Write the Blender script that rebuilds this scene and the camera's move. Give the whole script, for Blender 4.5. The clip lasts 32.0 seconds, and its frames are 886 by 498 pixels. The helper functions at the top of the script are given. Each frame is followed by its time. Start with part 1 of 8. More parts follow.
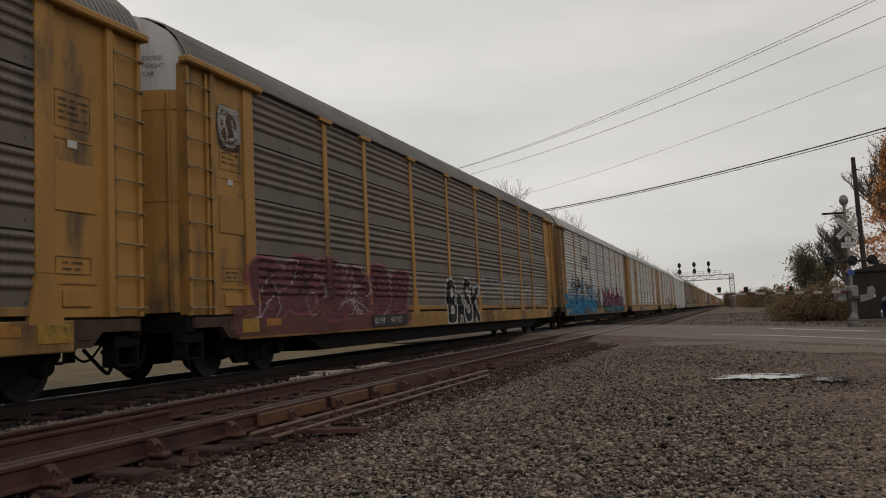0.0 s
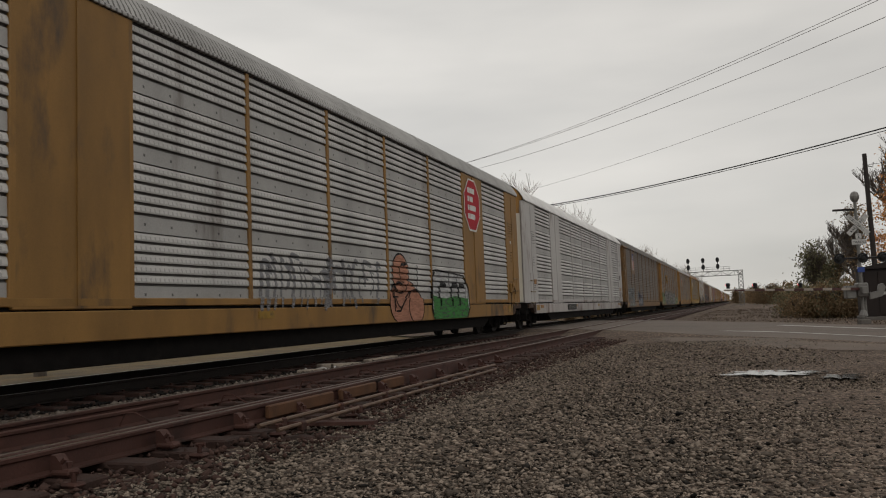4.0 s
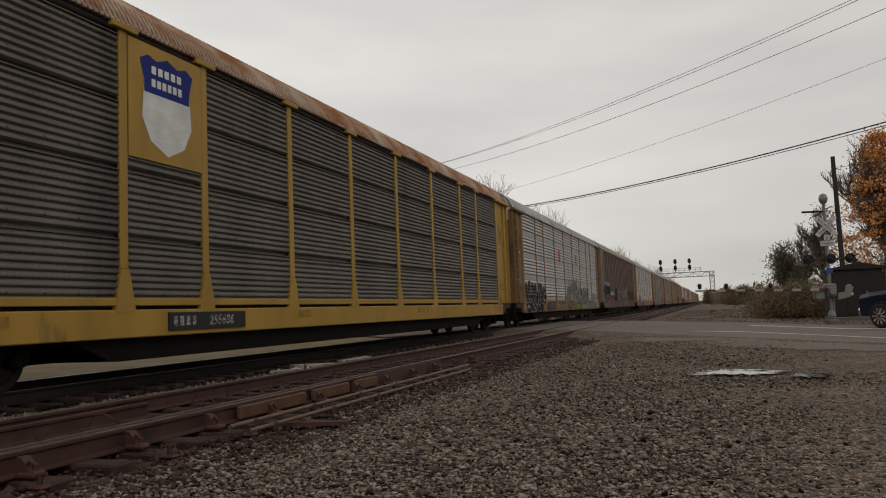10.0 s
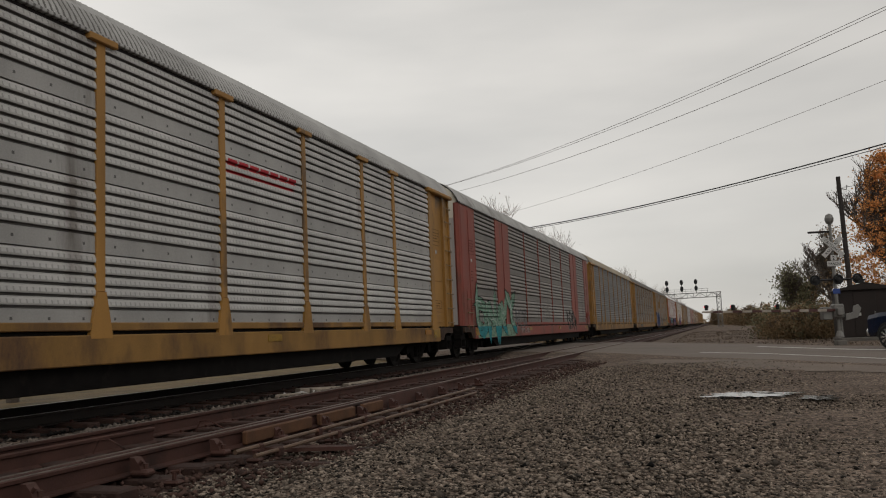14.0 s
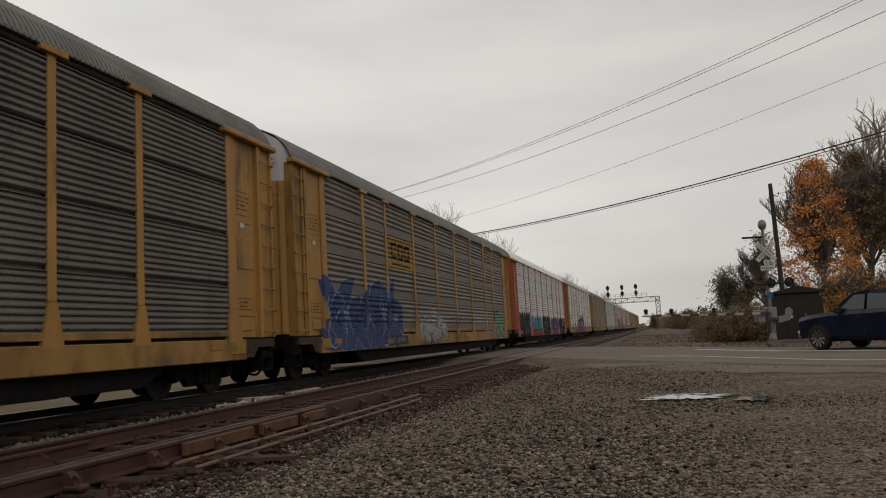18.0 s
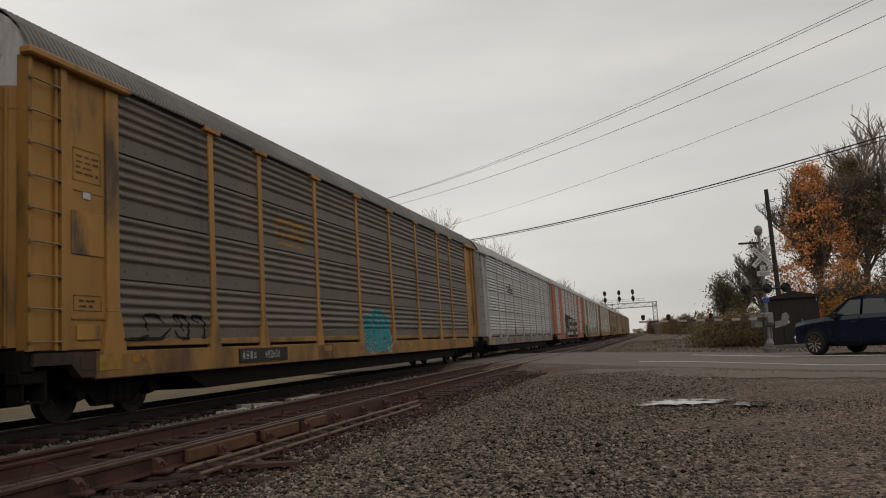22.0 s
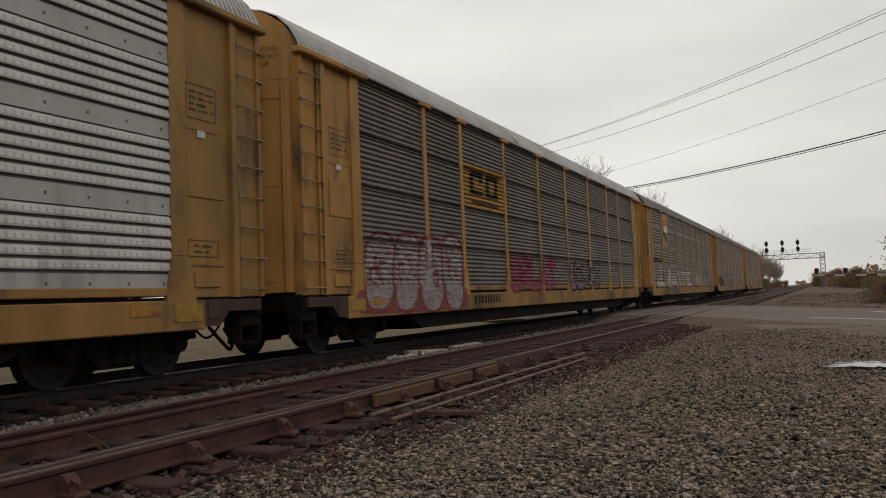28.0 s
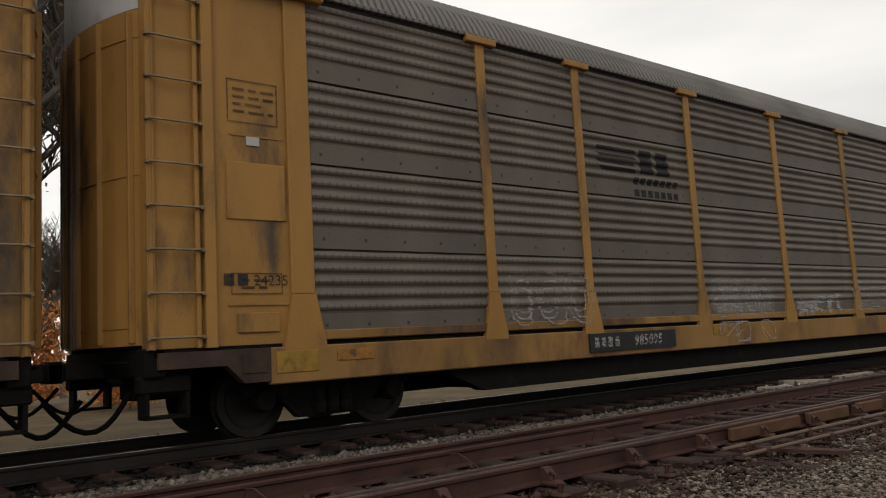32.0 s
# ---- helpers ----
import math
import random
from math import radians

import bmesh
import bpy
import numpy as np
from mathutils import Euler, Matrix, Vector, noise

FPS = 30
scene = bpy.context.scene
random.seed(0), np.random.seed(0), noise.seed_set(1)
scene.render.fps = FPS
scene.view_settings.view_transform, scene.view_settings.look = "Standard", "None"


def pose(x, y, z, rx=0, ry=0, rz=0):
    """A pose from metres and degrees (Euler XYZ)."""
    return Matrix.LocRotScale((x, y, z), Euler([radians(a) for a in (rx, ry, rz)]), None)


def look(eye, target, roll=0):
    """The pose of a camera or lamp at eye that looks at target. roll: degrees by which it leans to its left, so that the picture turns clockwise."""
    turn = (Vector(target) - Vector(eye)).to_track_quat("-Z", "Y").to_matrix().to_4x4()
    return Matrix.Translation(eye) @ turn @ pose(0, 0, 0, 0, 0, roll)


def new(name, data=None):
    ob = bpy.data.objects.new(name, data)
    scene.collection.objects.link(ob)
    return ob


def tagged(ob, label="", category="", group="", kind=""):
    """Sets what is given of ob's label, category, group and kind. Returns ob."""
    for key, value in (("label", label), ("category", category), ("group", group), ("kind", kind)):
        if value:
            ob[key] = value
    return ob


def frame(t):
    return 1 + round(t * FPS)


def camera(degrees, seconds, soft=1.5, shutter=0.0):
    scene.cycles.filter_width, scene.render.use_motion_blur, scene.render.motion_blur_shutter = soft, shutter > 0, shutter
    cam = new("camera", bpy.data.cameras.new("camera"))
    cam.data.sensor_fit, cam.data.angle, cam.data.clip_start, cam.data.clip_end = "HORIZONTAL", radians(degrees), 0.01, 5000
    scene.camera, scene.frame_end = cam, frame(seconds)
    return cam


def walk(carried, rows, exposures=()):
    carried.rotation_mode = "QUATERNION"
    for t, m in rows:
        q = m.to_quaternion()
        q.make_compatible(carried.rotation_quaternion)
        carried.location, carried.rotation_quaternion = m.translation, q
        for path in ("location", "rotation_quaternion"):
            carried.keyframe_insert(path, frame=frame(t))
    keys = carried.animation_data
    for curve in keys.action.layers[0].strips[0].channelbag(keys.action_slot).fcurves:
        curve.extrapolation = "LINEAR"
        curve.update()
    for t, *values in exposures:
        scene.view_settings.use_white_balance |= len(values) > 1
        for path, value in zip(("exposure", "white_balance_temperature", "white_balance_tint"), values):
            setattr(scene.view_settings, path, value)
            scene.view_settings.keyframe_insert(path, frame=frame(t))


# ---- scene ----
cam = camera(57.5, 32.0, soft=1.1, shutter=0.015)
PATH = [
    (0.0, 0.022, 0.024, 0.842, 19.65, 4.85, 2.67),
    (0.5, 0.025, 0.043, 0.836, 19.33, 4.67, 2.60),
    (1.0, 0.027, 0.031, 0.836, 19.82, 4.65, 3.15),
    (1.5, 0.026, 0.039, 0.843, 19.27, 5.42, 3.61),
    (2.0, 0.028, 0.037, 0.838, 18.93, 4.91, 3.10),
    (2.5, 0.030, -0.016, 0.843, 19.28, 4.55, 3.09),
    (4.5, 0.010, 0.037, 0.838, 20.30, 4.41, 2.09),
    (5.0, 0.021, 0.005, 0.838, 19.80, 3.79, 2.67),
    (5.5, 0.010, 0.070, 0.822, 19.20, 3.24, 2.82),
    (6.0, 0.016, 0.050, 0.830, 19.25, 3.85, 1.71),
    (6.5, 0.018, 0.043, 0.827, 17.47, 3.94, 0.64),
    (7.0, 0.017, 0.058, 0.812, 17.64, 2.98, 1.59),
    (7.5, 0.019, 0.014, 0.825, 17.99, 2.96, 1.93),
    (8.0, 0.026, 0.052, 0.824, 16.99, 3.70, 2.70),
    (8.5, 0.026, 0.012, 0.830, 17.91, 4.22, 2.30),
    (9.0, 0.021, 0.049, 0.810, 18.99, 4.46, 2.12),
    (9.5, 0.017, 0.054, 0.822, 18.49, 4.11, 2.38),
    (10.0, 0.015, 0.046, 0.828, 18.38, 4.43, 2.22),
    (10.5, 0.015, 0.050, 0.826, 18.14, 3.81, 2.61),
    (11.0, 0.018, 0.004, 0.834, 18.42, 4.30, 2.46),
    (11.5, 0.018, 0.056, 0.822, 18.32, 4.25, 2.45),
    (12.0, 0.010, 0.060, 0.824, 18.08, 4.14, 2.38),
    (12.5, 0.012, 0.058, 0.830, 18.92, 4.48, 2.28),
    (13.0, 0.015, 0.048, 0.826, 18.67, 4.73, 2.89),
    (13.5, 0.011, 0.042, 0.847, 19.21, 5.30, 2.24),
    (14.0, 0.021, 0.042, 0.842, 18.80, 6.00, 2.47),
    (14.5, 0.014, 0.049, 0.838, 18.74, 6.51, 2.62),
    (16.5, 0.018, 0.041, 0.839, 18.68, 6.44, 2.37),
    (17.0, 0.020, 0.046, 0.838, 17.47, 6.51, 2.57),
    (17.5, 0.018, 0.047, 0.847, 16.79, 6.60, 2.75),
    (18.0, 0.025, 0.045, 0.844, 14.87, 6.26, 3.14),
    (18.5, 0.024, 0.001, 0.852, 14.72, 6.42, 3.15),
    (19.0, 0.020, 0.035, 0.849, 14.80, 6.25, 3.32),
    (19.5, 0.026, 0.029, 0.849, 14.19, 6.33, 3.32),
    (20.0, 0.023, 0.027, 0.839, 14.70, 6.84, 3.26),
    (20.5, 0.017, 0.034, 0.843, 14.32, 5.96, 3.39),
    (21.0, 0.020, 0.041, 0.839, 14.67, 6.12, 3.47),
    (21.5, 0.024, 0.032, 0.846, 14.36, 6.44, 3.72),
    (22.0, 0.023, -0.065, 0.855, 14.67, 6.66, 3.29),
    (22.5, 0.024, 0.026, 0.844, 15.01, 5.81, 3.76),
    (23.0, 0.026, 0.037, 0.843, 14.74, 5.57, 3.77),
    (23.5, 0.021, 0.042, 0.842, 14.59, 5.33, 3.93),
    (24.0, 0.023, 0.049, 0.836, 14.71, 5.05, 4.27),
    (24.5, 0.022, 0.050, 0.837, 14.39, 4.73, 4.30),
    (25.0, 0.021, 0.035, 0.843, 14.12, 5.02, 4.65),
    (25.5, -0.015, 0.001, 0.842, 14.35, 4.90, 4.53),
    (27.5, -0.403, -0.171, 0.931, 22.79, 3.49, 1.41),
    (28.0, -0.287, -0.162, 0.932, 25.03, 3.46, 2.17),
    (28.5, -0.023, -0.051, 0.909, 27.22, 5.31, 1.53),
    (29.0, -0.012, -0.074, 0.926, 25.29, 3.97, 2.89),
    (29.5, -0.038, -0.150, 0.931, 26.35, 4.34, 1.71),
    (30.0, -0.031, -0.158, 0.930, 26.57, 3.86, 2.24),
    (30.5, -0.030, -0.169, 0.928, 26.91, 3.41, 2.14),
    (31.0, -0.027, -0.149, 0.937, 26.89, 3.76, 2.46),
    (31.5, -0.003, -0.231, 0.977, 28.00, 4.44, 3.29),
    (31.6, 0.038, -0.245, 0.983, 29.91, 4.85, 3.29),
    (31.7, 0.079, -0.259, 0.990, 34.30, 5.25, 3.25),
    (31.8, 0.119, -0.272, 0.996, 39.10, 5.65, 3.20),
    (31.9, 0.160, -0.286, 1.002, 44.90, 6.05, 3.15),
    (32.0, 0.200, -0.300, 1.008, 51.30, 6.43, 3.10),
]

walk(cam, [(t, pose(x, y, z, 90 + pitch, roll, yaw)) for t, x, y, z, yaw, pitch, roll in PATH],
     [(0.0, 0.06), (25.5, 0.06), (27.5, 0.24), (30.0, 0.24), (31.5, 0.3), (32.0, 0.42)])

# ---- plan (metres; z = 0 at the rail tops) ----
NEAR_TRACK = -5.42       # centre line of the near track
FAR_TRACK = -9.55        # centre line of the track that carries the train
GAUGE = 1.5              # between rail centres
SPEED = 24.095           # metres a second, towards -y
PITCH = 29.33            # coupling to coupling
FIRST = 10.93            # front corner of car 0 at 0 s
BODY = 28.3              # body length of a car

# ---- world and sun ----
world = bpy.data.worlds.new("overcast_sky")
scene.world = world
world.use_nodes = True
wn, wl = world.node_tree.nodes, world.node_tree.links
wn.clear()
w_out = wn.new("ShaderNodeOutputWorld")
w_bg = wn.new("ShaderNodeBackground")
w_sky = wn.new("ShaderNodeTexSky")
w_sky.sky_type = "NISHITA"
w_sky.sun_disc = False
w_sky.sun_elevation, w_sky.sun_rotation = radians(38), radians(120)
w_bg.inputs["Strength"].default_value = 0.1
w_tc = wn.new("ShaderNodeTexCoord")
w_map = wn.new("ShaderNodeMapping")
w_map.inputs["Scale"].default_value = (1.3, 1.3, 5.5)
w_noise = wn.new("ShaderNodeTexNoise")
w_noise.inputs["Scale"].default_value = 1.6
w_noise.inputs["Detail"].default_value = 5.0
w_noise.inputs["Roughness"].default_value = 0.45
w_ramp = wn.new("ShaderNodeValToRGB")
w_ramp.color_ramp.elements[0].position = 0.3
w_ramp.color_ramp.elements[0].color = (6.0, 5.85, 5.55, 1)
w_ramp.color_ramp.elements[1].position = 0.72
w_ramp.color_ramp.elements[1].color = (8.5, 8.15, 7.6, 1)
w_mix = wn.new("ShaderNodeMixRGB")
w_mix.inputs["Fac"].default_value = 0.93
wl.new(w_tc.outputs["Generated"], w_map.inputs["Vector"])
wl.new(w_map.outputs["Vector"], w_noise.inputs["Vector"])
wl.new(w_noise.outputs["Fac"], w_ramp.inputs["Fac"])
wl.new(w_sky.outputs["Color"], w_mix.inputs["Color1"])
wl.new(w_ramp.outputs["Color"], w_mix.inputs["Color2"])
w_sep = wn.new("ShaderNodeSeparateXYZ")
w_fall = wn.new("ShaderNodeMapRange")
w_fall.interpolation_type = "SMOOTHSTEP"
w_fall.inputs["From Min"].default_value, w_fall.inputs["From Max"].default_value = -0.9, 0.6
w_fall.inputs["To Min"].default_value, w_fall.inputs["To Max"].default_value = 1.08, 0.76
w_mul = wn.new("ShaderNodeVectorMath")
w_mul.operation = "SCALE"
wl.new(w_tc.outputs["Generated"], w_sep.inputs[0])
wl.new(w_sep.outputs["X"], w_fall.inputs["Value"])
wl.new(w_mix.outputs["Color"], w_mul.inputs[0])
wl.new(w_fall.outputs[0], w_mul.inputs["Scale"])
wl.new(w_mul.outputs[0], w_bg.inputs["Color"])
wl.new(w_bg.outputs["Background"], w_out.inputs["Surface"])

sun_data = bpy.data.lights.new("sun", "SUN")
sun_data.energy, sun_data.angle, sun_data.color = 0.5, radians(25), (1.0, 0.96, 0.9)
sun = new("sun", sun_data)
sun.matrix_world = look((40, -30, 40), (0, 10, 0))


# ---- materials ----
def mat(name, color, rough=0.8, metal=0.0, vary=0.25, scale=3.0, grain=60.0, bump=0.15, dirt=None, dirt_amount=0.0, island=0.0, coords="Object", streak=1.0, specular=0.3):
    """A worn surface: base colour varied at two scales, dirt in patches, fine relief."""
    m = bpy.data.materials.new(name)
    m.use_nodes = True
    n, l = m.node_tree.nodes, m.node_tree.links
    b = n["Principled BSDF"]
    b.inputs["Metallic"].default_value = metal
    b.inputs["Specular IOR Level"].default_value = specular
    tc = n.new("ShaderNodeTexCoord")
    mp = n.new("ShaderNodeMapping")
    mp.inputs["Scale"].default_value = (1, 1, 1 / streak)
    info = n.new("ShaderNodeObjectInfo")
    off = n.new("ShaderNodeVectorMath")
    off.operation = "MULTIPLY_ADD"
    off.inputs[1].default_value = (1, 1, 1)
    sc = n.new("ShaderNodeMath")
    sc.operation = "MULTIPLY"
    sc.inputs[1].default_value = 37.0
    l.new(info.outputs["Random"], sc.inputs[0])
    l.new(tc.outputs[coords], off.inputs[0])
    if coords == "Object":
        l.new(sc.outputs[0], off.inputs[2])
    l.new(off.outputs[0], mp.inputs["Vector"])
    big = n.new("ShaderNodeTexNoise")
    big.inputs["Scale"].default_value, big.inputs["Detail"].default_value = scale, 6
    small = n.new("ShaderNodeTexNoise")
    small.inputs["Scale"].default_value, small.inputs["Detail"].default_value = grain, 3
    l.new(mp.outputs[0], big.inputs["Vector"])
    l.new(off.outputs[0], small.inputs["Vector"])
    add = n.new("ShaderNodeMath")
    add.operation = "MULTIPLY_ADD"
    add.inputs[1].default_value = 0.35
    l.new(small.outputs["Fac"], add.inputs[0])
    l.new(big.outputs["Fac"], add.inputs[2])
    ramp = n.new("ShaderNodeMapRange")
    ramp.inputs["From Min"].default_value, ramp.inputs["From Max"].default_value = 0.45, 0.9
    ramp.inputs["To Min"].default_value, ramp.inputs["To Max"].default_value = 1 - vary, 1 + vary
    l.new(add.outputs[0], ramp.inputs["Value"])
    mul = n.new("ShaderNodeVectorMath")
    mul.operation = "SCALE"
    mul.inputs[0].default_value = color[:3]
    l.new(ramp.outputs[0], mul.inputs["Scale"])
    last = mul.outputs[0]
    if island:
        geo = n.new("ShaderNodeNewGeometry")
        r2 = n.new("ShaderNodeMapRange")
        r2.inputs["To Min"].default_value, r2.inputs["To Max"].default_value = 1 - island, 1 + island
        l.new(geo.outputs["Random Per Island"], r2.inputs["Value"])
        m2 = n.new("ShaderNodeVectorMath")
        m2.operation = "SCALE"
        l.new(last, m2.inputs[0])
        l.new(r2.outputs[0], m2.inputs["Scale"])
        last = m2.outputs[0]
    if dirt:
        dn = n.new("ShaderNodeTexNoise")
        dn.inputs["Scale"].default_value, dn.inputs["Detail"].default_value = scale * 0.6, 8
        dn.inputs["Roughness"].default_value = 0.65
        l.new(mp.outputs[0], dn.inputs["Vector"])
        dr = n.new("ShaderNodeMapRange")
        dr.inputs["From Min"].default_value, dr.inputs["From Max"].default_value = 0.66 - dirt_amount * 0.4, 0.74 - dirt_amount * 0.2
        l.new(dn.outputs["Fac"], dr.inputs["Value"])
        mx = n.new("ShaderNodeMixRGB")
        mx.inputs["Color2"].default_value = (*dirt, 1)
        l.new(dr.outputs[0], mx.inputs["Fac"])
        l.new(last, mx.inputs["Color1"])
        last = mx.outputs[0]
    l.new(last, b.inputs["Base Color"])
    rr = n.new("ShaderNodeMapRange")
    rr.inputs["To Min"].default_value, rr.inputs["To Max"].default_value = max(0.02, rough - 0.15), min(1, rough + 0.12)
    l.new(big.outputs["Fac"], rr.inputs["Value"])
    l.new(rr.outputs[0], b.inputs["Roughness"])
    if bump:
        bp = n.new("ShaderNodeBump")
        bp.inputs["Strength"].default_value, bp.inputs["Distance"].default_value = bump, 0.02
        l.new(small.outputs["Fac"], bp.inputs["Height"])
        l.new(bp.outputs[0], b.inputs["Normal"])
    return m


def glow(name, color, strength):
    m = bpy.data.materials.new(name)
    m.use_nodes = True
    b = m.node_tree.nodes["Principled BSDF"]
    b.inputs["Base Color"].default_value = (*color, 1)
    b.inputs["Emission Color"].default_value = (*color, 1)
    b.inputs["Emission Strength"].default_value = strength
    return m


GRIME = (0.065, 0.045, 0.03)
RUST = (0.13, 0.055, 0.03)
YELLOW = mat("railcar_yellow_paint", (0.282, 0.146, 0.037), 0.6, vary=0.22, scale=1.6, dirt=GRIME, dirt_amount=0.28, streak=3, bump=0.05)
GOLD = mat("bright_yellow_paint", (0.31, 0.182, 0.03), 0.55, vary=0.18, scale=1.6, dirt=GRIME, dirt_amount=0.1, streak=3, bump=0.05)
ORANGE = mat("faded_orange_paint", (0.22, 0.118, 0.034), 0.6, vary=0.22, scale=1.6, dirt=GRIME, dirt_amount=0.27, streak=3, bump=0.05)
BROWN = mat("weathered_brown_paint", (0.16, 0.09, 0.036), 0.65, vary=0.25, scale=1.6, dirt=GRIME, dirt_amount=0.2, streak=3, bump=0.05)
RED = mat("oxide_red_paint", (0.3, 0.078, 0.036), 0.6, vary=0.2, scale=1.6, dirt=GRIME, dirt_amount=0.15, streak=3, bump=0.05)
DEEPRED = mat("dark_red_paint", (0.2, 0.05, 0.036), 0.6, vary=0.2, scale=1.6, dirt=GRIME, dirt_amount=0.27, streak=3, bump=0.05)
TAN = mat("faded_tan_paint", (0.19, 0.125, 0.075), 0.65, vary=0.25, scale=1.6, dirt=GRIME, dirt_amount=0.28, streak=3, bump=0.05)
MAROON = mat("maroon_brown_paint", (0.15, 0.105, 0.085), 0.65, vary=0.14, scale=1.2, dirt=GRIME, dirt_amount=0.1, streak=3, bump=0.05)
SILL_YELLOW = mat("rusty_yellow_sill_paint", (0.23, 0.125, 0.036), 0.7, vary=0.3, scale=1.3, dirt=(0.075, 0.04, 0.023), dirt_amount=0.46, streak=2, bump=0.05)
SILL_PALE = mat("grimy_pale_sill_paint", (0.21, 0.175, 0.16), 0.7, vary=0.25, scale=1.4, dirt=(0.085, 0.058, 0.045), dirt_amount=0.5, streak=2, bump=0.05)
SILL_WHITE = mat("grimy_white_sill_paint", (0.36, 0.335, 0.325), 0.65, vary=0.2, scale=1.4, dirt=(0.14, 0.105, 0.088), dirt_amount=0.4, streak=2, bump=0.05)
WHITE = mat("dirty_white_paint", (0.4, 0.385, 0.375), 0.6, vary=0.12, scale=1.6, dirt=(0.16, 0.125, 0.105), dirt_amount=0.24, streak=4, bump=0.05)
PALE = mat("pale_grey_paint", (0.3, 0.275, 0.265), 0.6, vary=0.15, scale=1.6, dirt=(0.12, 0.085, 0.07), dirt_amount=0.28, streak=4, bump=0.05)
CREAM = mat("cream_paint", (0.5, 0.47, 0.4), 0.6, vary=0.12, scale=1.6, dirt=(0.22, 0.16, 0.1), dirt_amount=0.15, streak=4, bump=0.05)


def chain(n, l, source, *steps):
    """A string of maths nodes from a socket: (operation, value) pairs."""
    for op, value in steps:
        m = n.new("ShaderNodeMath")
        m.operation = op
        m.inputs[1].default_value = value
        l.new(source, m.inputs[0])
        source = m.outputs[0]
    return source


def darkened(m, mask, n, l, color, amount):
    """Mix a dark colour into the base colour where the mask is one."""
    b = n["Principled BSDF"]
    old = b.inputs["Base Color"].links[0].from_socket
    mx = n.new("ShaderNodeMixRGB")
    mx.inputs["Color2"].default_value = (*color, 1)
    l.new(chain(n, l, mask, ("MULTIPLY", amount)), mx.inputs["Fac"])
    l.new(old, mx.inputs["Color1"])
    l.new(mx.outputs[0], b.inputs["Base Color"])


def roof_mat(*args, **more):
    """Corrugated roof sheet; the shade in its valleys is painted as dark stripes."""
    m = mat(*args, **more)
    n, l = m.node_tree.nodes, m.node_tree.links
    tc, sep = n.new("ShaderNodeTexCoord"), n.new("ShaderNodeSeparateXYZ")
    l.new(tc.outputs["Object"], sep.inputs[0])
    darkened(m, chain(n, l, sep.outputs["Y"], ("PINGPONG", 0.0555), ("LESS_THAN", 0.02)), n, l, (0.05, 0.045, 0.04), 0.75)
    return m


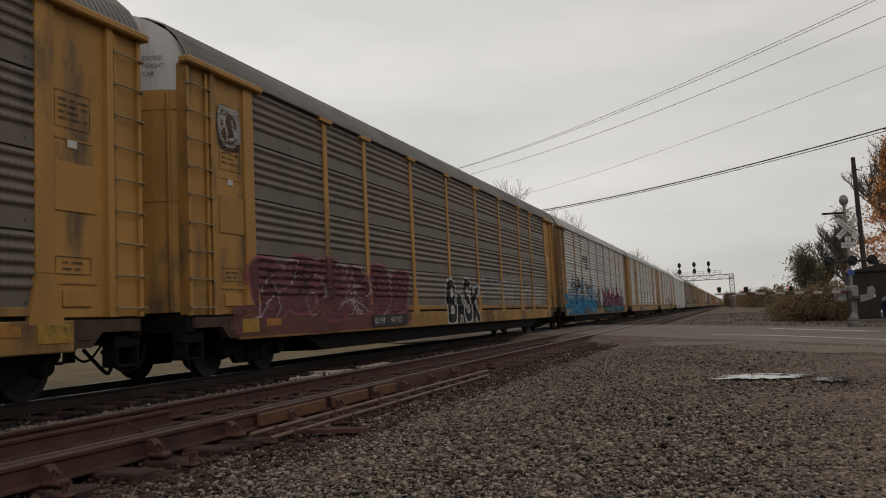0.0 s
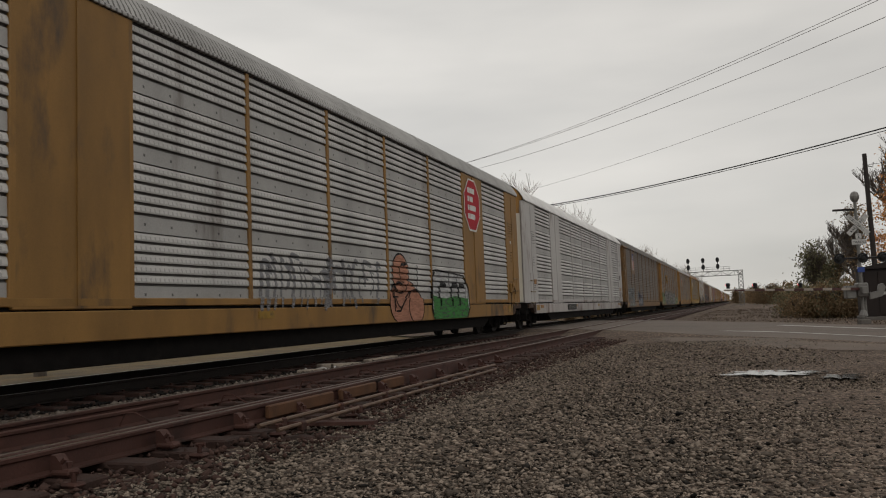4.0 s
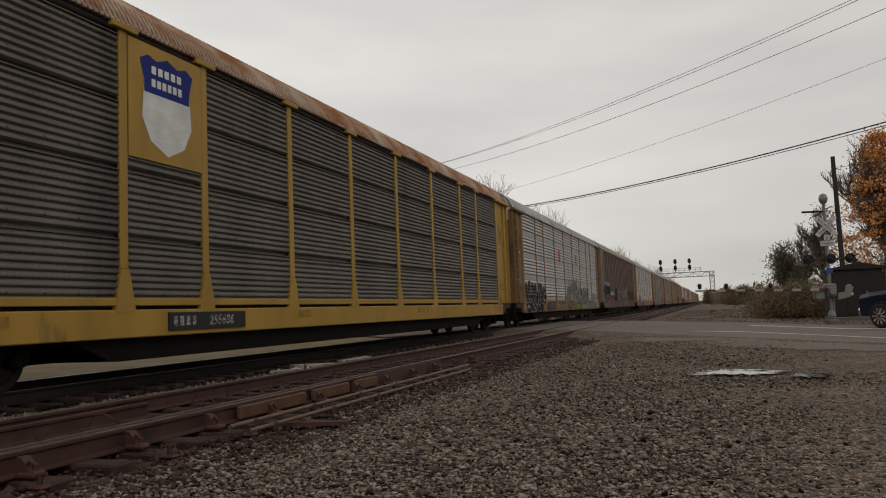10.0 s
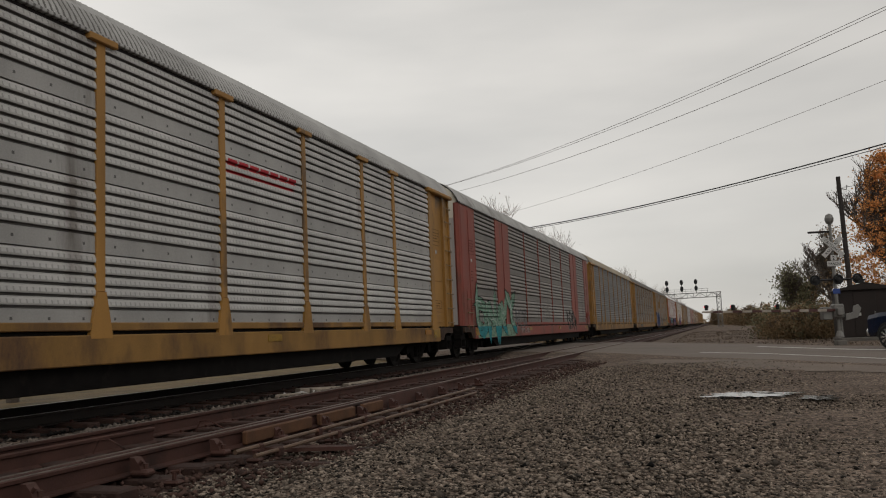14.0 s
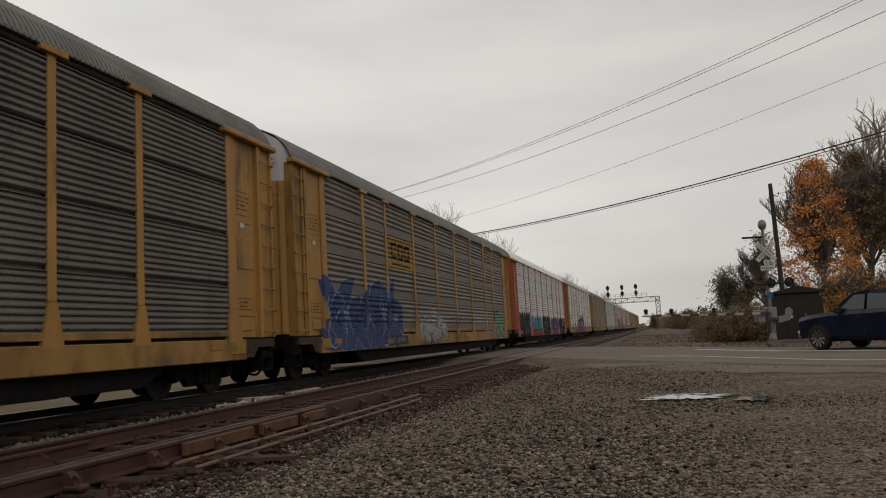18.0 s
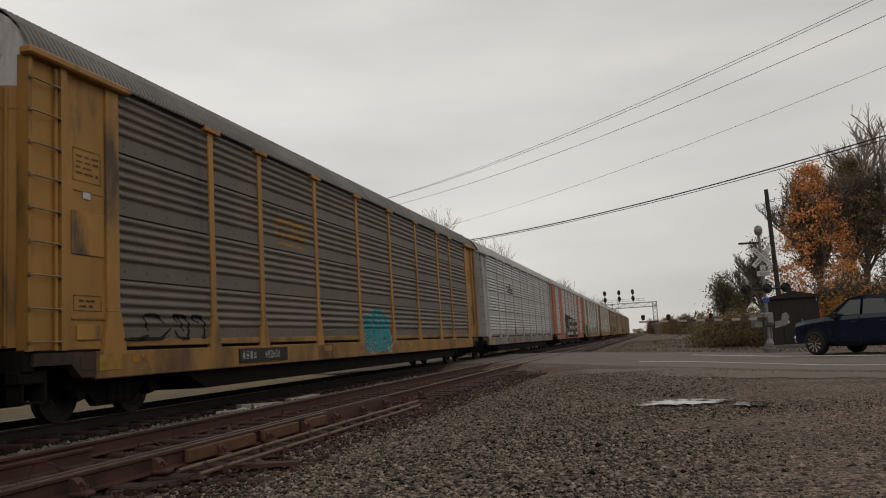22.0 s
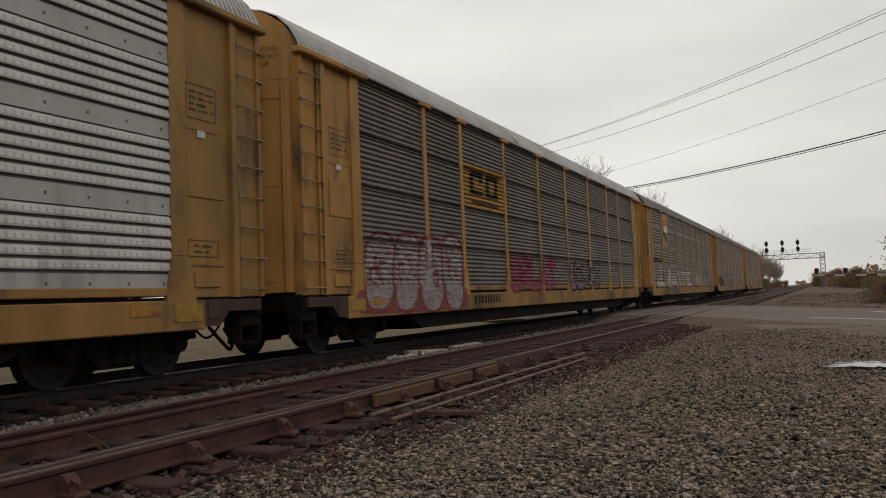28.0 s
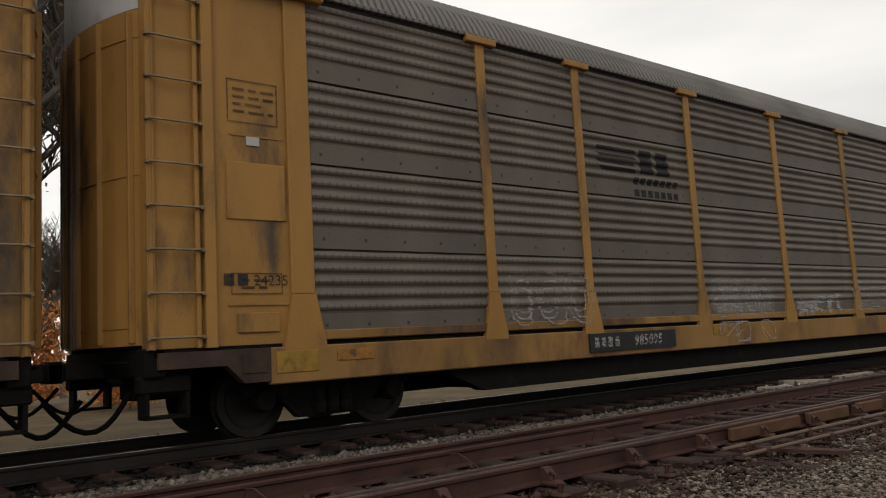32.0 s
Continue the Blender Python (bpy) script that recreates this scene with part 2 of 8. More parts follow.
def panel_mat(name, color, dirt, amount, metal=0.25, grooves=0.0, foot=0.74):
    """Perforated galvanised panel: rows of small dark holes over grimy sheet metal."""
    m = mat(name, color, 0.55, metal, vary=0.22, scale=1.1, grain=40, bump=0.06, dirt=dirt, dirt_amount=amount, streak=5)
    n, l = m.node_tree.nodes, m.node_tree.links
    b = n["Principled BSDF"]
    old = b.inputs["Base Color"].links[0].from_socket
    tc = n.new("ShaderNodeTexCoord")
    sep = n.new("ShaderNodeSeparateXYZ")
    l.new(tc.outputs["Object"], sep.inputs[0])
    rise = chain(n, l, sep.outputs["Z"], ("SUBTRACT", 1.12), ("MODULO", 1.02), ("SUBTRACT", 0.26))
    on_ridge = chain(n, l, rise, ("GREATER_THAN", 0.0))
    ridge_top = chain(n, l, rise, ("MODULO", 0.152), ("SUBTRACT", 0.085), ("ABSOLUTE", 0.0), ("LESS_THAN", 0.026))
    slot = chain(n, l, sep.outputs["Y"], ("PINGPONG", 0.05), ("LESS_THAN", 0.013))
    dash, both = n.new("ShaderNodeMath"), n.new("ShaderNodeMath")
    dash.operation = both.operation = "MULTIPLY"
    l.new(ridge_top, dash.inputs[0])
    l.new(slot, dash.inputs[1])
    l.new(chain(n, l, dash.outputs[0], ("MULTIPLY", 0.45)), both.inputs[0])
    l.new(on_ridge, both.inputs[1])
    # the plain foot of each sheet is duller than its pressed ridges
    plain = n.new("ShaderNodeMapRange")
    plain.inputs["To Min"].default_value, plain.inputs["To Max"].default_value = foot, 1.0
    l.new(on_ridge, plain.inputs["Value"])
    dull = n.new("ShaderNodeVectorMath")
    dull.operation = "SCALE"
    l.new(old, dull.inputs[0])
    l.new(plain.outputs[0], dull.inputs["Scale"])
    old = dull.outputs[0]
    bolts = []
    for axis, shift, pitch, size in (("Y", 0.3, 0.59, 0.02), ("Z", 1.25, 1.02, 0.02)):
        sh, d, c = n.new("ShaderNodeMath"), n.new("ShaderNodeMath"), n.new("ShaderNodeMath")
        sh.operation, d.operation, c.operation = "SUBTRACT", "PINGPONG", "LESS_THAN"
        sh.inputs[1].default_value, d.inputs[1].default_value, c.inputs[1].default_value = shift, pitch / 2, size
        l.new(sep.outputs[axis], sh.inputs[0])
        l.new(sh.outputs[0], d.inputs[0])
        l.new(d.outputs[0], c.inputs[0])
        bolts.append(c)
    spot, most = n.new("ShaderNodeMath"), n.new("ShaderNodeMath")
    spot.operation, most.operation = "MULTIPLY", "MAXIMUM"
    l.new(bolts[0].outputs[0], spot.inputs[0])
    l.new(bolts[1].outputs[0], spot.inputs[1])
    half = n.new("ShaderNodeMath")
    half.operation = "MULTIPLY"
    half.inputs[1].default_value = 0.75
    l.new(both.outputs[0], most.inputs[0])
    l.new(spot.outputs[0], most.inputs[1])
    l.new(most.outputs[0], half.inputs[0])
    mx = n.new("ShaderNodeMixRGB")
    mx.inputs["Color2"].default_value = (0.02, 0.02, 0.02, 1)
    l.new(half.outputs[0], mx.inputs["Fac"])
    l.new(old, mx.inputs["Color1"])
    l.new(mx.outputs[0], b.inputs["Base Color"])
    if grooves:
        # groove bottoms darkened in the colour: settled dirt and painted shade together
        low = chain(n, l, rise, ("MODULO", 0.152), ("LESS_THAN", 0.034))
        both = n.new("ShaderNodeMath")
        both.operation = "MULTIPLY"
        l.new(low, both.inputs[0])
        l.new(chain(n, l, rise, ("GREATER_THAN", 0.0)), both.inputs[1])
        darkened(m, both.outputs[0], n, l, (0.035, 0.03, 0.026), grooves)
    return m


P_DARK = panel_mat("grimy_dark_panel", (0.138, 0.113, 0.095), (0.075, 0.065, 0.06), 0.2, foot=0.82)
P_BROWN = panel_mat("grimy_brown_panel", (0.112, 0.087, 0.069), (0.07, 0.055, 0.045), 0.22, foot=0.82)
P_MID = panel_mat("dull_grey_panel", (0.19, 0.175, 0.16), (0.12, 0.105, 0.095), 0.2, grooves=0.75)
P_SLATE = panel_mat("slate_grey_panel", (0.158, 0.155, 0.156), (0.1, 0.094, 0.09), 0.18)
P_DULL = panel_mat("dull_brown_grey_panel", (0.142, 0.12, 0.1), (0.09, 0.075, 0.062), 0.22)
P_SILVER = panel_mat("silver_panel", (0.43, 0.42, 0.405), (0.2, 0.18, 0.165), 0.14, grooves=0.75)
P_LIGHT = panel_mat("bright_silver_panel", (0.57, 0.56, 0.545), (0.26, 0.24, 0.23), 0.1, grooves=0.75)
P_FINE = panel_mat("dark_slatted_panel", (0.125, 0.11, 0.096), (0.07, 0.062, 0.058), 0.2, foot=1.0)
P_MAROON = mat("maroon_flat_panel", (0.14, 0.098, 0.078), 0.65, vary=0.14, scale=1.0, dirt=(0.09, 0.07, 0.06), dirt_amount=0.12, streak=4, bump=0.05)
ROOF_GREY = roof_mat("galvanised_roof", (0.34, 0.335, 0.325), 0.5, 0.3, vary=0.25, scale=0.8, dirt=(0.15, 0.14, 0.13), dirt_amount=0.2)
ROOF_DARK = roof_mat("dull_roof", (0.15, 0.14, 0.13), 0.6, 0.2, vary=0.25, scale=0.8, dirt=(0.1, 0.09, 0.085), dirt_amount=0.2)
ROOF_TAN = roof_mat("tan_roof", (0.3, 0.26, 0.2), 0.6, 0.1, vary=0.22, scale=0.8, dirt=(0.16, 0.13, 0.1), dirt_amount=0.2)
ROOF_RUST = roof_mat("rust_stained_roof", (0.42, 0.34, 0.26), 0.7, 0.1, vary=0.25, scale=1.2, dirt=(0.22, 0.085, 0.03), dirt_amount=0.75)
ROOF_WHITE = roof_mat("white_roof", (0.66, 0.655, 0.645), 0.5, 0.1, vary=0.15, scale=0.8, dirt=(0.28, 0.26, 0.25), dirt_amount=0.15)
UNDER = mat("near_black_underframe", (0.0075, 0.0065, 0.006), 0.95, vary=0.4, scale=4, dirt=(0.016, 0.013, 0.011), dirt_amount=0.2, specular=0.1)
STEEL_DARK = mat("dark_steel", (0.022, 0.019, 0.018), 0.7, 0.3, vary=0.4, scale=6, dirt=RUST, dirt_amount=0.05)
RUSTY = mat("rust_stained_steel", (0.05, 0.03, 0.021), 0.85, 0.1, vary=0.4, scale=3, dirt=(0.02, 0.014, 0.011), dirt_amount=0.35)
RUNG = mat("worn_rung_steel", (0.2, 0.15, 0.09), 0.6, 0.3, vary=0.3, scale=8, dirt=RUST, dirt_amount=0.1)
REFLECT = mat("yellow_reflector", (0.24, 0.14, 0.02), 0.5, vary=0.25, scale=8, bump=0, dirt=GRIME, dirt_amount=0.3)
SAFETY = mat("orange_reflector", (0.27, 0.12, 0.02), 0.5, vary=0.25, scale=8, bump=0, dirt=GRIME, dirt_amount=0.3)
BLACKPLATE = mat("black_plate", (0.015, 0.015, 0.016), 0.6, vary=0.2, scale=8, bump=0)


def paint(name, color, cover=0.85, rough=0.55):
    """Sprayed paint that lets some of the panel through where it has worn."""
    m = mat(name, color, 0.8, vary=0.15, scale=2.5, bump=0.03, specular=0.12)
    n, l = m.node_tree.nodes, m.node_tree.links
    b, out = n["Principled BSDF"], n["Material Output"]
    tr = n.new("ShaderNodeBsdfTransparent")
    ms = n.new("ShaderNodeMixShader")
    tc = n.new("ShaderNodeTexCoord")
    mp = n.new("ShaderNodeMapping")
    mp.inputs["Scale"].default_value = (1, 1.2, 7)
    ns = n.new("ShaderNodeTexNoise")
    ns.inputs["Scale"].default_value, ns.inputs["Detail"].default_value = 3.5, 7
    mr = n.new("ShaderNodeMapRange")
    mr.inputs["From Min"].default_value, mr.inputs["From Max"].default_value = 0.42, 0.6
    mr.inputs["To Min"].default_value, mr.inputs["To Max"].default_value = cover, max(0.0, cover - (0.25 if cover < 0.96 else 0.06))
    l.new(tc.outputs["Object"], mp.inputs["Vector"])
    l.new(mp.outputs[0], ns.inputs["Vector"])
    l.new(ns.outputs["Fac"], mr.inputs["Value"])
    l.new(mr.outputs[0], ms.inputs["Fac"])
    l.new(tr.outputs[0], ms.inputs[1])
    l.new(b.outputs[0], ms.inputs[2])
    l.new(ms.outputs[0], out.inputs["Surface"])
    return m


INK = {
    "white": paint("white_spray", (0.5, 0.5, 0.5), 0.8), "chalk": paint("chalky_white_spray", (0.4, 0.385, 0.37), 0.58),
    "black": paint("black_spray", (0.012, 0.012, 0.013), 0.95), "pink": paint("pink_spray", (0.33, 0.1, 0.15), 0.6),
    "magenta": paint("magenta_spray", (0.3, 0.06, 0.14), 0.85), "blue": paint("blue_spray", (0.03, 0.17, 0.32), 0.92),
    "navy": paint("navy_spray", (0.05, 0.06, 0.14), 0.9), "teal": paint("teal_spray", (0.03, 0.22, 0.25), 0.9),
    "green": paint("green_spray", (0.05, 0.17, 0.05), 0.92), "mint": paint("mint_spray", (0.2, 0.33, 0.25), 0.8),
    "lime": paint("pale_green_spray", (0.2, 0.26, 0.15), 0.75), "purple": paint("purple_spray", (0.12, 0.08, 0.2), 0.85),
    "skin": paint("salmon_spray", (0.45, 0.22, 0.15), 0.85),
    "grey": paint("grey_spray", (0.2, 0.2, 0.21), 0.75), "maroon": paint("maroon_spray", (0.2, 0.05, 0.06), 0.75),
    "wine": paint("dull_wine_spray", (0.11, 0.045, 0.048), 0.85), "soot": paint("thin_black_spray", (0.03, 0.03, 0.03), 0.7), "faint": paint("faint_white_spray", (0.4, 0.39, 0.37), 0.35),
    "mist": paint("pale_blue_grey_spray", (0.24, 0.26, 0.27), 0.7), "mistwhite": paint("thin_white_spray", (0.36, 0.36, 0.36), 0.62), "pinkgrey": paint("greyish_pink_spray", (0.26, 0.2, 0.2), 0.75),
    "steelblue": paint("pale_blue_spray", (0.2, 0.29, 0.38), 0.85), "bluegreen": paint("blue_green_spray", (0.04, 0.2, 0.3), 0.9),
    "lilac": paint("lilac_spray", (0.28, 0.25, 0.36), 0.85), "violet": paint("violet_spray", (0.11, 0.075, 0.21), 0.9), "ochre": paint("olive_yellow_spray", (0.22, 0.19, 0.06), 0.8),
    "goldbrown": paint("gold_brown_spray", (0.2, 0.125, 0.06), 0.8), "rustspray": paint("rust_orange_spray", (0.27, 0.11, 0.05), 0.7),
    "gold": paint("gold_sign_paint", (0.33, 0.19, 0.05), 0.9), "ink": paint("dark_letter_paint", (0.03, 0.03, 0.03), 0.95),
    "signwhite": paint("sign_white_paint", (0.6, 0.6, 0.58), 0.98), "signblue": paint("sign_blue_paint", (0.02, 0.03, 0.16), 0.98),
    "signred": paint("sign_red_paint", (0.38, 0.04, 0.05), 0.98), "signgreen": paint("sign_green_paint", (0.02, 0.1, 0.05), 0.98),
    "signorange": paint("sign_orange_paint", (0.5, 0.13, 0.04), 0.98), "steel": paint("pale_blue_sign_paint", (0.2, 0.28, 0.36), 0.97),
}


# ---- mesh helpers ----
class Shape:
    """Points and faces of one mesh, put together from simple shaped pieces."""

    def __init__(self):
        self.v, self.f = [], []

    def add(self, verts, faces):
        k = len(self.v)
        self.v += [tuple(p) for p in verts]
        self.f += [tuple(i + k for i in q) for q in faces]
        return self

    def box(self, x0, x1, y0, y1, z0, z1, c=0.0):
        """A box with its edges cut off by c."""
        if not c:
            return self.add([(x, y, z) for x in (x0, x1) for y in (y0, y1) for z in (z0, z1)],
                            [(0, 1, 3, 2), (4, 6, 7, 5), (0, 4, 5, 1), (2, 3, 7, 6), (0, 2, 6, 4), (1, 5, 7, 3)])
        c = min(c, (x1 - x0) * 0.45, (y1 - y0) * 0.45, (z1 - z0) * 0.45)
        lo, hi = (x0, y0, z0), (x1, y1, z1)
        vs, ix = [], {}
        for s in range(8):
            sg = [(s >> 2) & 1, (s >> 1) & 1, s & 1]
            for a in range(3):
                p = []
                for b in range(3):
                    e = hi[b] if sg[b] else lo[b]
                    p.append(e if b == a else e + (-c if sg[b] else c))
                ix[s, a] = len(vs)
                vs.append(tuple(p))
        fs = []
        for a in range(3):
            b, d = (a + 1) % 3, (a + 2) % 3
            for side in (0, 1):
                q = []
                for sb, sd in ((0, 0), (1, 0), (1, 1), (0, 1)):
                    s = [0, 0, 0]
                    s[a], s[b], s[d] = side, sb, sd
                    q.append(ix[s[0] * 4 + s[1] * 2 + s[2], a])
                fs.append(tuple(q if side else q[::-1]))
        for a in range(3):
            b, d = (a + 1) % 3, (a + 2) % 3
            for sb in (0, 1):
                for sd in (0, 1):
                    q = []
                    for sa, ax in ((0, b), (1, b), (1, d), (0, d)):
                        s = [0, 0, 0]
                        s[a], s[b], s[d] = sa, sb, sd
                        q.append(ix[s[0] * 4 + s[1] * 2 + s[2], ax])
                    fs.append(tuple(q if sb != sd else q[::-1]))
        for s in range(8):
            q = (ix[s, 0], ix[s, 1], ix[s, 2])
            fs.append(q if bin(s).count("1") % 2 else q[::-1])
        return self.add(vs, fs)

    def prism(self, outline, axis, a, b):
        """An outline of two coordinates swept along an axis from a to b; the outline's plane is the other two, in order."""
        n = len(outline)

        def put(p, w):
            q = list(p)
            q.insert(axis, w)
            return q
        vs = [put(p, a) for p in outline] + [put(p, b) for p in outline]
        fs = [(i, (i + 1) % n, n + (i + 1) % n, n + i) for i in range(n)]
        fs += [tuple(range(n))[::-1], tuple(range(n, 2 * n))]
        return self.add(vs, fs)

    def tube(self, p, q, r0, r1=None, n=8, caps=True):
        """A round bar from p to q."""
        r1 = r0 if r1 is None else r1
        p, q = Vector(p), Vector(q)
        d = (q - p).normalized()
        s = d.orthogonal().normalized()
        t = d.cross(s)
        ring = [(math.cos(2 * math.pi * i / n), math.sin(2 * math.pi * i / n)) for i in range(n)]
        vs = [p + (s * a + t * b) * r0 for a, b in ring] + [q + (s * a + t * b) * r1 for a, b in ring]
        fs = [(i, (i + 1) % n, n + (i + 1) % n, n + i) for i in range(n)]
        if caps:
            fs += [tuple(range(n))[::-1], tuple(range(n, 2 * n))]
        return self.add(vs, fs)

    def path(self, pts, r, n=6):
        """A round bar bent along a line of points."""
        k, m = len(self.v), len(pts)
        pts = [Vector(p) for p in pts]
        side = (pts[-1] - pts[0]).orthogonal().normalized()
        for i, p in enumerate(pts):
            d = (pts[min(i + 1, m - 1)] - pts[max(i - 1, 0)]).normalized()
            s = (side - d * side.dot(d)).normalized()
            t = d.cross(s)
            self.v += [tuple(p + (s * math.cos(2 * math.pi * j / n) + t * math.sin(2 * math.pi * j / n)) * r) for j in range(n)]
        self.f += [(k + i * n + j, k + i * n + (j + 1) % n, k + (i + 1) * n + (j + 1) % n, k + (i + 1) * n + j) for i in range(m - 1) for j in range(n)]
        self.f += [tuple(k + j for j in range(n))[::-1], tuple(k + (m - 1) * n + j for j in range(n))]
        return self

    def lathe(self, profile, centre, axis, n=24):
        """A profile of (radius, along) turned about an axis through centre."""
        vs, fs, m = [], [], len(profile)
        for i in range(n):
            c, s = math.cos(2 * math.pi * i / n), math.sin(2 * math.pi * i / n)
            for r, a in profile:
                p = [r * c, r * s]
                p.insert(axis, a)
                vs.append([p[k] + centre[k] for k in range(3)])
        for i in range(n):
            j = (i + 1) % n
            for k in range(m - 1):
                fs.append((i * m + k, i * m + k + 1, j * m + k + 1, j * m + k))
        fs += [tuple(i * m for i in range(n))[::-1], tuple(i * m + m - 1 for i in range(n))]
        return self.add(vs, fs)

    def mesh(self, name, smooth=False):
        me = bpy.data.meshes.new(name)
        me.from_pydata(self.v, [], self.f)
        bm = bmesh.new()
        bm.from_mesh(me)
        bmesh.ops.recalc_face_normals(bm, faces=bm.faces)
        bm.to_mesh(me)
        bm.free()
        if smooth:
            me.shade_smooth()
        return me


MESHES = {}


def shared(key, build, smooth=False):
    if key not in MESHES:
        MESHES[key] = build().mesh(str(key[0] if isinstance(key, tuple) else key), smooth)
    return MESHES[key]


def part(name, me, material, parent=None, label="", m=None, smooth=False):
    """One mesh object under a thing or a part; meshes may be shared, the material sits on the object."""
    if isinstance(me, Shape):
        me = me.mesh(name, smooth)
    ob = new(name, me)
    if not me.materials:
        me.materials.append(None)
    ob.material_slots[0].link = "OBJECT"
    ob.material_slots[0].material = material
    if parent is not None:
        ob.parent = parent
    if m is not None:
        ob.matrix_basis = m
    return tagged(ob, label)


TEXTS = {}


def text_mesh(text, size, offset=0.0, shear=0.0, spacing=1.0):
    """Letters in the y-z plane, facing +x, from the origin rightwards (+y) and up (+z)."""
    key = (text, size, offset, shear, spacing)
    if key not in TEXTS:
        cu = bpy.data.curves.new("lettering", "FONT")
        cu.body, cu.size, cu.offset, cu.shear, cu.space_character = text, size, offset, shear, spacing
        cu.resolution_u = 3
        ob = bpy.data.objects.new("lettering", cu)
        scene.collection.objects.link(ob)
        dg = bpy.context.evaluated_depsgraph_get()
        me = bpy.data.meshes.new_from_object(ob.evaluated_get(dg))
        bpy.data.objects.remove(ob)
        bpy.data.curves.remove(cu)
        me.transform(Matrix(((0, 0, 1, 0), (1, 0, 0, 0), (0, 1, 0, 0), (0, 0, 0, 1))))
        me.materials.clear()
        TEXTS[key] = me
    return TEXTS[key]


# ---- ground, road, ballast and tracks ----
ROAD_DIR = Vector((-0.62, 0.785, 0)).normalized()
ROAD_SIDE = Vector((ROAD_DIR.y, -ROAD_DIR.x, 0))       # away from the camera


def stone_ground(name, color, cell, contrast, rough=0.95, patch=None):
    """Loose stones seen as a surface: cells of varied grey, with dark gaps and patches of dirt."""
    m = bpy.data.materials.new(name)
    m.use_nodes = True
    n, l = m.node_tree.nodes, m.node_tree.links
    b = n["Principled BSDF"]
    b.inputs["Roughness"].default_value = rough
    b.inputs["Specular IOR Level"].default_value = 0.2
    tc = n.new("ShaderNodeTexCoord")
    vo = n.new("ShaderNodeTexVoronoi")
    vo.inputs["Scale"].default_value = 1 / cell
    ns = n.new("ShaderNodeTexNoise")
    ns.inputs["Scale"].default_value, ns.inputs["Detail"].default_value = 0.7, 7
    l.new(tc.outputs["Object"], vo.inputs["Vector"])
    l.new(tc.outputs["Object"], ns.inputs["Vector"])
    sep = n.new("ShaderNodeSeparateColor")
    l.new(vo.outputs["Color"], sep.inputs[0])
    mr = n.new("ShaderNodeMapRange")
    mr.inputs["To Min"].default_value, mr.inputs["To Max"].default_value = 1 - contrast, 1 + contrast
    l.new(sep.outputs[0], mr.inputs["Value"])
    gap = n.new("ShaderNodeMapRange")
    gap.inputs["From Min"].default_value, gap.inputs["From Max"].default_value = 0.25, 0.75
    gap.inputs["To Min"].default_value, gap.inputs["To Max"].default_value = 1.1, 0.45
    l.new(vo.outputs["Distance"], gap.inputs["Value"])
    mul = n.new("ShaderNodeMath")
    mul.operation = "MULTIPLY"
    l.new(mr.outputs[0], mul.inputs[0])
    l.new(gap.outputs[0], mul.inputs[1])
    mx = n.new("ShaderNodeMixRGB")
    mx.inputs["Color1"].default_value = (*color, 1)
    mx.inputs["Color2"].default_value = (*(patch or [c * 0.7 for c in color]), 1)
    pr = n.new("ShaderNodeMapRange")
    pr.inputs["From Min"].default_value, pr.inputs["From Max"].default_value = 0.42, 0.62
    l.new(ns.outputs["Fac"], pr.inputs["Value"])
    l.new(pr.outputs[0], mx.inputs["Fac"])
    sc = n.new("ShaderNodeVectorMath")
    sc.operation = "SCALE"
    l.new(mx.outputs[0], sc.inputs[0])
    l.new(mul.outputs[0], sc.inputs["Scale"])
    l.new(sc.outputs[0], b.inputs["Base Color"])
    bp = n.new("ShaderNodeBump")
    bp.invert = True
    bp.inputs["Strength"].default_value, bp.inputs["Distance"].default_value = 0.9, cell * 0.5
    l.new(vo.outputs["Distance"], bp.inputs["Height"])
    l.new(bp.outputs[0], b.inputs["Normal"])
    return m


EARTH = stone_ground("gravelly_earth", (0.165, 0.123, 0.096), 0.035, 0.8, patch=(0.122, 0.089, 0.068))
BALLAST_DARK = stone_ground("dark_ballast", (0.023, 0.019, 0.017), 0.05, 0.6, patch=(0.016, 0.0135, 0.012))
STONE = mat("crushed_limestone", (0.155, 0.125, 0.1), 0.9, vary=0.25, scale=8, grain=120, bump=0.15, island=1.0, specular=0.2)
STONE_RED = mat("rust_dusted_ballast", (0.054, 0.031, 0.025), 0.9, vary=0.25, scale=8, grain=120, bump=0.1, island=0.5, specular=0.2)
STONE_PALE = mat("pale_ballast", (0.115, 0.096, 0.082), 0.9, vary=0.2, scale=8, grain=120, bump=0.1, island=0.65, specular=0.2)
ASPHALT = mat("worn_asphalt", (0.132, 0.107, 0.09), 0.85, vary=0.2, scale=0.35, grain=90, bump=0.3, dirt=(0.1, 0.085, 0.073), dirt_amount=0.2)
PAVING = mat("old_apron_asphalt", (0.135, 0.105, 0.084), 0.9, vary=0.22, scale=0.5, grain=90, bump=0.35, dirt=(0.095, 0.078, 0.064), dirt_amount=0.25)
LINE_PAINT = mat("worn_road_paint", (0.5, 0.48, 0.45), 0.7, vary=0.3, scale=3, grain=50, dirt=(0.14, 0.12, 0.105), dirt_amount=0.12)
DRYGRASS = mat("dry_grass_field", (0.1, 0.067, 0.028), 0.95, vary=0.4, scale=0.8, grain=14, bump=1.0, dirt=(0.15, 0.108, 0.045), dirt_amount=0.25)
WEEDS = mat("dry_weeds", (0.085, 0.06, 0.038), 0.95, vary=0.35, scale=2, grain=40, bump=0.3, island=0.4)
STRAW = mat("straw_blades", (0.24, 0.165, 0.065), 0.9, vary=0.3, scale=2, grain=20, bump=0.0, island=0.4)
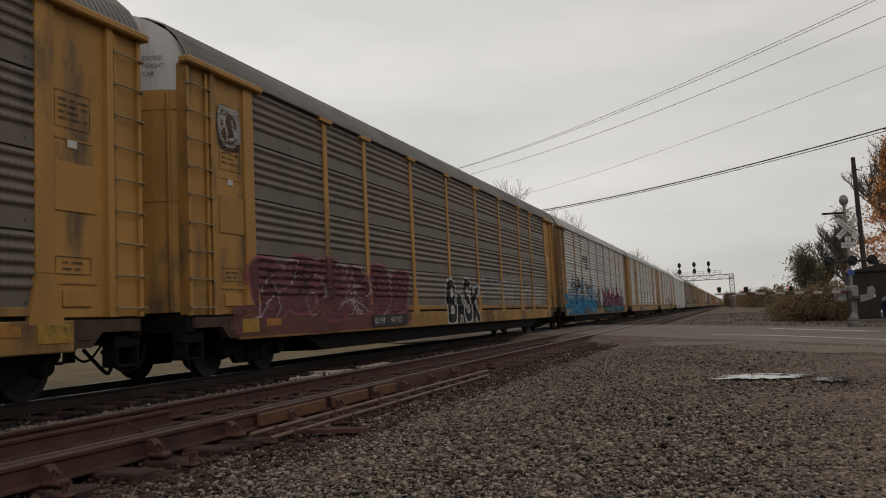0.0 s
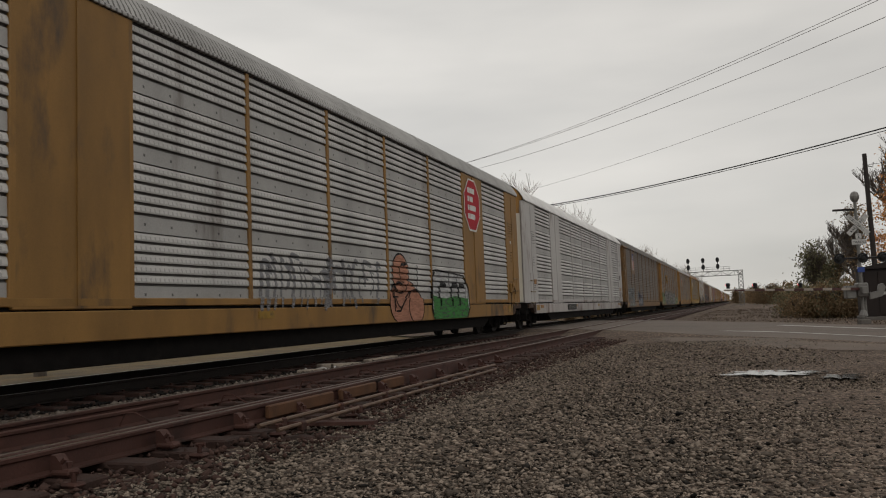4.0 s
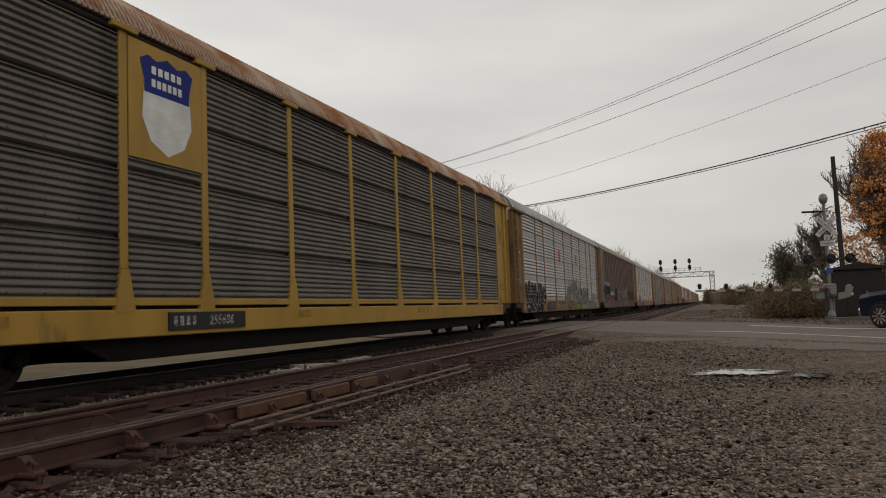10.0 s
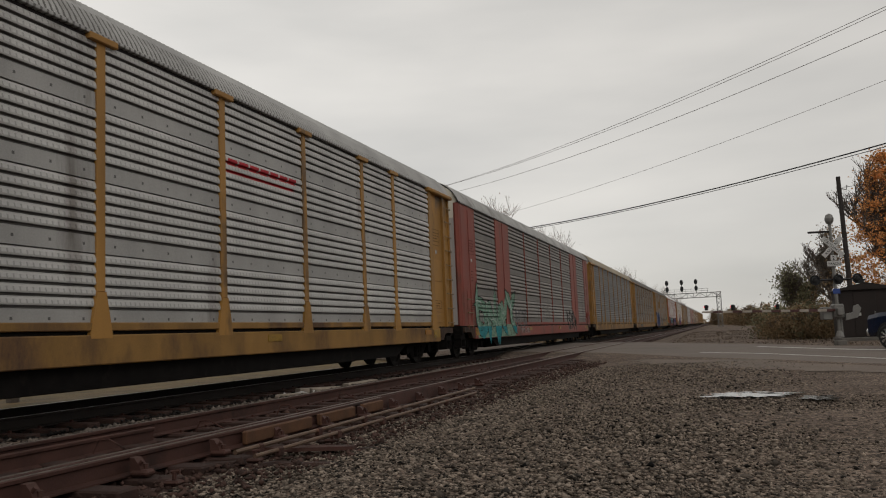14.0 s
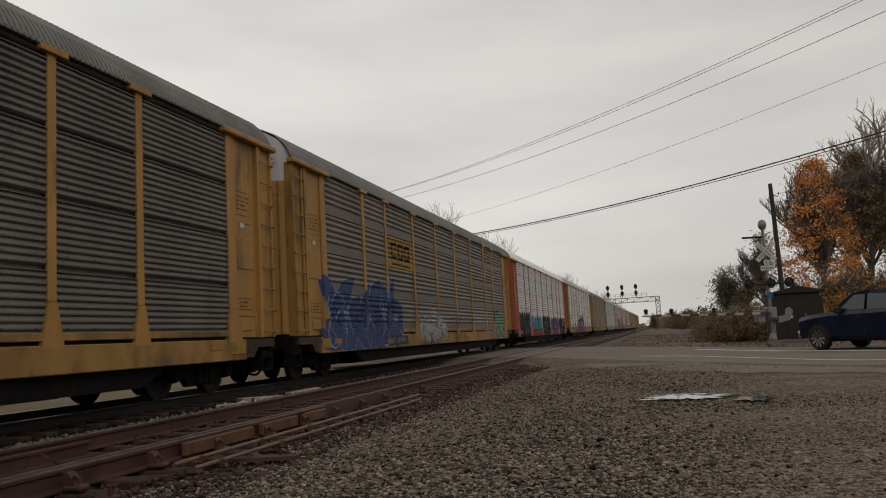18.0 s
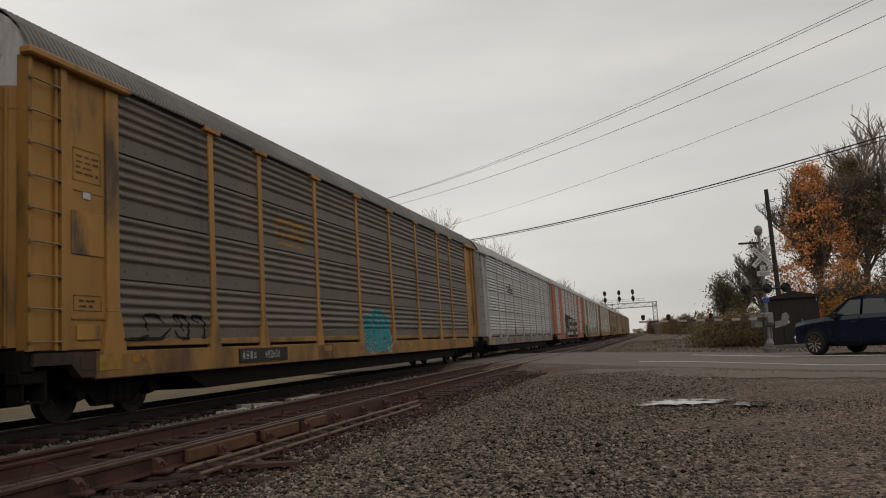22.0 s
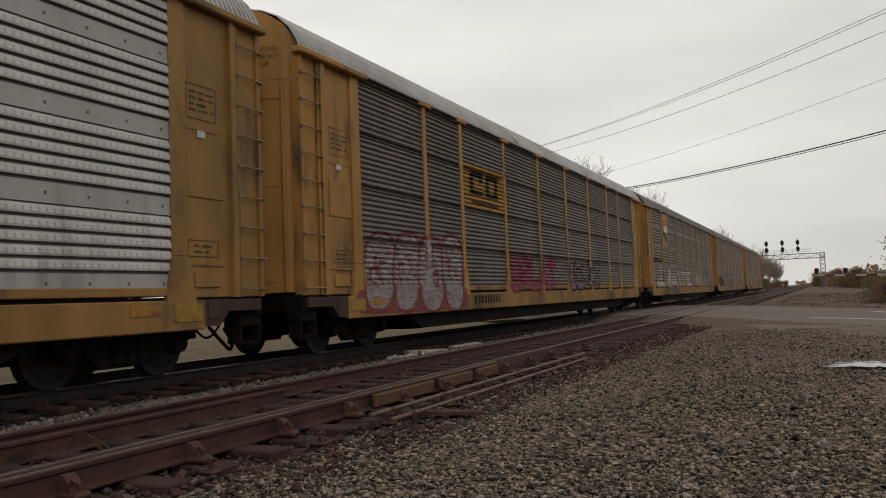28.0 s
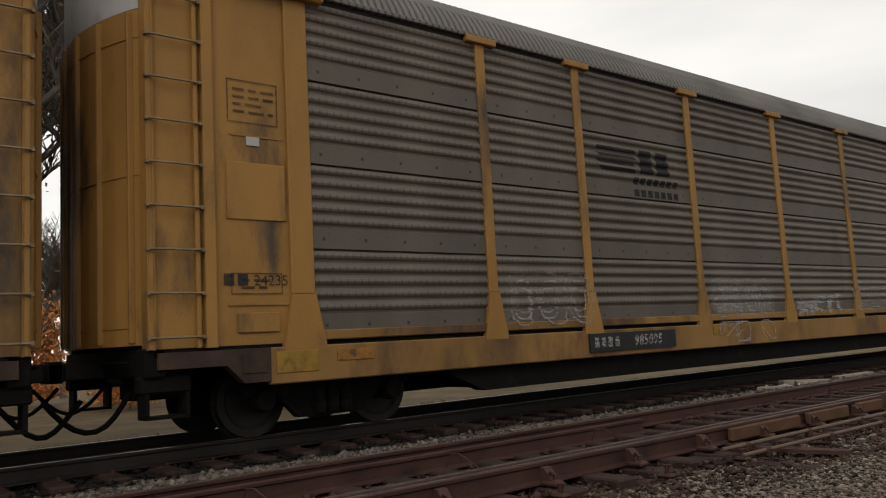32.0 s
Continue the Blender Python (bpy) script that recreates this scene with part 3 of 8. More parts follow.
PUDDLE = mat("puddle_water", (0.02, 0.018, 0.016), 0.04, vary=0.1, scale=2, bump=0.0, specular=0.8)
TIE_WOOD = mat("creosoted_tie", (0.038, 0.0195, 0.015), 0.85, vary=0.35, scale=4, grain=50, bump=0.4, dirt=(0.017, 0.011, 0.009), dirt_amount=0.25)
RAIL_STEEL = mat("rusty_rail", (0.06, 0.027, 0.021), 0.7, 0.2, vary=0.3, scale=3, dirt=(0.018, 0.011, 0.009), dirt_amount=0.25)
RAIL_DARK = mat("dark_rail", (0.022, 0.017, 0.015), 0.75, 0.2, vary=0.3, scale=3)
RAIL_TOP = mat("polished_rail_head", (0.2, 0.185, 0.175), 0.35, 0.85, vary=0.2, scale=5, bump=0.02)
RAIL_DULL = mat("dull_rail_head", (0.2, 0.165, 0.15), 0.4, 0.75, vary=0.25, scale=5, bump=0.02)
TAN_STEEL = mat("tan_rusted_block", (0.09, 0.042, 0.021), 0.8, vary=0.3, scale=5, dirt=(0.04, 0.02, 0.013), dirt_amount=0.2)
ROD_STEEL = mat("worn_rod", (0.125, 0.08, 0.055), 0.55, 0.4, vary=0.3, scale=6, dirt=RUST, dirt_amount=0.2)
PLANK = mat("weathered_plank", (0.26, 0.22, 0.18), 0.85, vary=0.3, scale=5, grain=60, bump=0.2)
CONCRETE = mat("grey_concrete", (0.11, 0.1, 0.09), 0.85, vary=0.2, scale=3, bump=0.2)


def setting(name, me, material, label, category):
    return tagged(part(name, me, material), label, category, "", "structure")


def grid_sheet(xs, ys, height):
    s = Shape()
    nx = len(xs)
    vs = [(x, y, height(x, y)) for y in ys for x in xs]
    fs = [(j * nx + i, j * nx + i + 1, (j + 1) * nx + i + 1, (j + 1) * nx + i) for j in range(len(ys) - 1) for i in range(nx - 1)]
    return s.add(vs, fs)


def lie(x, y):
    """Height of the land: a low bank for the tracks, the field lower on the far side."""
    if x < -11.4:
        z = -0.24 - 0.35 * min(1, (-11.4 - x) / 2.5)
    elif x < -3.4:
        z = -0.24
    else:
        z = -0.24 + 0.08 * min(1, (x + 3.4) / 1.5)
    z -= 0.1 * min(1, max(0, (x - 1.0) / 3)) * min(1, max(0, (y - 15) / 6))
    if -40 < x < 40 and -10 < y < 90:
        z += 0.025 * noise.noise((x * 0.6, y * 0.6, 0.0))
    return z


gx = [-2500, -600, -150, -60, -30, -20, -14, -13, -12.4, -11.8, -11.4, -10.5] + [-10 + 0.5 * i for i in range(41)] + [12, 16, 24, 40, 90, 250, 700, 2500]
gy = [-2500, -500, -100, -30, -10] + [-6 + 0.6 * i for i in range(80)] + [44, 50, 60, 75, 90, 120, 180, 300, 600, 1200, 2500]
setting("ground", grid_sheet(gx, gy, lie), EARTH, "grey-brown gravelly earth beside the railway", "ground")
setting("field", grid_sheet([-2400, -300, -80, -40, -25, -18, -15, -13.2, -12.5, -11.75], [-2400, -300, -50, -20, 0, 10, 20, 30, 40, 60, 100, 200, 600, 2400], lambda x, y: lie(x, y) + 0.03), DRYGRASS, "flat field of dry yellow grass", "grass")
setting("ballast", grid_sheet([-11.6, -11, -10, -9, -8.2], [-60, -20, 0, 20, 60, 200, 900], lambda x, y: lie(x, y) + 0.012), BALLAST_DARK, "dark ballast under the running track", "ballast")


def road_point(along, across):
    """A place on the road: along it from where it meets the near track, across from its near edge."""
    n = 14.4 + across
    return Vector((ROAD_SIDE.x * n, ROAD_SIDE.y * n, 0)) + ROAD_DIR * along


def road_height(p):
    k = min(1, max(0, (-0.5 - p.x) / 2.8))
    dip = 0.1 * min(1, max(0, (p.x - 1.0) / 3)) * min(1, max(0, (p.y - 15) / 6))
    return -0.125 + 0.095 * k - dip if p.x > -13.5 else -0.03 - 0.25 * min(1, (-13.5 - p.x) / 4)


def road_sheet(a0, a1, c0, c1, lift=0.0, na=60):
    s = Shape()
    vs = []
    for i in range(na + 1):
        for j in range(9):
            p = road_point(a0 + (a1 - a0) * i / na, c0 + (c1 - c0) * j / 8)
            vs.append((p.x, p.y, road_height(p) + lift))
    fs = [(9 * i + j, 9 * i + j + 1, 9 * i + j + 10, 9 * i + j + 9) for i in range(na) for j in range(8)]
    return s.add(vs, fs)


setting("road", road_sheet(-120, 160, 0, 9.4, na=140), ASPHALT, "worn grey asphalt road over the level crossing", "road")
for c0, c1 in ((-1.9, 0.0), (11.0, 9.4)):
    shoulder = Shape()
    for i in range(141):
        for c, lift in ((c0, -0.2), (c1, 0.0)):
            p = road_point(-120 + 2 * i, c)
            shoulder.v.append((p.x, p.y, road_height(p) + lift))
    shoulder.f = [(2 * i, 2 * i + 1, 2 * i + 3, 2 * i + 2) for i in range(140)]
    setting("road_shoulder", shoulder, EARTH, "gravel shoulder sloping off the asphalt edge", "road shoulder")
setting("road_line", road_sheet(-40, 22.0, 2.1, 2.32, 0.012), LINE_PAINT, "worn white edge line on the asphalt", "road marking")
setting("road_line", road_sheet(-40, 24.5, 6.45, 6.85, 0.012), LINE_PAINT, "worn white centre line on the asphalt", "road marking")
def ground_z(x, y):
    """Height of the ground sheet itself, between the points of its grid."""
    i = max(k for k in range(len(gx) - 1) if gx[k] <= x)
    j = max(k for k in range(len(gy) - 1) if gy[k] <= y)
    u, v = (x - gx[i]) / (gx[i + 1] - gx[i]), (y - gy[j]) / (gy[j + 1] - gy[j])
    low = lie(gx[i], gy[j]) * (1 - u) + lie(gx[i + 1], gy[j]) * u
    return low * (1 - v) + (lie(gx[i], gy[j + 1]) * (1 - u) + lie(gx[i + 1], gy[j + 1]) * u) * v


apron = Shape()
rnd = random.Random(4)
outline = [(-2.6, 25.0), (-1.9, 22.0), (-1.0, 20.0), (0.2, 18.4), (1.6, 17.0), (3.2, 15.6), (6.5, 13.4), (14, 9.5), (24, 4.0), (24, -3.0), (9.5, 13.0), (3.0, 19.4), (-0.6, 24.2)]
def inside(x, y):
    hit = False
    for (x0, y0), (x1, y1) in zip(outline, outline[1:] + outline[:1]):
        if (y0 > y) != (y1 > y) and x < (x1 - x0) * (y - y0) / (y1 - y0) + x0:
            hit = not hit
    return hit


for i in range(90):
    for j in range(94):
        x, y = -3 + 0.3 * i, -3 + 0.3 * j
        if inside(x + 0.15 + rnd.uniform(-0.2, 0.2), y + 0.15 + rnd.uniform(-0.2, 0.2)):
            apron.add([(x + u, y + v, ground_z(x + u, y + v) + 0.009) for u, v in ((0, 0), (0.3, 0), (0.3, 0.3), (0, 0.3))], [(0, 1, 2, 3)])
setting("pavement", apron, PAVING, "old smooth asphalt apron beside the road", "pavement")


def puddle(cx, cy, w, d, seed):
    rnd, pts = random.Random(seed), []
    for i in range(46):
        a = 2 * math.pi * i / 46
        r = 1 + rnd.uniform(-0.5, 0.3) * (1 if i % 2 else 0.5)
        pts.append((cx + w * math.cos(a) * r, cy + d * math.sin(a) * r, -0.128))
    return tagged(part("puddle", Shape().add(pts, [tuple(range(46))]), PUDDLE), "shallow puddle on the gravel that mirrors the sky", "puddle", "puddles", "structure")


puddle(0.3, 11.55, 0.52, 0.38, 1)
puddle(0.72, 11.75, 0.3, 0.12, 5)
puddle(-0.12, 11.35, 0.2, 0.09, 8)
puddle(0.35, 11.95, 0.3, 0.1, 9)
puddle(1.12, 11.0, 0.24, 0.3, 2)
puddle(1.25, 11.25, 0.1, 0.07, 6)


def rail_outline(h=0.172):
    return [(-0.07, -h), (0.07, -h), (0.07, -h + 0.012), (0.012, -h + 0.03), (0.009, -0.045), (0.034, -0.032), (0.036, -0.008), (0.028, -0.001), (-0.028, -0.001), (-0.036, -0.008), (-0.034, -0.032), (-0.009, -0.045), (-0.012, -h + 0.03), (-0.07, -h + 0.012)]


def track(name, centre, label, rail_paint, head_paint, first, last):
    base = new(name)
    base.matrix_basis = pose(centre, 0, 0)
    tagged(base, label, "railway track", "railway tracks", "structure")
    for side in (-GAUGE / 2, GAUGE / 2):
        r = part("rail", shared("rail", lambda: Shape().prism(rail_outline(), 1, -150.0, 900.0)), rail_paint, base, "", pose(side, 0, 0))
        part("rail_head", shared("rail_head", lambda: Shape().box(-0.026, 0.026, -150, 900, -0.002, 0.0015)), head_paint, r, "worn shiny top of the rail")
    tie = shared("tie", lambda: Shape().box(-1.3, 1.3, -0.115, 0.115, -0.34, -0.175, 0.015))
    plate = shared("tie_plate", lambda: Shape().box(-0.17, 0.17, -0.09, 0.09, -0.178, -0.168, 0.004).box(-0.12, -0.085, -0.07, -0.04, -0.17, -0.14).box(0.085, 0.12, 0.04, 0.07, -0.17, -0.14))
    y, rnd = first, random.Random(len(name))
    while y < last:
        t = part("tie", tie, TIE_WOOD, base, "", pose(rnd.uniform(-0.05, 0.05), y, rnd.uniform(-0.012, 0.012), 0, 0, rnd.uniform(-1.2, 1.2)))
        if y < 22:
            for side in (-GAUGE / 2, GAUGE / 2):
                part("tie_plate", plate, RAIL_STEEL, t, "", pose(side, 0, 0.0))
        y += 0.53
    rest = Shape()
    while y < 400:
        rest.box(-1.3, 1.3, y - 0.115, y + 0.115, -0.34, -0.175)
        y += 0.53
    tagged(part("tie_row", rest, TIE_WOOD, base), "", "", "", "stuff")
    return base


near_track = track("near_track", NEAR_TRACK, "rusty railway track with switch rods on wooden ties", RAIL_STEEL, RAIL_DULL, -3.0, 60.0)
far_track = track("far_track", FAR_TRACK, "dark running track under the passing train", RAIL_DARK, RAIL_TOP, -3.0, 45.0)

# switch point beside the near running rail, its braces, blocks and rods
point = part("switch_rail", Shape().prism(rail_outline(), 1, -60.0, 10.6).prism([(-0.03, -0.172), (0.03, -0.172), (0.012, -0.001), (-0.012, -0.001)], 1, 10.6, 13.5), RAIL_STEEL, near_track, "second rail close against the running rail", pose(GAUGE / 2 + 0.135, 0, 0))
part("rail_head", Shape().box(-0.026, 0.026, -60, 10.6, -0.002, 0.0015), RAIL_DULL, point)
part("switch_rail", Shape().prism(rail_outline(), 1, -60.0, 7.5), RAIL_STEEL, near_track, "inner rail close against the running rail", pose(-GAUGE / 2 + 0.26, 0, -0.03))
brace = shared("rail_brace", lambda: Shape().box(0.0, 0.17, -0.06, 0.06, -0.175, -0.12, 0.02).prism([(0.0, -0.17), (0.11, -0.15), (0.09, -0.09), (0.04, -0.03), (0.0, -0.025)], 1, -0.045, 0.045).tube((0.1, 0.02, -0.13), (0.1, 0.02, -0.08), 0.022, n=6).tube((0.06, -0.03, -0.1), (0.11, -0.03, -0.05), 0.016, n=6))
rnd = random.Random(12)
for i in range(14):
    y = 1.2 + 1.06 * i
    part("rail_brace", brace, RAIL_STEEL, near_track, "", pose(GAUGE / 2 + 0.215, y, rnd.uniform(-0.01, 0.01), 0, 0, rnd.uniform(-6, 6)))
for y0, y1 in ((7.0, 8.35), (8.55, 9.5), (9.75, 10.4)):
    part("filler_block", Shape().box(0.0, 0.06, y0, y1, -0.15, -0.02, 0.012), TAN_STEEL, near_track, "tan rust-coated steel filler bar", pose(GAUGE / 2 + 0.2, 0, 0))
for y in (2.4, 4.4, 6.4, 8.0, 9.8, 11.6):
    part("rail_clip", Shape().path([Vector((0, 0, -0.15)), Vector((0.05, 0.02, -0.03)), Vector((0.16, 0.03, -0.02)), Vector((0.3, 0.1, -0.12)), Vector((0.34, 0.12, -0.16))], 0.009), RAIL_STEEL, near_track, "bent steel bond wire", pose(-GAUGE / 2 + 0.45, y, 0))
for x, y0, y1, r in ((-4.02, 6.2, 13.4, 0.021), (-3.7, 6.0, 12.4, 0.019)):
    rod = part("switch_rod", Shape().tube((0, y0, 0), (0.02, y1, 0), r, n=8), ROD_STEEL, near_track, "long worn steel switch rod", pose(x - NEAR_TRACK, 0, -0.1))
    for y in np.arange(y0 + 0.4, y1, 1.15):
        part("rod_joint", shared("rod_joint", lambda: Shape().box(-0.03, 0.03, -0.04, 0.04, -0.06, 0.022, 0.012)), RAIL_STEEL, rod, "", pose(0, y, 0))
def worn_timber(length):
    """A tie with a rounded, split and ragged outline."""
    rnd, s = random.Random(8), Shape()
    n = 9
    for i in range(n + 1):
        x = length * i / n
        w, h = 0.115 + rnd.uniform(-0.02, 0.02), rnd.uniform(-0.015, 0.01)
        if i in (0, n):
            w *= 0.75
        s.v += [(x, -w, -0.34), (x, -w, -0.2 + h), (x + rnd.uniform(-0.04, 0.04), -w * 0.55, -0.165 + h), (x, w * 0.6, -0.168 + h), (x, w, -0.205 + h), (x, w, -0.34)]
    s.f = [(6 * i + j, 6 * i + (j + 1) % 6, 6 * i + 6 + (j + 1) % 6, 6 * i + 6 + j) for i in range(n) for j in range(6)] + [(0, 1, 2, 3, 4, 5), tuple(6 * n + j for j in range(6))]
    return s


long_tie = shared("long_tie", lambda: worn_timber(1.75))
for i, (y, reach) in enumerate(((3.1, 0.15), (3.63, 0.0), (4.16, 0.1), (4.69, 0.25), (5.22, 0.1), (5.75, 0.3), (6.28, 0.5), (6.81, 0.75), (7.34, 0.95), (7.87, 0.8), (8.4, 0.7), (8.93, 0.5), (9.46, 0.55), (9.99, 0.6), (10.52, 0.5), (11.05, 0.55), (11.58, 0.5), (12.11, 0.4), (12.64, 0.35), (13.17, 0.3))):
    part("switch_tie", long_tie, TIE_WOOD, near_track, "", pose(0.05 + reach, y + rnd.uniform(-0.06, 0.06), rnd.uniform(-0.085, -0.035), 0, 0, rnd.uniform(-3, 3)))
part("throw_plate", Shape().prism([(-0.42, -0.05), (-0.1, -0.1), (0.4, -0.07), (0.44, 0.05), (0.05, 0.09), (-0.38, 0.06)], 2, -0.2, -0.165), RAIL_STEEL, near_track, "thin worn steel plate on the switch ties", pose(1.75, 6.9, 0.02, 0, 2, 24))
for x, y in ((1.3, 4.2), (1.45, 5.3), (1.5, 6.35), (1.62, 7.6)):
    part("tie_spike", Shape().tube((0, 0, -0.2), (0.01, 0, -0.09), 0.018, n=6).tube((-0.02, 0, -0.09), (0.05, 0.01, -0.085), 0.016, n=6).box(-0.07, 0.07, -0.05, 0.05, -0.185, -0.15, 0.015), RAIL_STEEL, near_track, "rusty spike and plate", pose(x, y, -0.02))

# crossing surface between and beside the rails
for c, a in ((NEAR_TRACK, 0.0), (FAR_TRACK, 0.0)):
    for x0, x1 in ((c - 0.66, c + 0.66),):
        s = Shape()
        vs = []
        for x in (x0, x1):
            for n in (14.4, 22.6):
                y = (n - ROAD_SIDE.x * x) / ROAD_SIDE.y
                vs += [(x, y, -0.2), (x, y, -0.022)]
        s.add(vs, [(0, 1, 3, 2), (4, 6, 7, 5), (0, 4, 5, 1), (2, 3, 7, 6), (1, 5, 7, 3), (0, 2, 6, 4)])
        setting("crossing_panel", s, ASPHALT, "flush crossing panel between the rails", "road")

# broken planks between the tracks
for x, y, w, ang, z in ((-7.75, 14.9, 0.95, 58, 0.0), (-7.3, 14.55, 0.8, 40, 0.01), (-7.6, 16.6, 0.85, 65, 0.0), (-7.5, 13.3, 0.5, 20, 0.0)):
    tagged(part("timber_scrap", Shape().box(-w / 2, w / 2, -0.11, 0.11, 0, 0.1, 0.012), PLANK, None, "", pose(x, y, -0.225 + z, 0, rnd.uniform(-3, 3), ang)), "pale broken timber lying between the tracks", "timber", "timber scraps")
for x, y, s in ((-7.5, 13.8, 0.2), (-7.7, 13.5, 0.14), (-7.35, 14.0, 0.12)):
    tagged(part("plastic_scrap", Shape().add([(-s, -s * 0.3, 0.0), (s, -s * 0.4, 0.02), (s * 0.8, s * 0.4, 0.05), (0, s * 0.2, 0.09), (-s * 0.9, s * 0.5, 0.04), (0, 0, -0.02)], [(0, 1, 3), (1, 2, 3), (3, 2, 4), (0, 3, 4), (0, 5, 1), (1, 5, 2), (2, 5, 4), (4, 5, 0)]), WHITE, None, "", pose(x, y, -0.2, 0, 0, s * 900)), "white scrap of litter on the ballast", "litter", "litter")


def scatter(name, count, place, size, material, label, seed, flat=0.7):
    """Thousands of loose angular stones, one mesh."""
    rng = np.random.default_rng(seed)
    pts = place(rng, count)
    n = len(pts)
    base = np.array([(1, 0, 0), (-1, 0, 0), (0, 1, 0), (0, -1, 0), (0, 0, 1), (0, 0, -1)], float)
    v = base[None] + rng.uniform(-0.45, 0.45, (n, 6, 3))
    s = rng.uniform(size[0], size[1], n) * (1 + (rng.random(n) > 0.93) * 0.5)
    v *= (s[:, None] * rng.uniform(0.7, 1.25, (n, 3)))[:, None, :]
    v[:, :, 2] *= flat
    a = rng.uniform(0, 6.283, n)
    c, q = np.cos(a)[:, None], np.sin(a)[:, None]
    x, y = v[:, :, 0] * c - v[:, :, 1] * q, v[:, :, 0] * q + v[:, :, 1] * c
    v[:, :, 0], v[:, :, 1] = x, y
    v += pts[:, None, :]
    tri = np.array([(0, 2, 4), (2, 1, 4), (1, 3, 4), (3, 0, 4), (2, 0, 5), (1, 2, 5), (3, 1, 5), (0, 3, 5)])
    f = (tri[None] + (np.arange(n) * 6)[:, None, None]).reshape(-1, 3)
    me = bpy.data.meshes.new(name)
    me.vertices.add(n * 6)
    me.vertices.foreach_set("co", v.ravel())
    me.loops.add(len(f) * 3)
    me.loops.foreach_set("vertex_index", f.ravel().astype(np.int32))
    me.polygons.add(len(f))
    me.polygons.foreach_set("loop_start", np.arange(0, len(f) * 3, 3, dtype=np.int32))
    me.update(calc_edges=True)
    return tagged(part(name, me, material), label, "gravel", "", "stuff")


def on_land(xy, lift):
    k = np.clip((xy[:, 0] + 3.4) / 1.5, 0, 1)
    return np.column_stack([xy, -0.24 + 0.08 * k + lift])


def gravel_place(rng, count):
    y = 1.6 + 20.0 * rng.random(count) ** 1.9
    x = -3.9 + rng.random(count) ** 1.25 * (3.2 + 0.5 * y)
    keep = (x < 0.1 + 0.04 * y + rng.normal(0, 0.55, count)) & ((x * ROAD_SIDE.x + y * ROAD_SIDE.y) < 14.0)
    xy = np.column_stack([x, y])[keep]
    return on_land(xy, rng.uniform(-0.012, 0.022, len(xy)))


def grit_place(rng, count):
    y = 1.6 + 11.0 * rng.random(count) ** 1.5
    x = -1.5 + rng.random(count) * (3.0 + 0.6 * y)
    xy = np.column_stack([x, y])
    keep = np.hypot((x - 0.3) / 0.6, (y - 11.5) / 0.5) > 1
    xy = xy[keep]
    return on_land(xy, rng.uniform(-0.005, 0.006, len(xy)))


def crib_place(rng, count):
    y = -2 + 34 * rng.random(count) ** 1.4
    x = rng.uniform(-7.0, -3.2, count)
    return np.column_stack([x, y, rng.uniform(-0.26, -0.2, count)])


def between_place(rng, count):
    y = 1 + 34 * rng.random(count) ** 1.3
    x = rng.normal(-7.1, 0.3, count)
    return np.column_stack([x, y, -0.21 + 0.07 * np.exp(-((x + 7.05) / 0.35) ** 2) + rng.uniform(-0.03, 0.02, count)])


def bed_place(rng, count):
    y = -3 + 26 * rng.random(count) ** 1.2
    x = rng.uniform(-11.6, -8.0, count)
    return np.column_stack([x, y, rng.uniform(-0.25, -0.2, count)])


scatter("gravel", 88000, gravel_place, (0.011, 0.024), STONE, "loose grey crushed stone beside the track", 1, 0.5)
scatter("gravel", 40000, gravel_place, (0.007, 0.014), STONE, "small grey stone chips beside the track", 6)
scatter("gravel", 14000, gravel_place, (0.016, 0.03), STONE, "larger grey crushed stones beside the track", 12, 0.5)
scatter("grit", 75000, grit_place, (0.006, 0.015), STONE, "fine grit and small stones on bare ground", 2)
scatter("ballast_stones", 22000, crib_place, (0.018, 0.04), STONE_RED, "rust-dusted ballast between the ties", 3)
scatter("ballast_stones", 11000, between_place, (0.022, 0.046), STONE_PALE, "pale ballast stones between the two tracks", 4)
scatter("ballast_stones", 9000, bed_place, (0.02, 0.045), BALLAST_DARK, "dark ballast under the train", 5)


def blades(name, count, box, height, material, label, seed, clear=False):
    """Tufts of dry grass: thin leaning blades, one mesh."""
    rng = np.random.default_rng(seed)
    x = rng.uniform(box[0], box[1], count)
    y = rng.uniform(box[2], box[3], count)
    h = rng.uniform(height * 0.4, height, count)
    if clear:
        h *= (x * ROAD_SIDE.x + y * ROAD_SIDE.y > 25.0) * (1 - 0.75 * (np.sin(x * 1.3) * np.sin(y * 0.45 + x * 0.4) > 0.1))
    a = rng.uniform(0, 6.28, count)
    lean = rng.normal(0, 0.3, (count, 2)) * h[:, None]
    w = 0.012 + 0.02 * rng.random(count)
    z = np.array([lie(p, q) for p, q in zip(x, y)])
    p0 = np.column_stack([x - w * np.cos(a), y - w * np.sin(a), z])
    p1 = np.column_stack([x + w * np.cos(a), y + w * np.sin(a), z])
    p2 = np.column_stack([x + lean[:, 0], y + lean[:, 1], z + h])
    s = Shape()
    s.v = [tuple(p) for t in zip(p0, p1, p2) for p in t]
    s.f = [(3 * i, 3 * i + 1, 3 * i + 2) for i in range(count)]
    me = bpy.data.meshes.new(name)
    me.from_pydata(s.v, [], s.f)
    return tagged(part(name, me, material), label, "grass", "", "stuff")


blades("dry_grass", 30000, (-14.6, -12.1, -5, 36), 0.24, STRAW, "dry straw-coloured grass along the field edge", 7)
blades("dead_weeds", 9000, (-3.0, 10, 26, 95), 0.1, WEEDS, "low brown dead weeds beyond the road", 9, True)


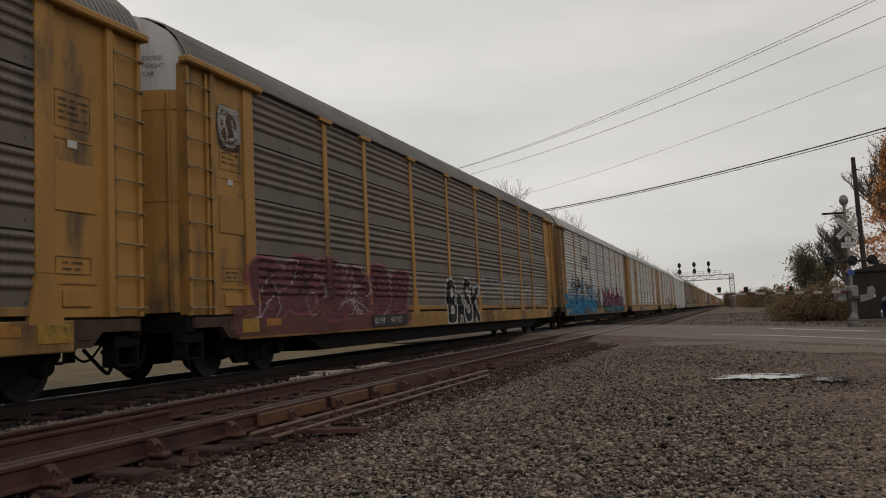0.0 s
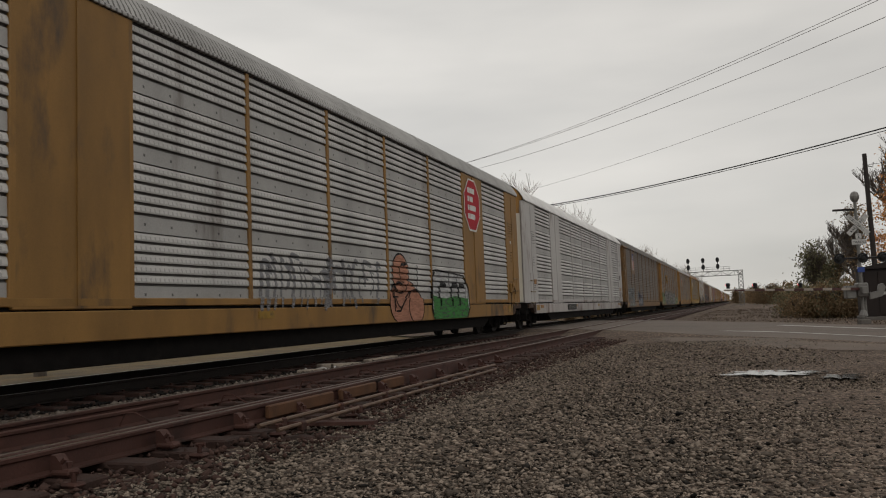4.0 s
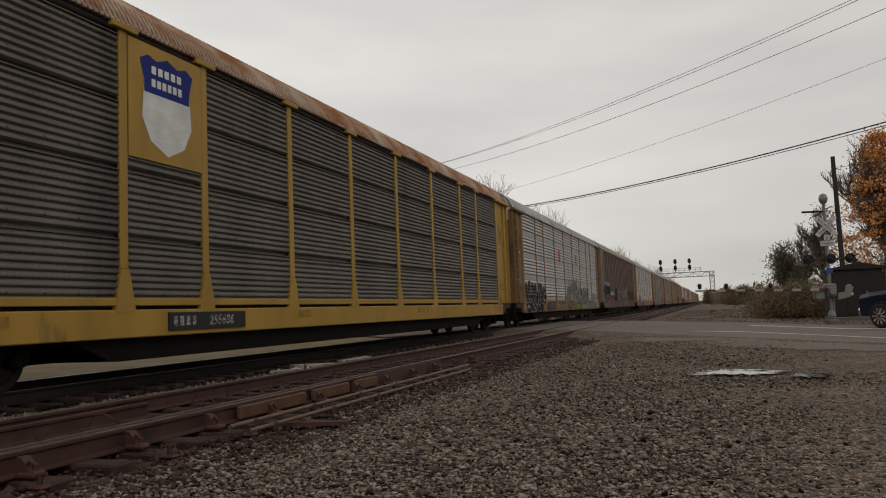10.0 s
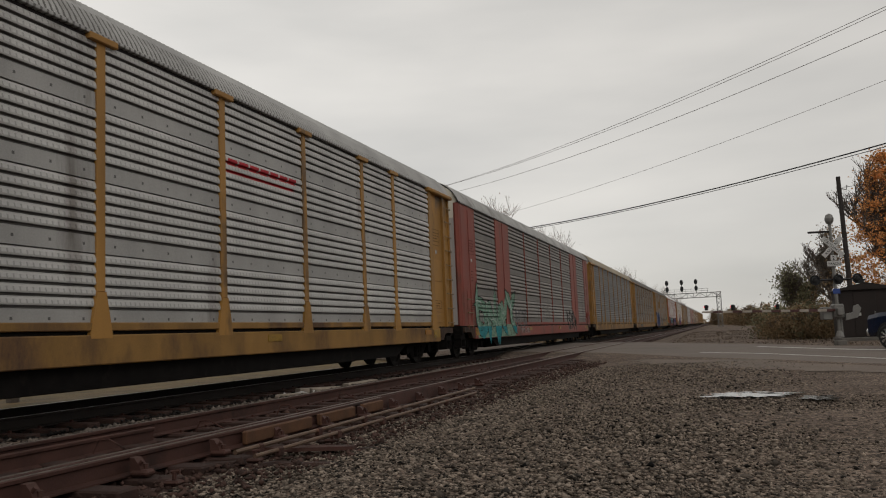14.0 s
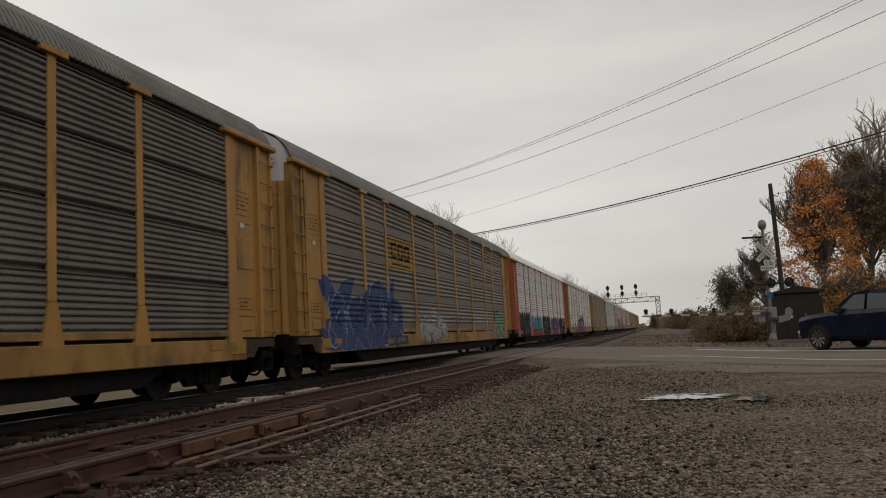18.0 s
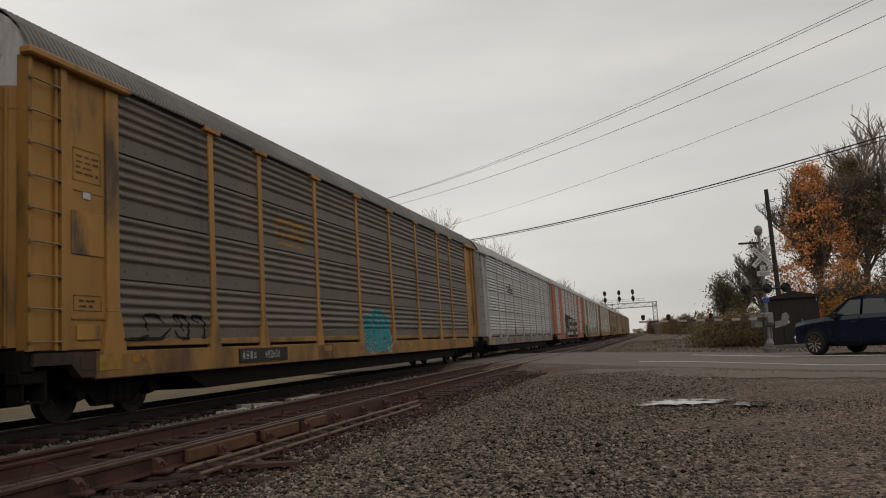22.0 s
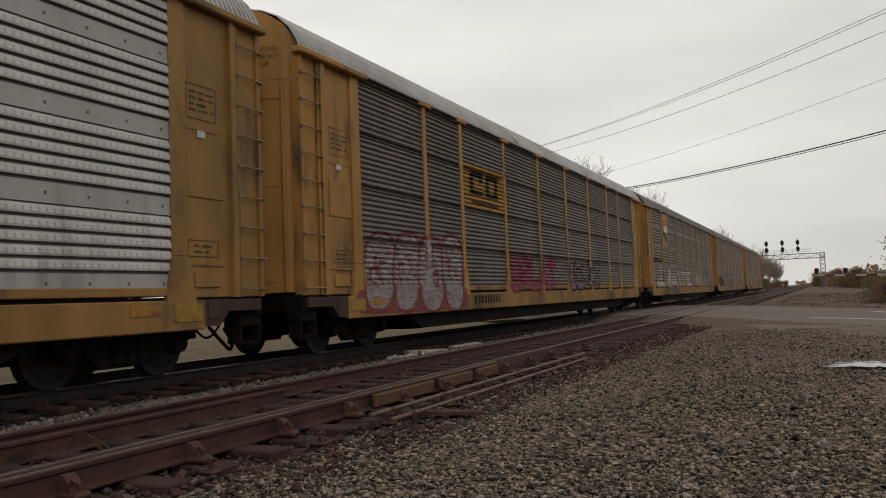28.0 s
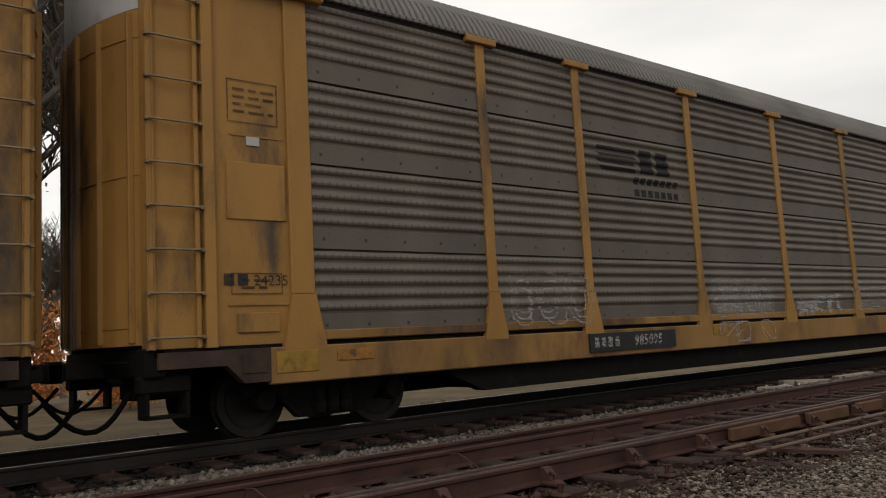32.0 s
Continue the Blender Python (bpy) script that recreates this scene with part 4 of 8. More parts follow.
# ---- the train ----
POSTS = [1.8, 4.75, 6.75, 9.71, 12.67, 15.63, 18.59, 21.55, 23.55, 26.5]
SIDE = 1.56
SILL_LOW, SILL_TOP, EAVE = 0.62, 1.03, 5.22


def panel_profile(kind):
    """Outline (x, z) of a side panel from bottom to top, x outwards."""
    pts, z, top = [], 1.12, 5.2
    if kind in ("ribbed", "wavy"):      # stacked sheets: a flat foot with a lap joint, then five corrugations
        while z < top - 0.05:
            pts += [(1.47, z), (1.47, z + 0.01), (1.522, z + 0.014), (1.516, z + 0.25)]
            z += 0.26
            for _ in range(5):
                if kind == "wavy":
                    pts += [(1.492, z + 0.01), (1.5, z + 0.035), (1.528, z + 0.06), (1.537, z + 0.085), (1.53, z + 0.11), (1.505, z + 0.14)]
                else:
                    pts += [(1.478, z + 0.004), (1.478, z + 0.022), (1.535, z + 0.036), (1.54, z + 0.06), (1.528, z + 0.115), (1.508, z + 0.148)]
                z += 0.152
    elif kind == "slatted":         # four stacked panels of fine ribs with dark slots between
        while z < top - 0.05:
            for _ in range(9):
                pts += [(1.495, z), (1.535, z + 0.03), (1.535, z + 0.055), (1.50, z + 0.1)]
                z += 0.103
            pts += [(1.545, z), (1.545, z + 0.012), (1.4, z + 0.016), (1.4, z + 0.075)]
            z += 0.08
    else:                           # flat sheet with bands of narrow louvres
        while z < top - 0.05:
            pts += [(1.51, z), (1.51, z + 0.4)]
            z += 0.42
            for _ in range(4):
                pts += [(1.51, z), (1.53, z + 0.015), (1.51, z + 0.045)]
                z += 0.06
            z += 0.1
    return [(x, zz) for x, zz in pts if zz < top] + [(1.50, top), (1.44, top), (1.44, 1.12)]


def panel_mesh(kind, width):
    w = round(width, 3)
    return shared(("panel", kind, w), lambda: Shape().prism(panel_profile(kind), 1, 0.0, w))


def post_shape(thin, width=0.17):
    s = Shape()
    h = width / 2
    if thin:
        s.box(1.49, 1.556, -0.05, 0.05, 1.08, EAVE, 0.012)
        return s
    s.box(1.49, 1.553, -h, h, 1.62, EAVE - 0.02, 0.012)
    s.prism([(-h, 1.62), (h, 1.62), (h + 0.12, 1.05), (h + 0.12, 0.98), (-h - 0.12, 0.98), (-h - 0.12, 1.05)], 0, 1.5, 1.566)
    s.box(1.49, 1.61, -0.28, 0.28, EAVE - 0.07, EAVE + 0.03, 0.012)
    return s


def roof_outline():
    return [(SIDE, 5.26), (1.5, 5.4), (1.36, 5.62), (1.12, 5.84), (0.78, 6.0), (0.4, 6.09), (0.0, 6.12)]


def roof_shape():
    """A vaulted roof with fine corrugations across it, open underneath."""
    half = roof_outline()
    line = half + [(-x, z) for x, z in half[-2::-1]]
    s, ys, y, up = Shape(), [], 0.0, 0
    while y < BODY + 0.001:
        ys.append((y, 0.03 if up else 0.0))
        y += 0.0555
        up = 1 - up
    vs = []
    for y, h in ys:
        for x, z in line:
            d = Vector((x, z - 4.6)).normalized() * h
            vs.append((x + d.x, y, z + d.y))
    m = len(line)
    fs = [(i * m + j, i * m + j + 1, (i + 1) * m + j + 1, (i + 1) * m + j) for i in range(len(ys) - 1) for j in range(m - 1)]
    return s.add(vs, fs)


def door_shape(sign, lower, top_cut=4.72):
    """One leaf of the curved end door (lower part), or the plate above it that follows the roof."""
    s = Shape()
    n, line = 7, []
    for i in range(n):
        u = i / (n - 1)
        x = 1.47 * (1 - u) + 0.015 * u
        y = 0.12 - 0.42 * math.sin(u * math.pi / 2) ** 0.8
        line.append((x, y))
    ro = sorted(roof_outline())

    def roof_z(x):
        return float(np.interp(x, [p[0] for p in ro], [p[1] for p in ro])) - 0.03
    vs, fs = [], []
    for x, y in line:
        z0, z1 = (1.12, top_cut) if lower else (top_cut + 0.005, roof_z(x))
        vs += [(sign * x, y, z0), (sign * x, y, z1), (sign * x, y + 0.08, z1), (sign * x, y + 0.08, z0)]
    for i in range(n - 1):
        a, b = 4 * i, 4 * i + 4
        fs += [(a + j, a + (j + 1) % 4, b + (j + 1) % 4, b + j) for j in range(4)]
    fs += [(0, 1, 2, 3), (4 * n - 1, 4 * n - 2, 4 * n - 3, 4 * n - 4)]
    s.add(vs, fs)
    if lower:
        for x, y in line[1:-1:2]:
            s.box(sign * x - 0.03, sign * x + 0.03, y - 0.045, y + 0.02, 1.14, top_cut - 0.03, 0.01)
        for z in (1.3, 2.9, 4.4):
            for (xa, ya), (xb, yb) in zip(line, line[1:]):
                s.add([(sign * xa, ya - 0.012, z), (sign * xb, yb - 0.012, z), (sign * xb, yb - 0.012, z + 0.025), (sign * xa, ya - 0.012, z + 0.025), (sign * xa, ya + 0.01, z), (sign * xb, yb + 0.01, z), (sign * xb, yb + 0.01, z + 0.025), (sign * xa, ya + 0.01, z + 0.025)],
                      [(0, 1, 2, 3), (0, 4, 5, 1), (3, 2, 6, 7)])
    return s


def corner_shape(style):
    """The closed steel bay at a car's end, on the side that faces +x; y from the corner inwards."""
    s = Shape()
    if style == "B":
        s.prism([(1.2, 0.12), (1.42, 0.02), (1.52, 0.1), (1.55, 0.25), (1.55, 1.8), (1.45, 1.8), (1.45, 0.4), (1.2, 0.2)], 2, 1.08, 5.24)
        s.box(1.55, 1.565, 1.0, 1.03, 1.2, 5.1)
    else:
        s.prism([(1.36, 0.02), (1.55, 0.02), (1.55, 0.1), (1.5, 0.1), (1.5, 0.62), (1.58, 0.62), (1.58, 0.74), (1.5, 0.74), (1.5, 1.68), (1.4, 1.68), (1.4, 0.1), (1.36, 0.1)], 2, 1.06, 5.16)
    return s


def far_side_shape():
    """The wall away from the camera, its posts standing out as steps of one outline."""
    line = [(-1.44, BODY - 0.05), (-1.44, 0.05), (-1.55, 0.05), (-1.55, POSTS[0] + 0.08)]
    for y in POSTS[1:-1]:
        line += [(-1.51, y - 0.08), (-1.59, y - 0.08), (-1.59, y + 0.08), (-1.51, y + 0.08)]
    line += [(-1.55, POSTS[-1] - 0.08), (-1.55, BODY - 0.05)]
    return Shape().prism(line, 2, 1.06, 5.2)


def wheelset_shape():
    s = Shape()
    s.tube((-0.95, 0, 0), (0.95, 0, 0), 0.08, n=10)
    for x in (-0.75, 0.75):
        k = 1 if x > 0 else -1
        s.lathe([(0.06, x - 0.07 * k), (0.46, x - 0.05 * k), (0.43, x - 0.02 * k), (0.425, x + 0.07 * k), (0.34, x + 0.07 * k), (0.3, x + 0.03 * k), (0.13, x + 0.03 * k), (0.12, x + 0.1 * k), (0.06, x + 0.1 * k)], (0, 0, 0), 0, 28)
        s.box(x + 0.035 * k - 0.006, x + 0.035 * k + 0.006, -0.28, 0.28, -0.03, 0.03)
    return s


def truck_frame_shape(x):
    """A cast side frame with its springs and bearing caps."""
    s = Shape()
    k = 1 if x > 0 else -1
    a, b = min(x, x + 0.13 * k), max(x, x + 0.13 * k)
    s.prism([(-1.15, 0.5), (-1.15, 0.62), (-0.75, 0.68), (0.75, 0.68), (1.15, 0.62), (1.15, 0.5), (0.72, 0.48), (0.45, 0.2), (-0.45, 0.2), (-0.72, 0.48)], 0, a, b)
    for y in (-0.89, 0.89):
        s.lathe([(0.02, x + 0.2 * k), (0.12, x + 0.2 * k), (0.15, x + 0.1 * k), (0.15, x)], (0, y, 0.44), 0, 12)
    for y in (-0.18, 0.0, 0.18):
        s.lathe([(0.07, 0.24), (0.085, 0.3), (0.07, 0.36), (0.085, 0.42), (0.07, 0.48), (0.085, 0.54)], (x + 0.15 * k, y, 0), 2, 10)
    return s


def add_truck(car, y):
    truck = part("wheel_truck", shared("bolster", lambda: Shape().box(-1.0, 1.0, -0.2, 0.2, 0.42, 0.68, 0.03).box(-0.15, 0.15, -1.0, 1.0, 0.5, 0.6, 0.02)), UNDER, car, "near-black cast-steel wheel truck", pose(0, y, 0))
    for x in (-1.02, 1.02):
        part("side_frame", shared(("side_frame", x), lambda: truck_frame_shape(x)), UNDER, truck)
    for dy in (-0.89, 0.89):
        WHEELS.append((part("wheelset", shared("wheelset", wheelset_shape), STEEL_DARK, truck, "dark worn steel wheels on an axle", pose(0, dy, 0.425)), dy))


def coupler_shape():
    s = Shape()
    s.box(-0.12, 0.12, -0.45, 0.4, 0.78, 0.98, 0.02)
    s.box(-0.2, 0.17, -0.62, -0.4, 0.76, 1.0, 0.04)
    s.box(-0.3, 0.3, 0.15, 0.3, 0.7, 1.06, 0.03)
    return s


def hose_shape(which):
    s = Shape()
    pts = [Vector((0.55 + 0.1 * math.sin(u * 5), 0.15 - 0.85 * u, 0.62 - 0.36 * math.sin(u * math.pi) - 0.05 * u)) for u in [i / 9 for i in range(10)]]
    if which:
        return s.path(pts, 0.03)
    pts = [Vector((-0.3, 0.15 - 0.8 * u, 0.7 - 0.3 * math.sin(u * math.pi))) for u in [i / 9 for i in range(10)]]
    s.path(pts, 0.022)
    return s


def end_frame_shape():
    """Buffer beam, steps and grab irons at the end of the flat car."""
    s = Shape()
    s.box(-1.5, 1.5, 0.0, 0.22, 0.78, 1.08, 0.02)
    for x in (-1.45, 1.2):
        s.box(x, x + 0.25, -0.02, 0.5, 0.62, 0.8, 0.02)
        s.box(x, x + 0.25, 0.02, 0.06, 0.38, 0.62)
        s.box(x, x + 0.25, 0.44, 0.48, 0.38, 0.62)
        s.box(x, x + 0.25, 0.02, 0.48, 0.36, 0.39)
    s.tube((-1.2, -0.1, 0.95), (-0.4, -0.1, 0.95), 0.015, n=6)
    s.tube((0.4, -0.1, 0.95), (1.2, -0.1, 0.95), 0.015, n=6)
    return s


def brake_gear_shape():
    s = Shape()
    s.tube((0.55, 9.2, 0.62), (0.55, 10.6, 0.62), 0.18, n=12)
    s.tube((-0.5, 13.0, 0.6), (-0.5, 13.7, 0.6), 0.14, n=12)
    s.path([Vector((0.8, 4.5, 0.5)), Vector((0.8, 9.0, 0.56)), Vector((0.75, 14.0, 0.56)), Vector((0.8, 23.8, 0.5))], 0.03)
    s.box(-0.25, 0.25, 16.0, 16.5, 0.36, 0.6, 0.03)
    # two long boxes added to fill the shaded space below the deck with black
    s.box(-0.7, 0.7, 5.6, 22.7, 0.24, 0.66, 0.03)
    s.box(-1.3, -0.9, 4.8, 23.5, 0.22, 0.9, 0.03)
    return s


def ladder(car, y, z0, z1, frame_paint, mirrored=False):
    rails = shared(("ladder_rails", z0, z1), lambda: Shape().box(1.51, 1.56, 0.0, 0.05, z0, z1, 0.008).box(1.51, 1.56, 0.5, 0.55, z0, z1, 0.008))
    lad = part("ladder", rails, frame_paint, car, "", pose(0, y, 0))
    rung = shared("rung", lambda: Shape().tube((1.585, -0.02, 0), (1.585, 0.57, 0), 0.014, n=6).box(1.54, 1.6, -0.03, 0.0, -0.02, 0.02).box(1.54, 1.6, 0.55, 0.58, -0.02, 0.02))
    z = z0 + 0.12
    while z < z1:
        part("rung", rung, RUNG, lad, "", pose(0, 0, z))
        z += 0.455


DECAL_X = 1.569


def decal(car, name, outline, ink, depth=0, label=""):
    """Flat painted shape on the car's side; outline in metres along the car and up."""
    x = DECAL_X + 0.004 * depth
    s = Shape().add([(x, y, z) for y, z in outline], [tuple(range(len(outline)))])
    return part(name, s.mesh(name), INK[ink], car, label)


def lettering(car, text, y, z, size, ink, depth=0, offset=0.0, shear=0.0, spacing=1.0, name="lettering", x=None):
    me = text_mesh(text, size, offset, shear, spacing)
    return part(name, me, INK[ink], car, "", pose((DECAL_X if x is None else x) + 0.004 * depth, y, z))


def blob(y0, y1, z0, z1, seed, teeth=14, rough=0.14):
    """A wild closed outline that fills a rectangle on the side of a car."""
    rnd, pts = random.Random(seed), []
    n = max(36, teeth * 2)
    waves = [(k, rnd.uniform(0, 6.283), rnd.uniform(0.5, 1.0) / k ** 0.45) for k in (3, 5, 8, 13, 21)]
    power = 0.85 if (y1 - y0) > 2.5 * (z1 - z0) else 0.6
    for i in range(n):
        a = 2 * math.pi * i / n
        r = 1 + 1.5 * rough * sum(w * math.sin(k * a + p) for k, p, w in waves) / 1.6
        c, s = math.cos(a), math.sin(a)
        k = 1 / max(abs(c), abs(s)) ** power
        pts.append(((y0 + y1) / 2 + (y1 - y0) / 2 * c * k * (0.5 + 0.5 * r) * 0.96, (z0 + z1) / 2 + (z1 - z0) / 2 * s * k * r * 0.93))
    return pts


def strokes(car, y0, y1, z0, z1, seed, ink, count=8, width=0.05, depth=3):
    """Loose curling spray lines, one mesh."""
    rnd = random.Random(seed)
    for k in range(count):
        sh, x = Shape(), DECAL_X + 0.004 * depth + 0.0004 * (k % 9)
        y, z = rnd.uniform(y0, y1), rnd.uniform(z0, z1)
        a, turn = rnd.uniform(0, 6.28), rnd.uniform(-0.7, 0.7)
        pts = []
        for _ in range(rnd.randint(7, 13)):
            pts.append((y, z))
            y += math.cos(a) * 0.14
            z += math.sin(a) * 0.14
            a += turn
            y, z = min(max(y, y0), y1), min(max(z, z0), z1)
        vs, n = [], len(pts)
        for i, (py, pz) in enumerate(pts):
            qy, qz = pts[min(i + 1, n - 1)]
            ry, rz = pts[max(i - 1, 0)]
            d = Vector((qy - ry, qz - rz))
            d = d.normalized() if d.length > 1e-6 else Vector((1, 0))
            w = width * (0.6 + 0.4 * math.sin(math.pi * i / n))
            vs += [(x, py - d.y * w, pz + d.x * w), (x, py + d.y * w, pz - d.x * w)]
        sh.add(vs, [(2 * i, 2 * i + 1, 2 * i + 3, 2 * i + 2) for i in range(n - 1)])
        part("spray_line", sh, INK[ink], car)


# letter skeletons: points on a grid 4 wide and 6 high, strokes parted by bars; figures stand for wild forms that spell nothing
LETTERS = {
    "A": "00 26 40|12 32", "B": "00 06 36 45 33 03|33 41 30 00", "E": "46 06 00 40|03 33", "F": "00 06 46|03 33", "G": "45 36 16 05 01 10 30 42 22", "H": "00 06|40 46|03 43",
    "I": "20 26", "K": "00 06|46 03 40", "L": "06 00 40", "M": "00 06 22 46 40", "N": "00 06 40 46", "O": "16 05 01 10 30 41 45 36 16", "P": "00 06 36 45 43 32 02",
    "R": "00 06 36 45 33 03|23 40", "S": "45 36 16 04 42 30 10 01", "T": "06 46|26 20", "U": "06 01 10 30 41 46", "V": "06 20 46", "Y": "06 23 46|23 20",
    "j": "46 40 00 02", "b": "00 06 46 40 00|03 43", "p": "00 06 46 43 03", "s": "46 06 03 43 40 00",
    "1": "00 16 32 46|22 40", "2": "06 01 30 44 25 05", "3": "46 13 40|06 33", "4": "00 06 30 46|40 43", "5": "45 16 03 43 10|23 20", "6": "06 20 36 40|13 33",
}


def softened(pts, times=2):
    """Round the corners of an open line by cutting them."""
    for _ in range(times):
        out = [pts[0]]
        for p, q in zip(pts, pts[1:]):
            out += [(p[0] * 0.75 + q[0] * 0.25, p[1] * 0.75 + q[1] * 0.25), (p[0] * 0.25 + q[0] * 0.75, p[1] * 0.25 + q[1] * 0.75)]
        pts = out + [pts[-1]]
    return pts


def ribbon(pts, w, x, end="flat", taper=0.0):
    """A flat stroke along a line of points; its ends are cut flat, rounded or drawn out to a point."""
    s, n = Shape(), len(pts)
    dirs = []
    for i in range(n):
        q, r = pts[min(i + 1, n - 1)], pts[max(i - 1, 0)]
        d = Vector((q[0] - r[0], q[1] - r[1]))
        dirs.append(d.normalized() if d.length > 1e-6 else Vector((1, 0)))
    for i, p in enumerate(pts):
        d = dirs[i]
        k = w * (1.1 if 0 < i < n - 1 else 1.0) * (1 - taper * i / (n - 1))
        e = w * 0.6 * (-1 if i == 0 else 1 if i == n - 1 else 0) if end == "flat" else 0.0
        s.v += [(x, p[0] + d.x * e - d.y * k, p[1] + d.y * e + d.x * k), (x, p[0] + d.x * e + d.y * k, p[1] + d.y * e - d.x * k)]
    s.f = [(2 * i, 2 * i + 1, 2 * i + 3, 2 * i + 2) for i in range(n - 1)]
    if end != "flat":
        for i, sign in ((0, -1), (n - 1, 1)):
            k, d, p, r = len(s.v), dirs[i], pts[i], w * (1 - taper * i / (n - 1))
            reach = 1.0 if end == "round" else 2.2
            arc = [math.pi * j / 6 for j in range(1, 6)] if end == "round" else [math.pi / 2]
            s.v += [(x, p[0] - d.y * r * math.cos(a) + sign * d.x * r * reach * math.sin(a), p[1] + d.x * r * math.cos(a) + sign * d.y * r * reach * math.sin(a)) for a in arc]
            s.f.append(tuple([2 * i] + list(range(k, k + len(arc))) + [2 * i + 1]))
    return s


def below(s, cut):
    """The part of a flat shape that lies under a height."""
    me = bpy.data.meshes.new("lower_fill")
    me.from_pydata(s.v, [], s.f)
    bm = bmesh.new()
    bm.from_mesh(me)
    bmesh.ops.bisect_plane(bm, geom=bm.verts[:] + bm.edges[:] + bm.faces[:], plane_co=(0, 0, cut), plane_no=(0, 0, 1), clear_outer=True)
    bm.to_mesh(me)
    bm.free()
    return me


def letters(car, text, y0, y1, z0, z1, fill, edge, seed=0, fat=0.16, rim=0.05, lean=0.0, low=None, cut=1.2, jag=False, square=False, shine=None, depth=1):
    """Sprayed letters: fat crooked strokes with a rim, a second colour low down, and bright lines along one side."""
    rnd = random.Random(seed)
    cell, h = (y1 - y0) / len(text), z1 - z0
    loose = 0.25 if square else 1.0
    end = "flat" if square else "point" if jag else "round"
    for i, ch in enumerate(text):
        tilt, grow, drop = rnd.uniform(-0.1, 0.1) * loose, 1 + rnd.uniform(-0.06, 0.12) * loose, rnd.uniform(-0.05, 0.05) * h * loose
        out, body, light = Shape(), Shape(), Shape()
        x = DECAL_X + 0.004 * depth + 0.0016 * i
        for j, stroke in enumerate(LETTERS[ch].split("|")):
            pts = []
            for p in stroke.split():
                u, v = int(p[0]) / 4 - 0.5 + rnd.uniform(-0.05, 0.05) * loose, int(p[1]) / 6 + rnd.uniform(-0.03, 0.03) * loose
                pts.append((y0 + cell * (i + 0.5 + 0.74 * u * grow + (v - 0.5) * (tilt + lean)), z0 + drop + h * (0.08 + 0.84 * v) * grow))
            if not square:
                pts = softened(pts, 1 if jag else 2)
            w = fat * min(cell, h * 1.1)
            taper = rnd.uniform(0.1, 0.5) if jag else 0.0
            for sh, width, lift in ((out, w + rim, 0.0), (body, w, 0.0006)):
                one = ribbon(pts, width, x + lift + 0.0001 * j, end, taper)
                sh.add(one.v, one.f)
            if shine:
                one = ribbon([(a - w * 0.75, b + w * 0.4) for a, b in pts], 0.018, x + 0.001 + 0.0001 * j, "round")
                light.add(one.v, one.f)
        part("sprayed_outline", out, INK[edge], car)
        fill_part = part("sprayed_letter", body, INK[fill], car)
        if low:
            me = below(body, cut)
            if len(me.polygons):
                part("lower_fill", me, INK[low], fill_part, "", pose(0.0003, 0, 0))
        if shine:
            part("spray_highlight", light, INK[shine], fill_part)


def grown(pts, by):
    """An outline pushed outwards from its middle."""
    cy, cz = sum(p[0] for p in pts) / len(pts), sum(p[1] for p in pts) / len(pts)
    out = []
    for y, z in pts:
        d = Vector((y - cy, z - cz))
        d = d * (1 + by / max(d.length, 0.01))
        out.append((cy + d.x, cz + d.y))
    return out


def bubble(y, w, z0, z1, rnd):
    """One swollen letter: a domed top, a pinched waist and a foot that leans."""
    pts, n = [], 26
    lean, pinch, phase = rnd.uniform(-0.12, 0.12), rnd.uniform(0.05, 0.22), rnd.uniform(-0.5, 0.5)
    for i in range(n):
        a = 2 * math.pi * i / n
        c, s = math.cos(a), math.sin(a)
        c, s = math.copysign(abs(c) ** 0.75, c), math.copysign(abs(s) ** 0.85, s)
        v = 0.5 + 0.5 * s
        half = 0.5 * w * (1 - pinch * math.sin(math.pi * v + phase) - 0.12 * (1 - v))
        pts.append((y + half * c + lean * w * (v - 0.5) * 2, z0 + (z1 - z0) * v))
    return pts


def throw(car, y0, y1, z0, z1, count, fill, edge, seed, lines=None, edge_width=0.05, depth=1):
    """Quick bubble letters that overlap in a row, each with a line or two inside."""
    rnd = random.Random(seed)
    cell = (y1 - y0) / count
    for i in range(count):
        w = cell * rnd.uniform(1.1, 1.3)
        top, foot = z1 + rnd.uniform(-0.1, 0.03) * (z1 - z0), z0 + rnd.uniform(-0.05, 0.12) * (z1 - z0)
        y = y0 + cell * (i + 0.5)
        pts = bubble(y, w, foot, top, rnd)
        x = DECAL_X + 0.004 * depth + 0.0016 * i
        for outline, ink, lift, name in ((grown(pts, edge_width), edge, 0.0, "sprayed_outline"), (pts, fill, 0.0006, "sprayed_letter")):
            part(name, Shape().add([(x + lift, a, b) for a, b in outline], [tuple(range(len(outline)))]), INK[ink], car)
        if lines:
            h, sh = top - foot, Shape()
            for k in range(rnd.randint(1, 3)):
                a, b = y + rnd.uniform(-0.22, 0.22) * w, foot + rnd.uniform(0.25, 0.6) * h
                bend, tall = rnd.uniform(-0.25, 0.25) * w, rnd.uniform(0.15, 0.4) * h
                line = [(a, b), (a + bend, b + 0.4 * tall), (a + bend * 0.6, b + tall), (a - bend * 0.4, b + tall * 0.9)]
                one = ribbon(softened(line), edge_width * 0.4, x + 0.0009 + 0.0001 * k, "round")
                sh.add(one.v, one.f)
            part("spray_line", sh, INK[lines], car)


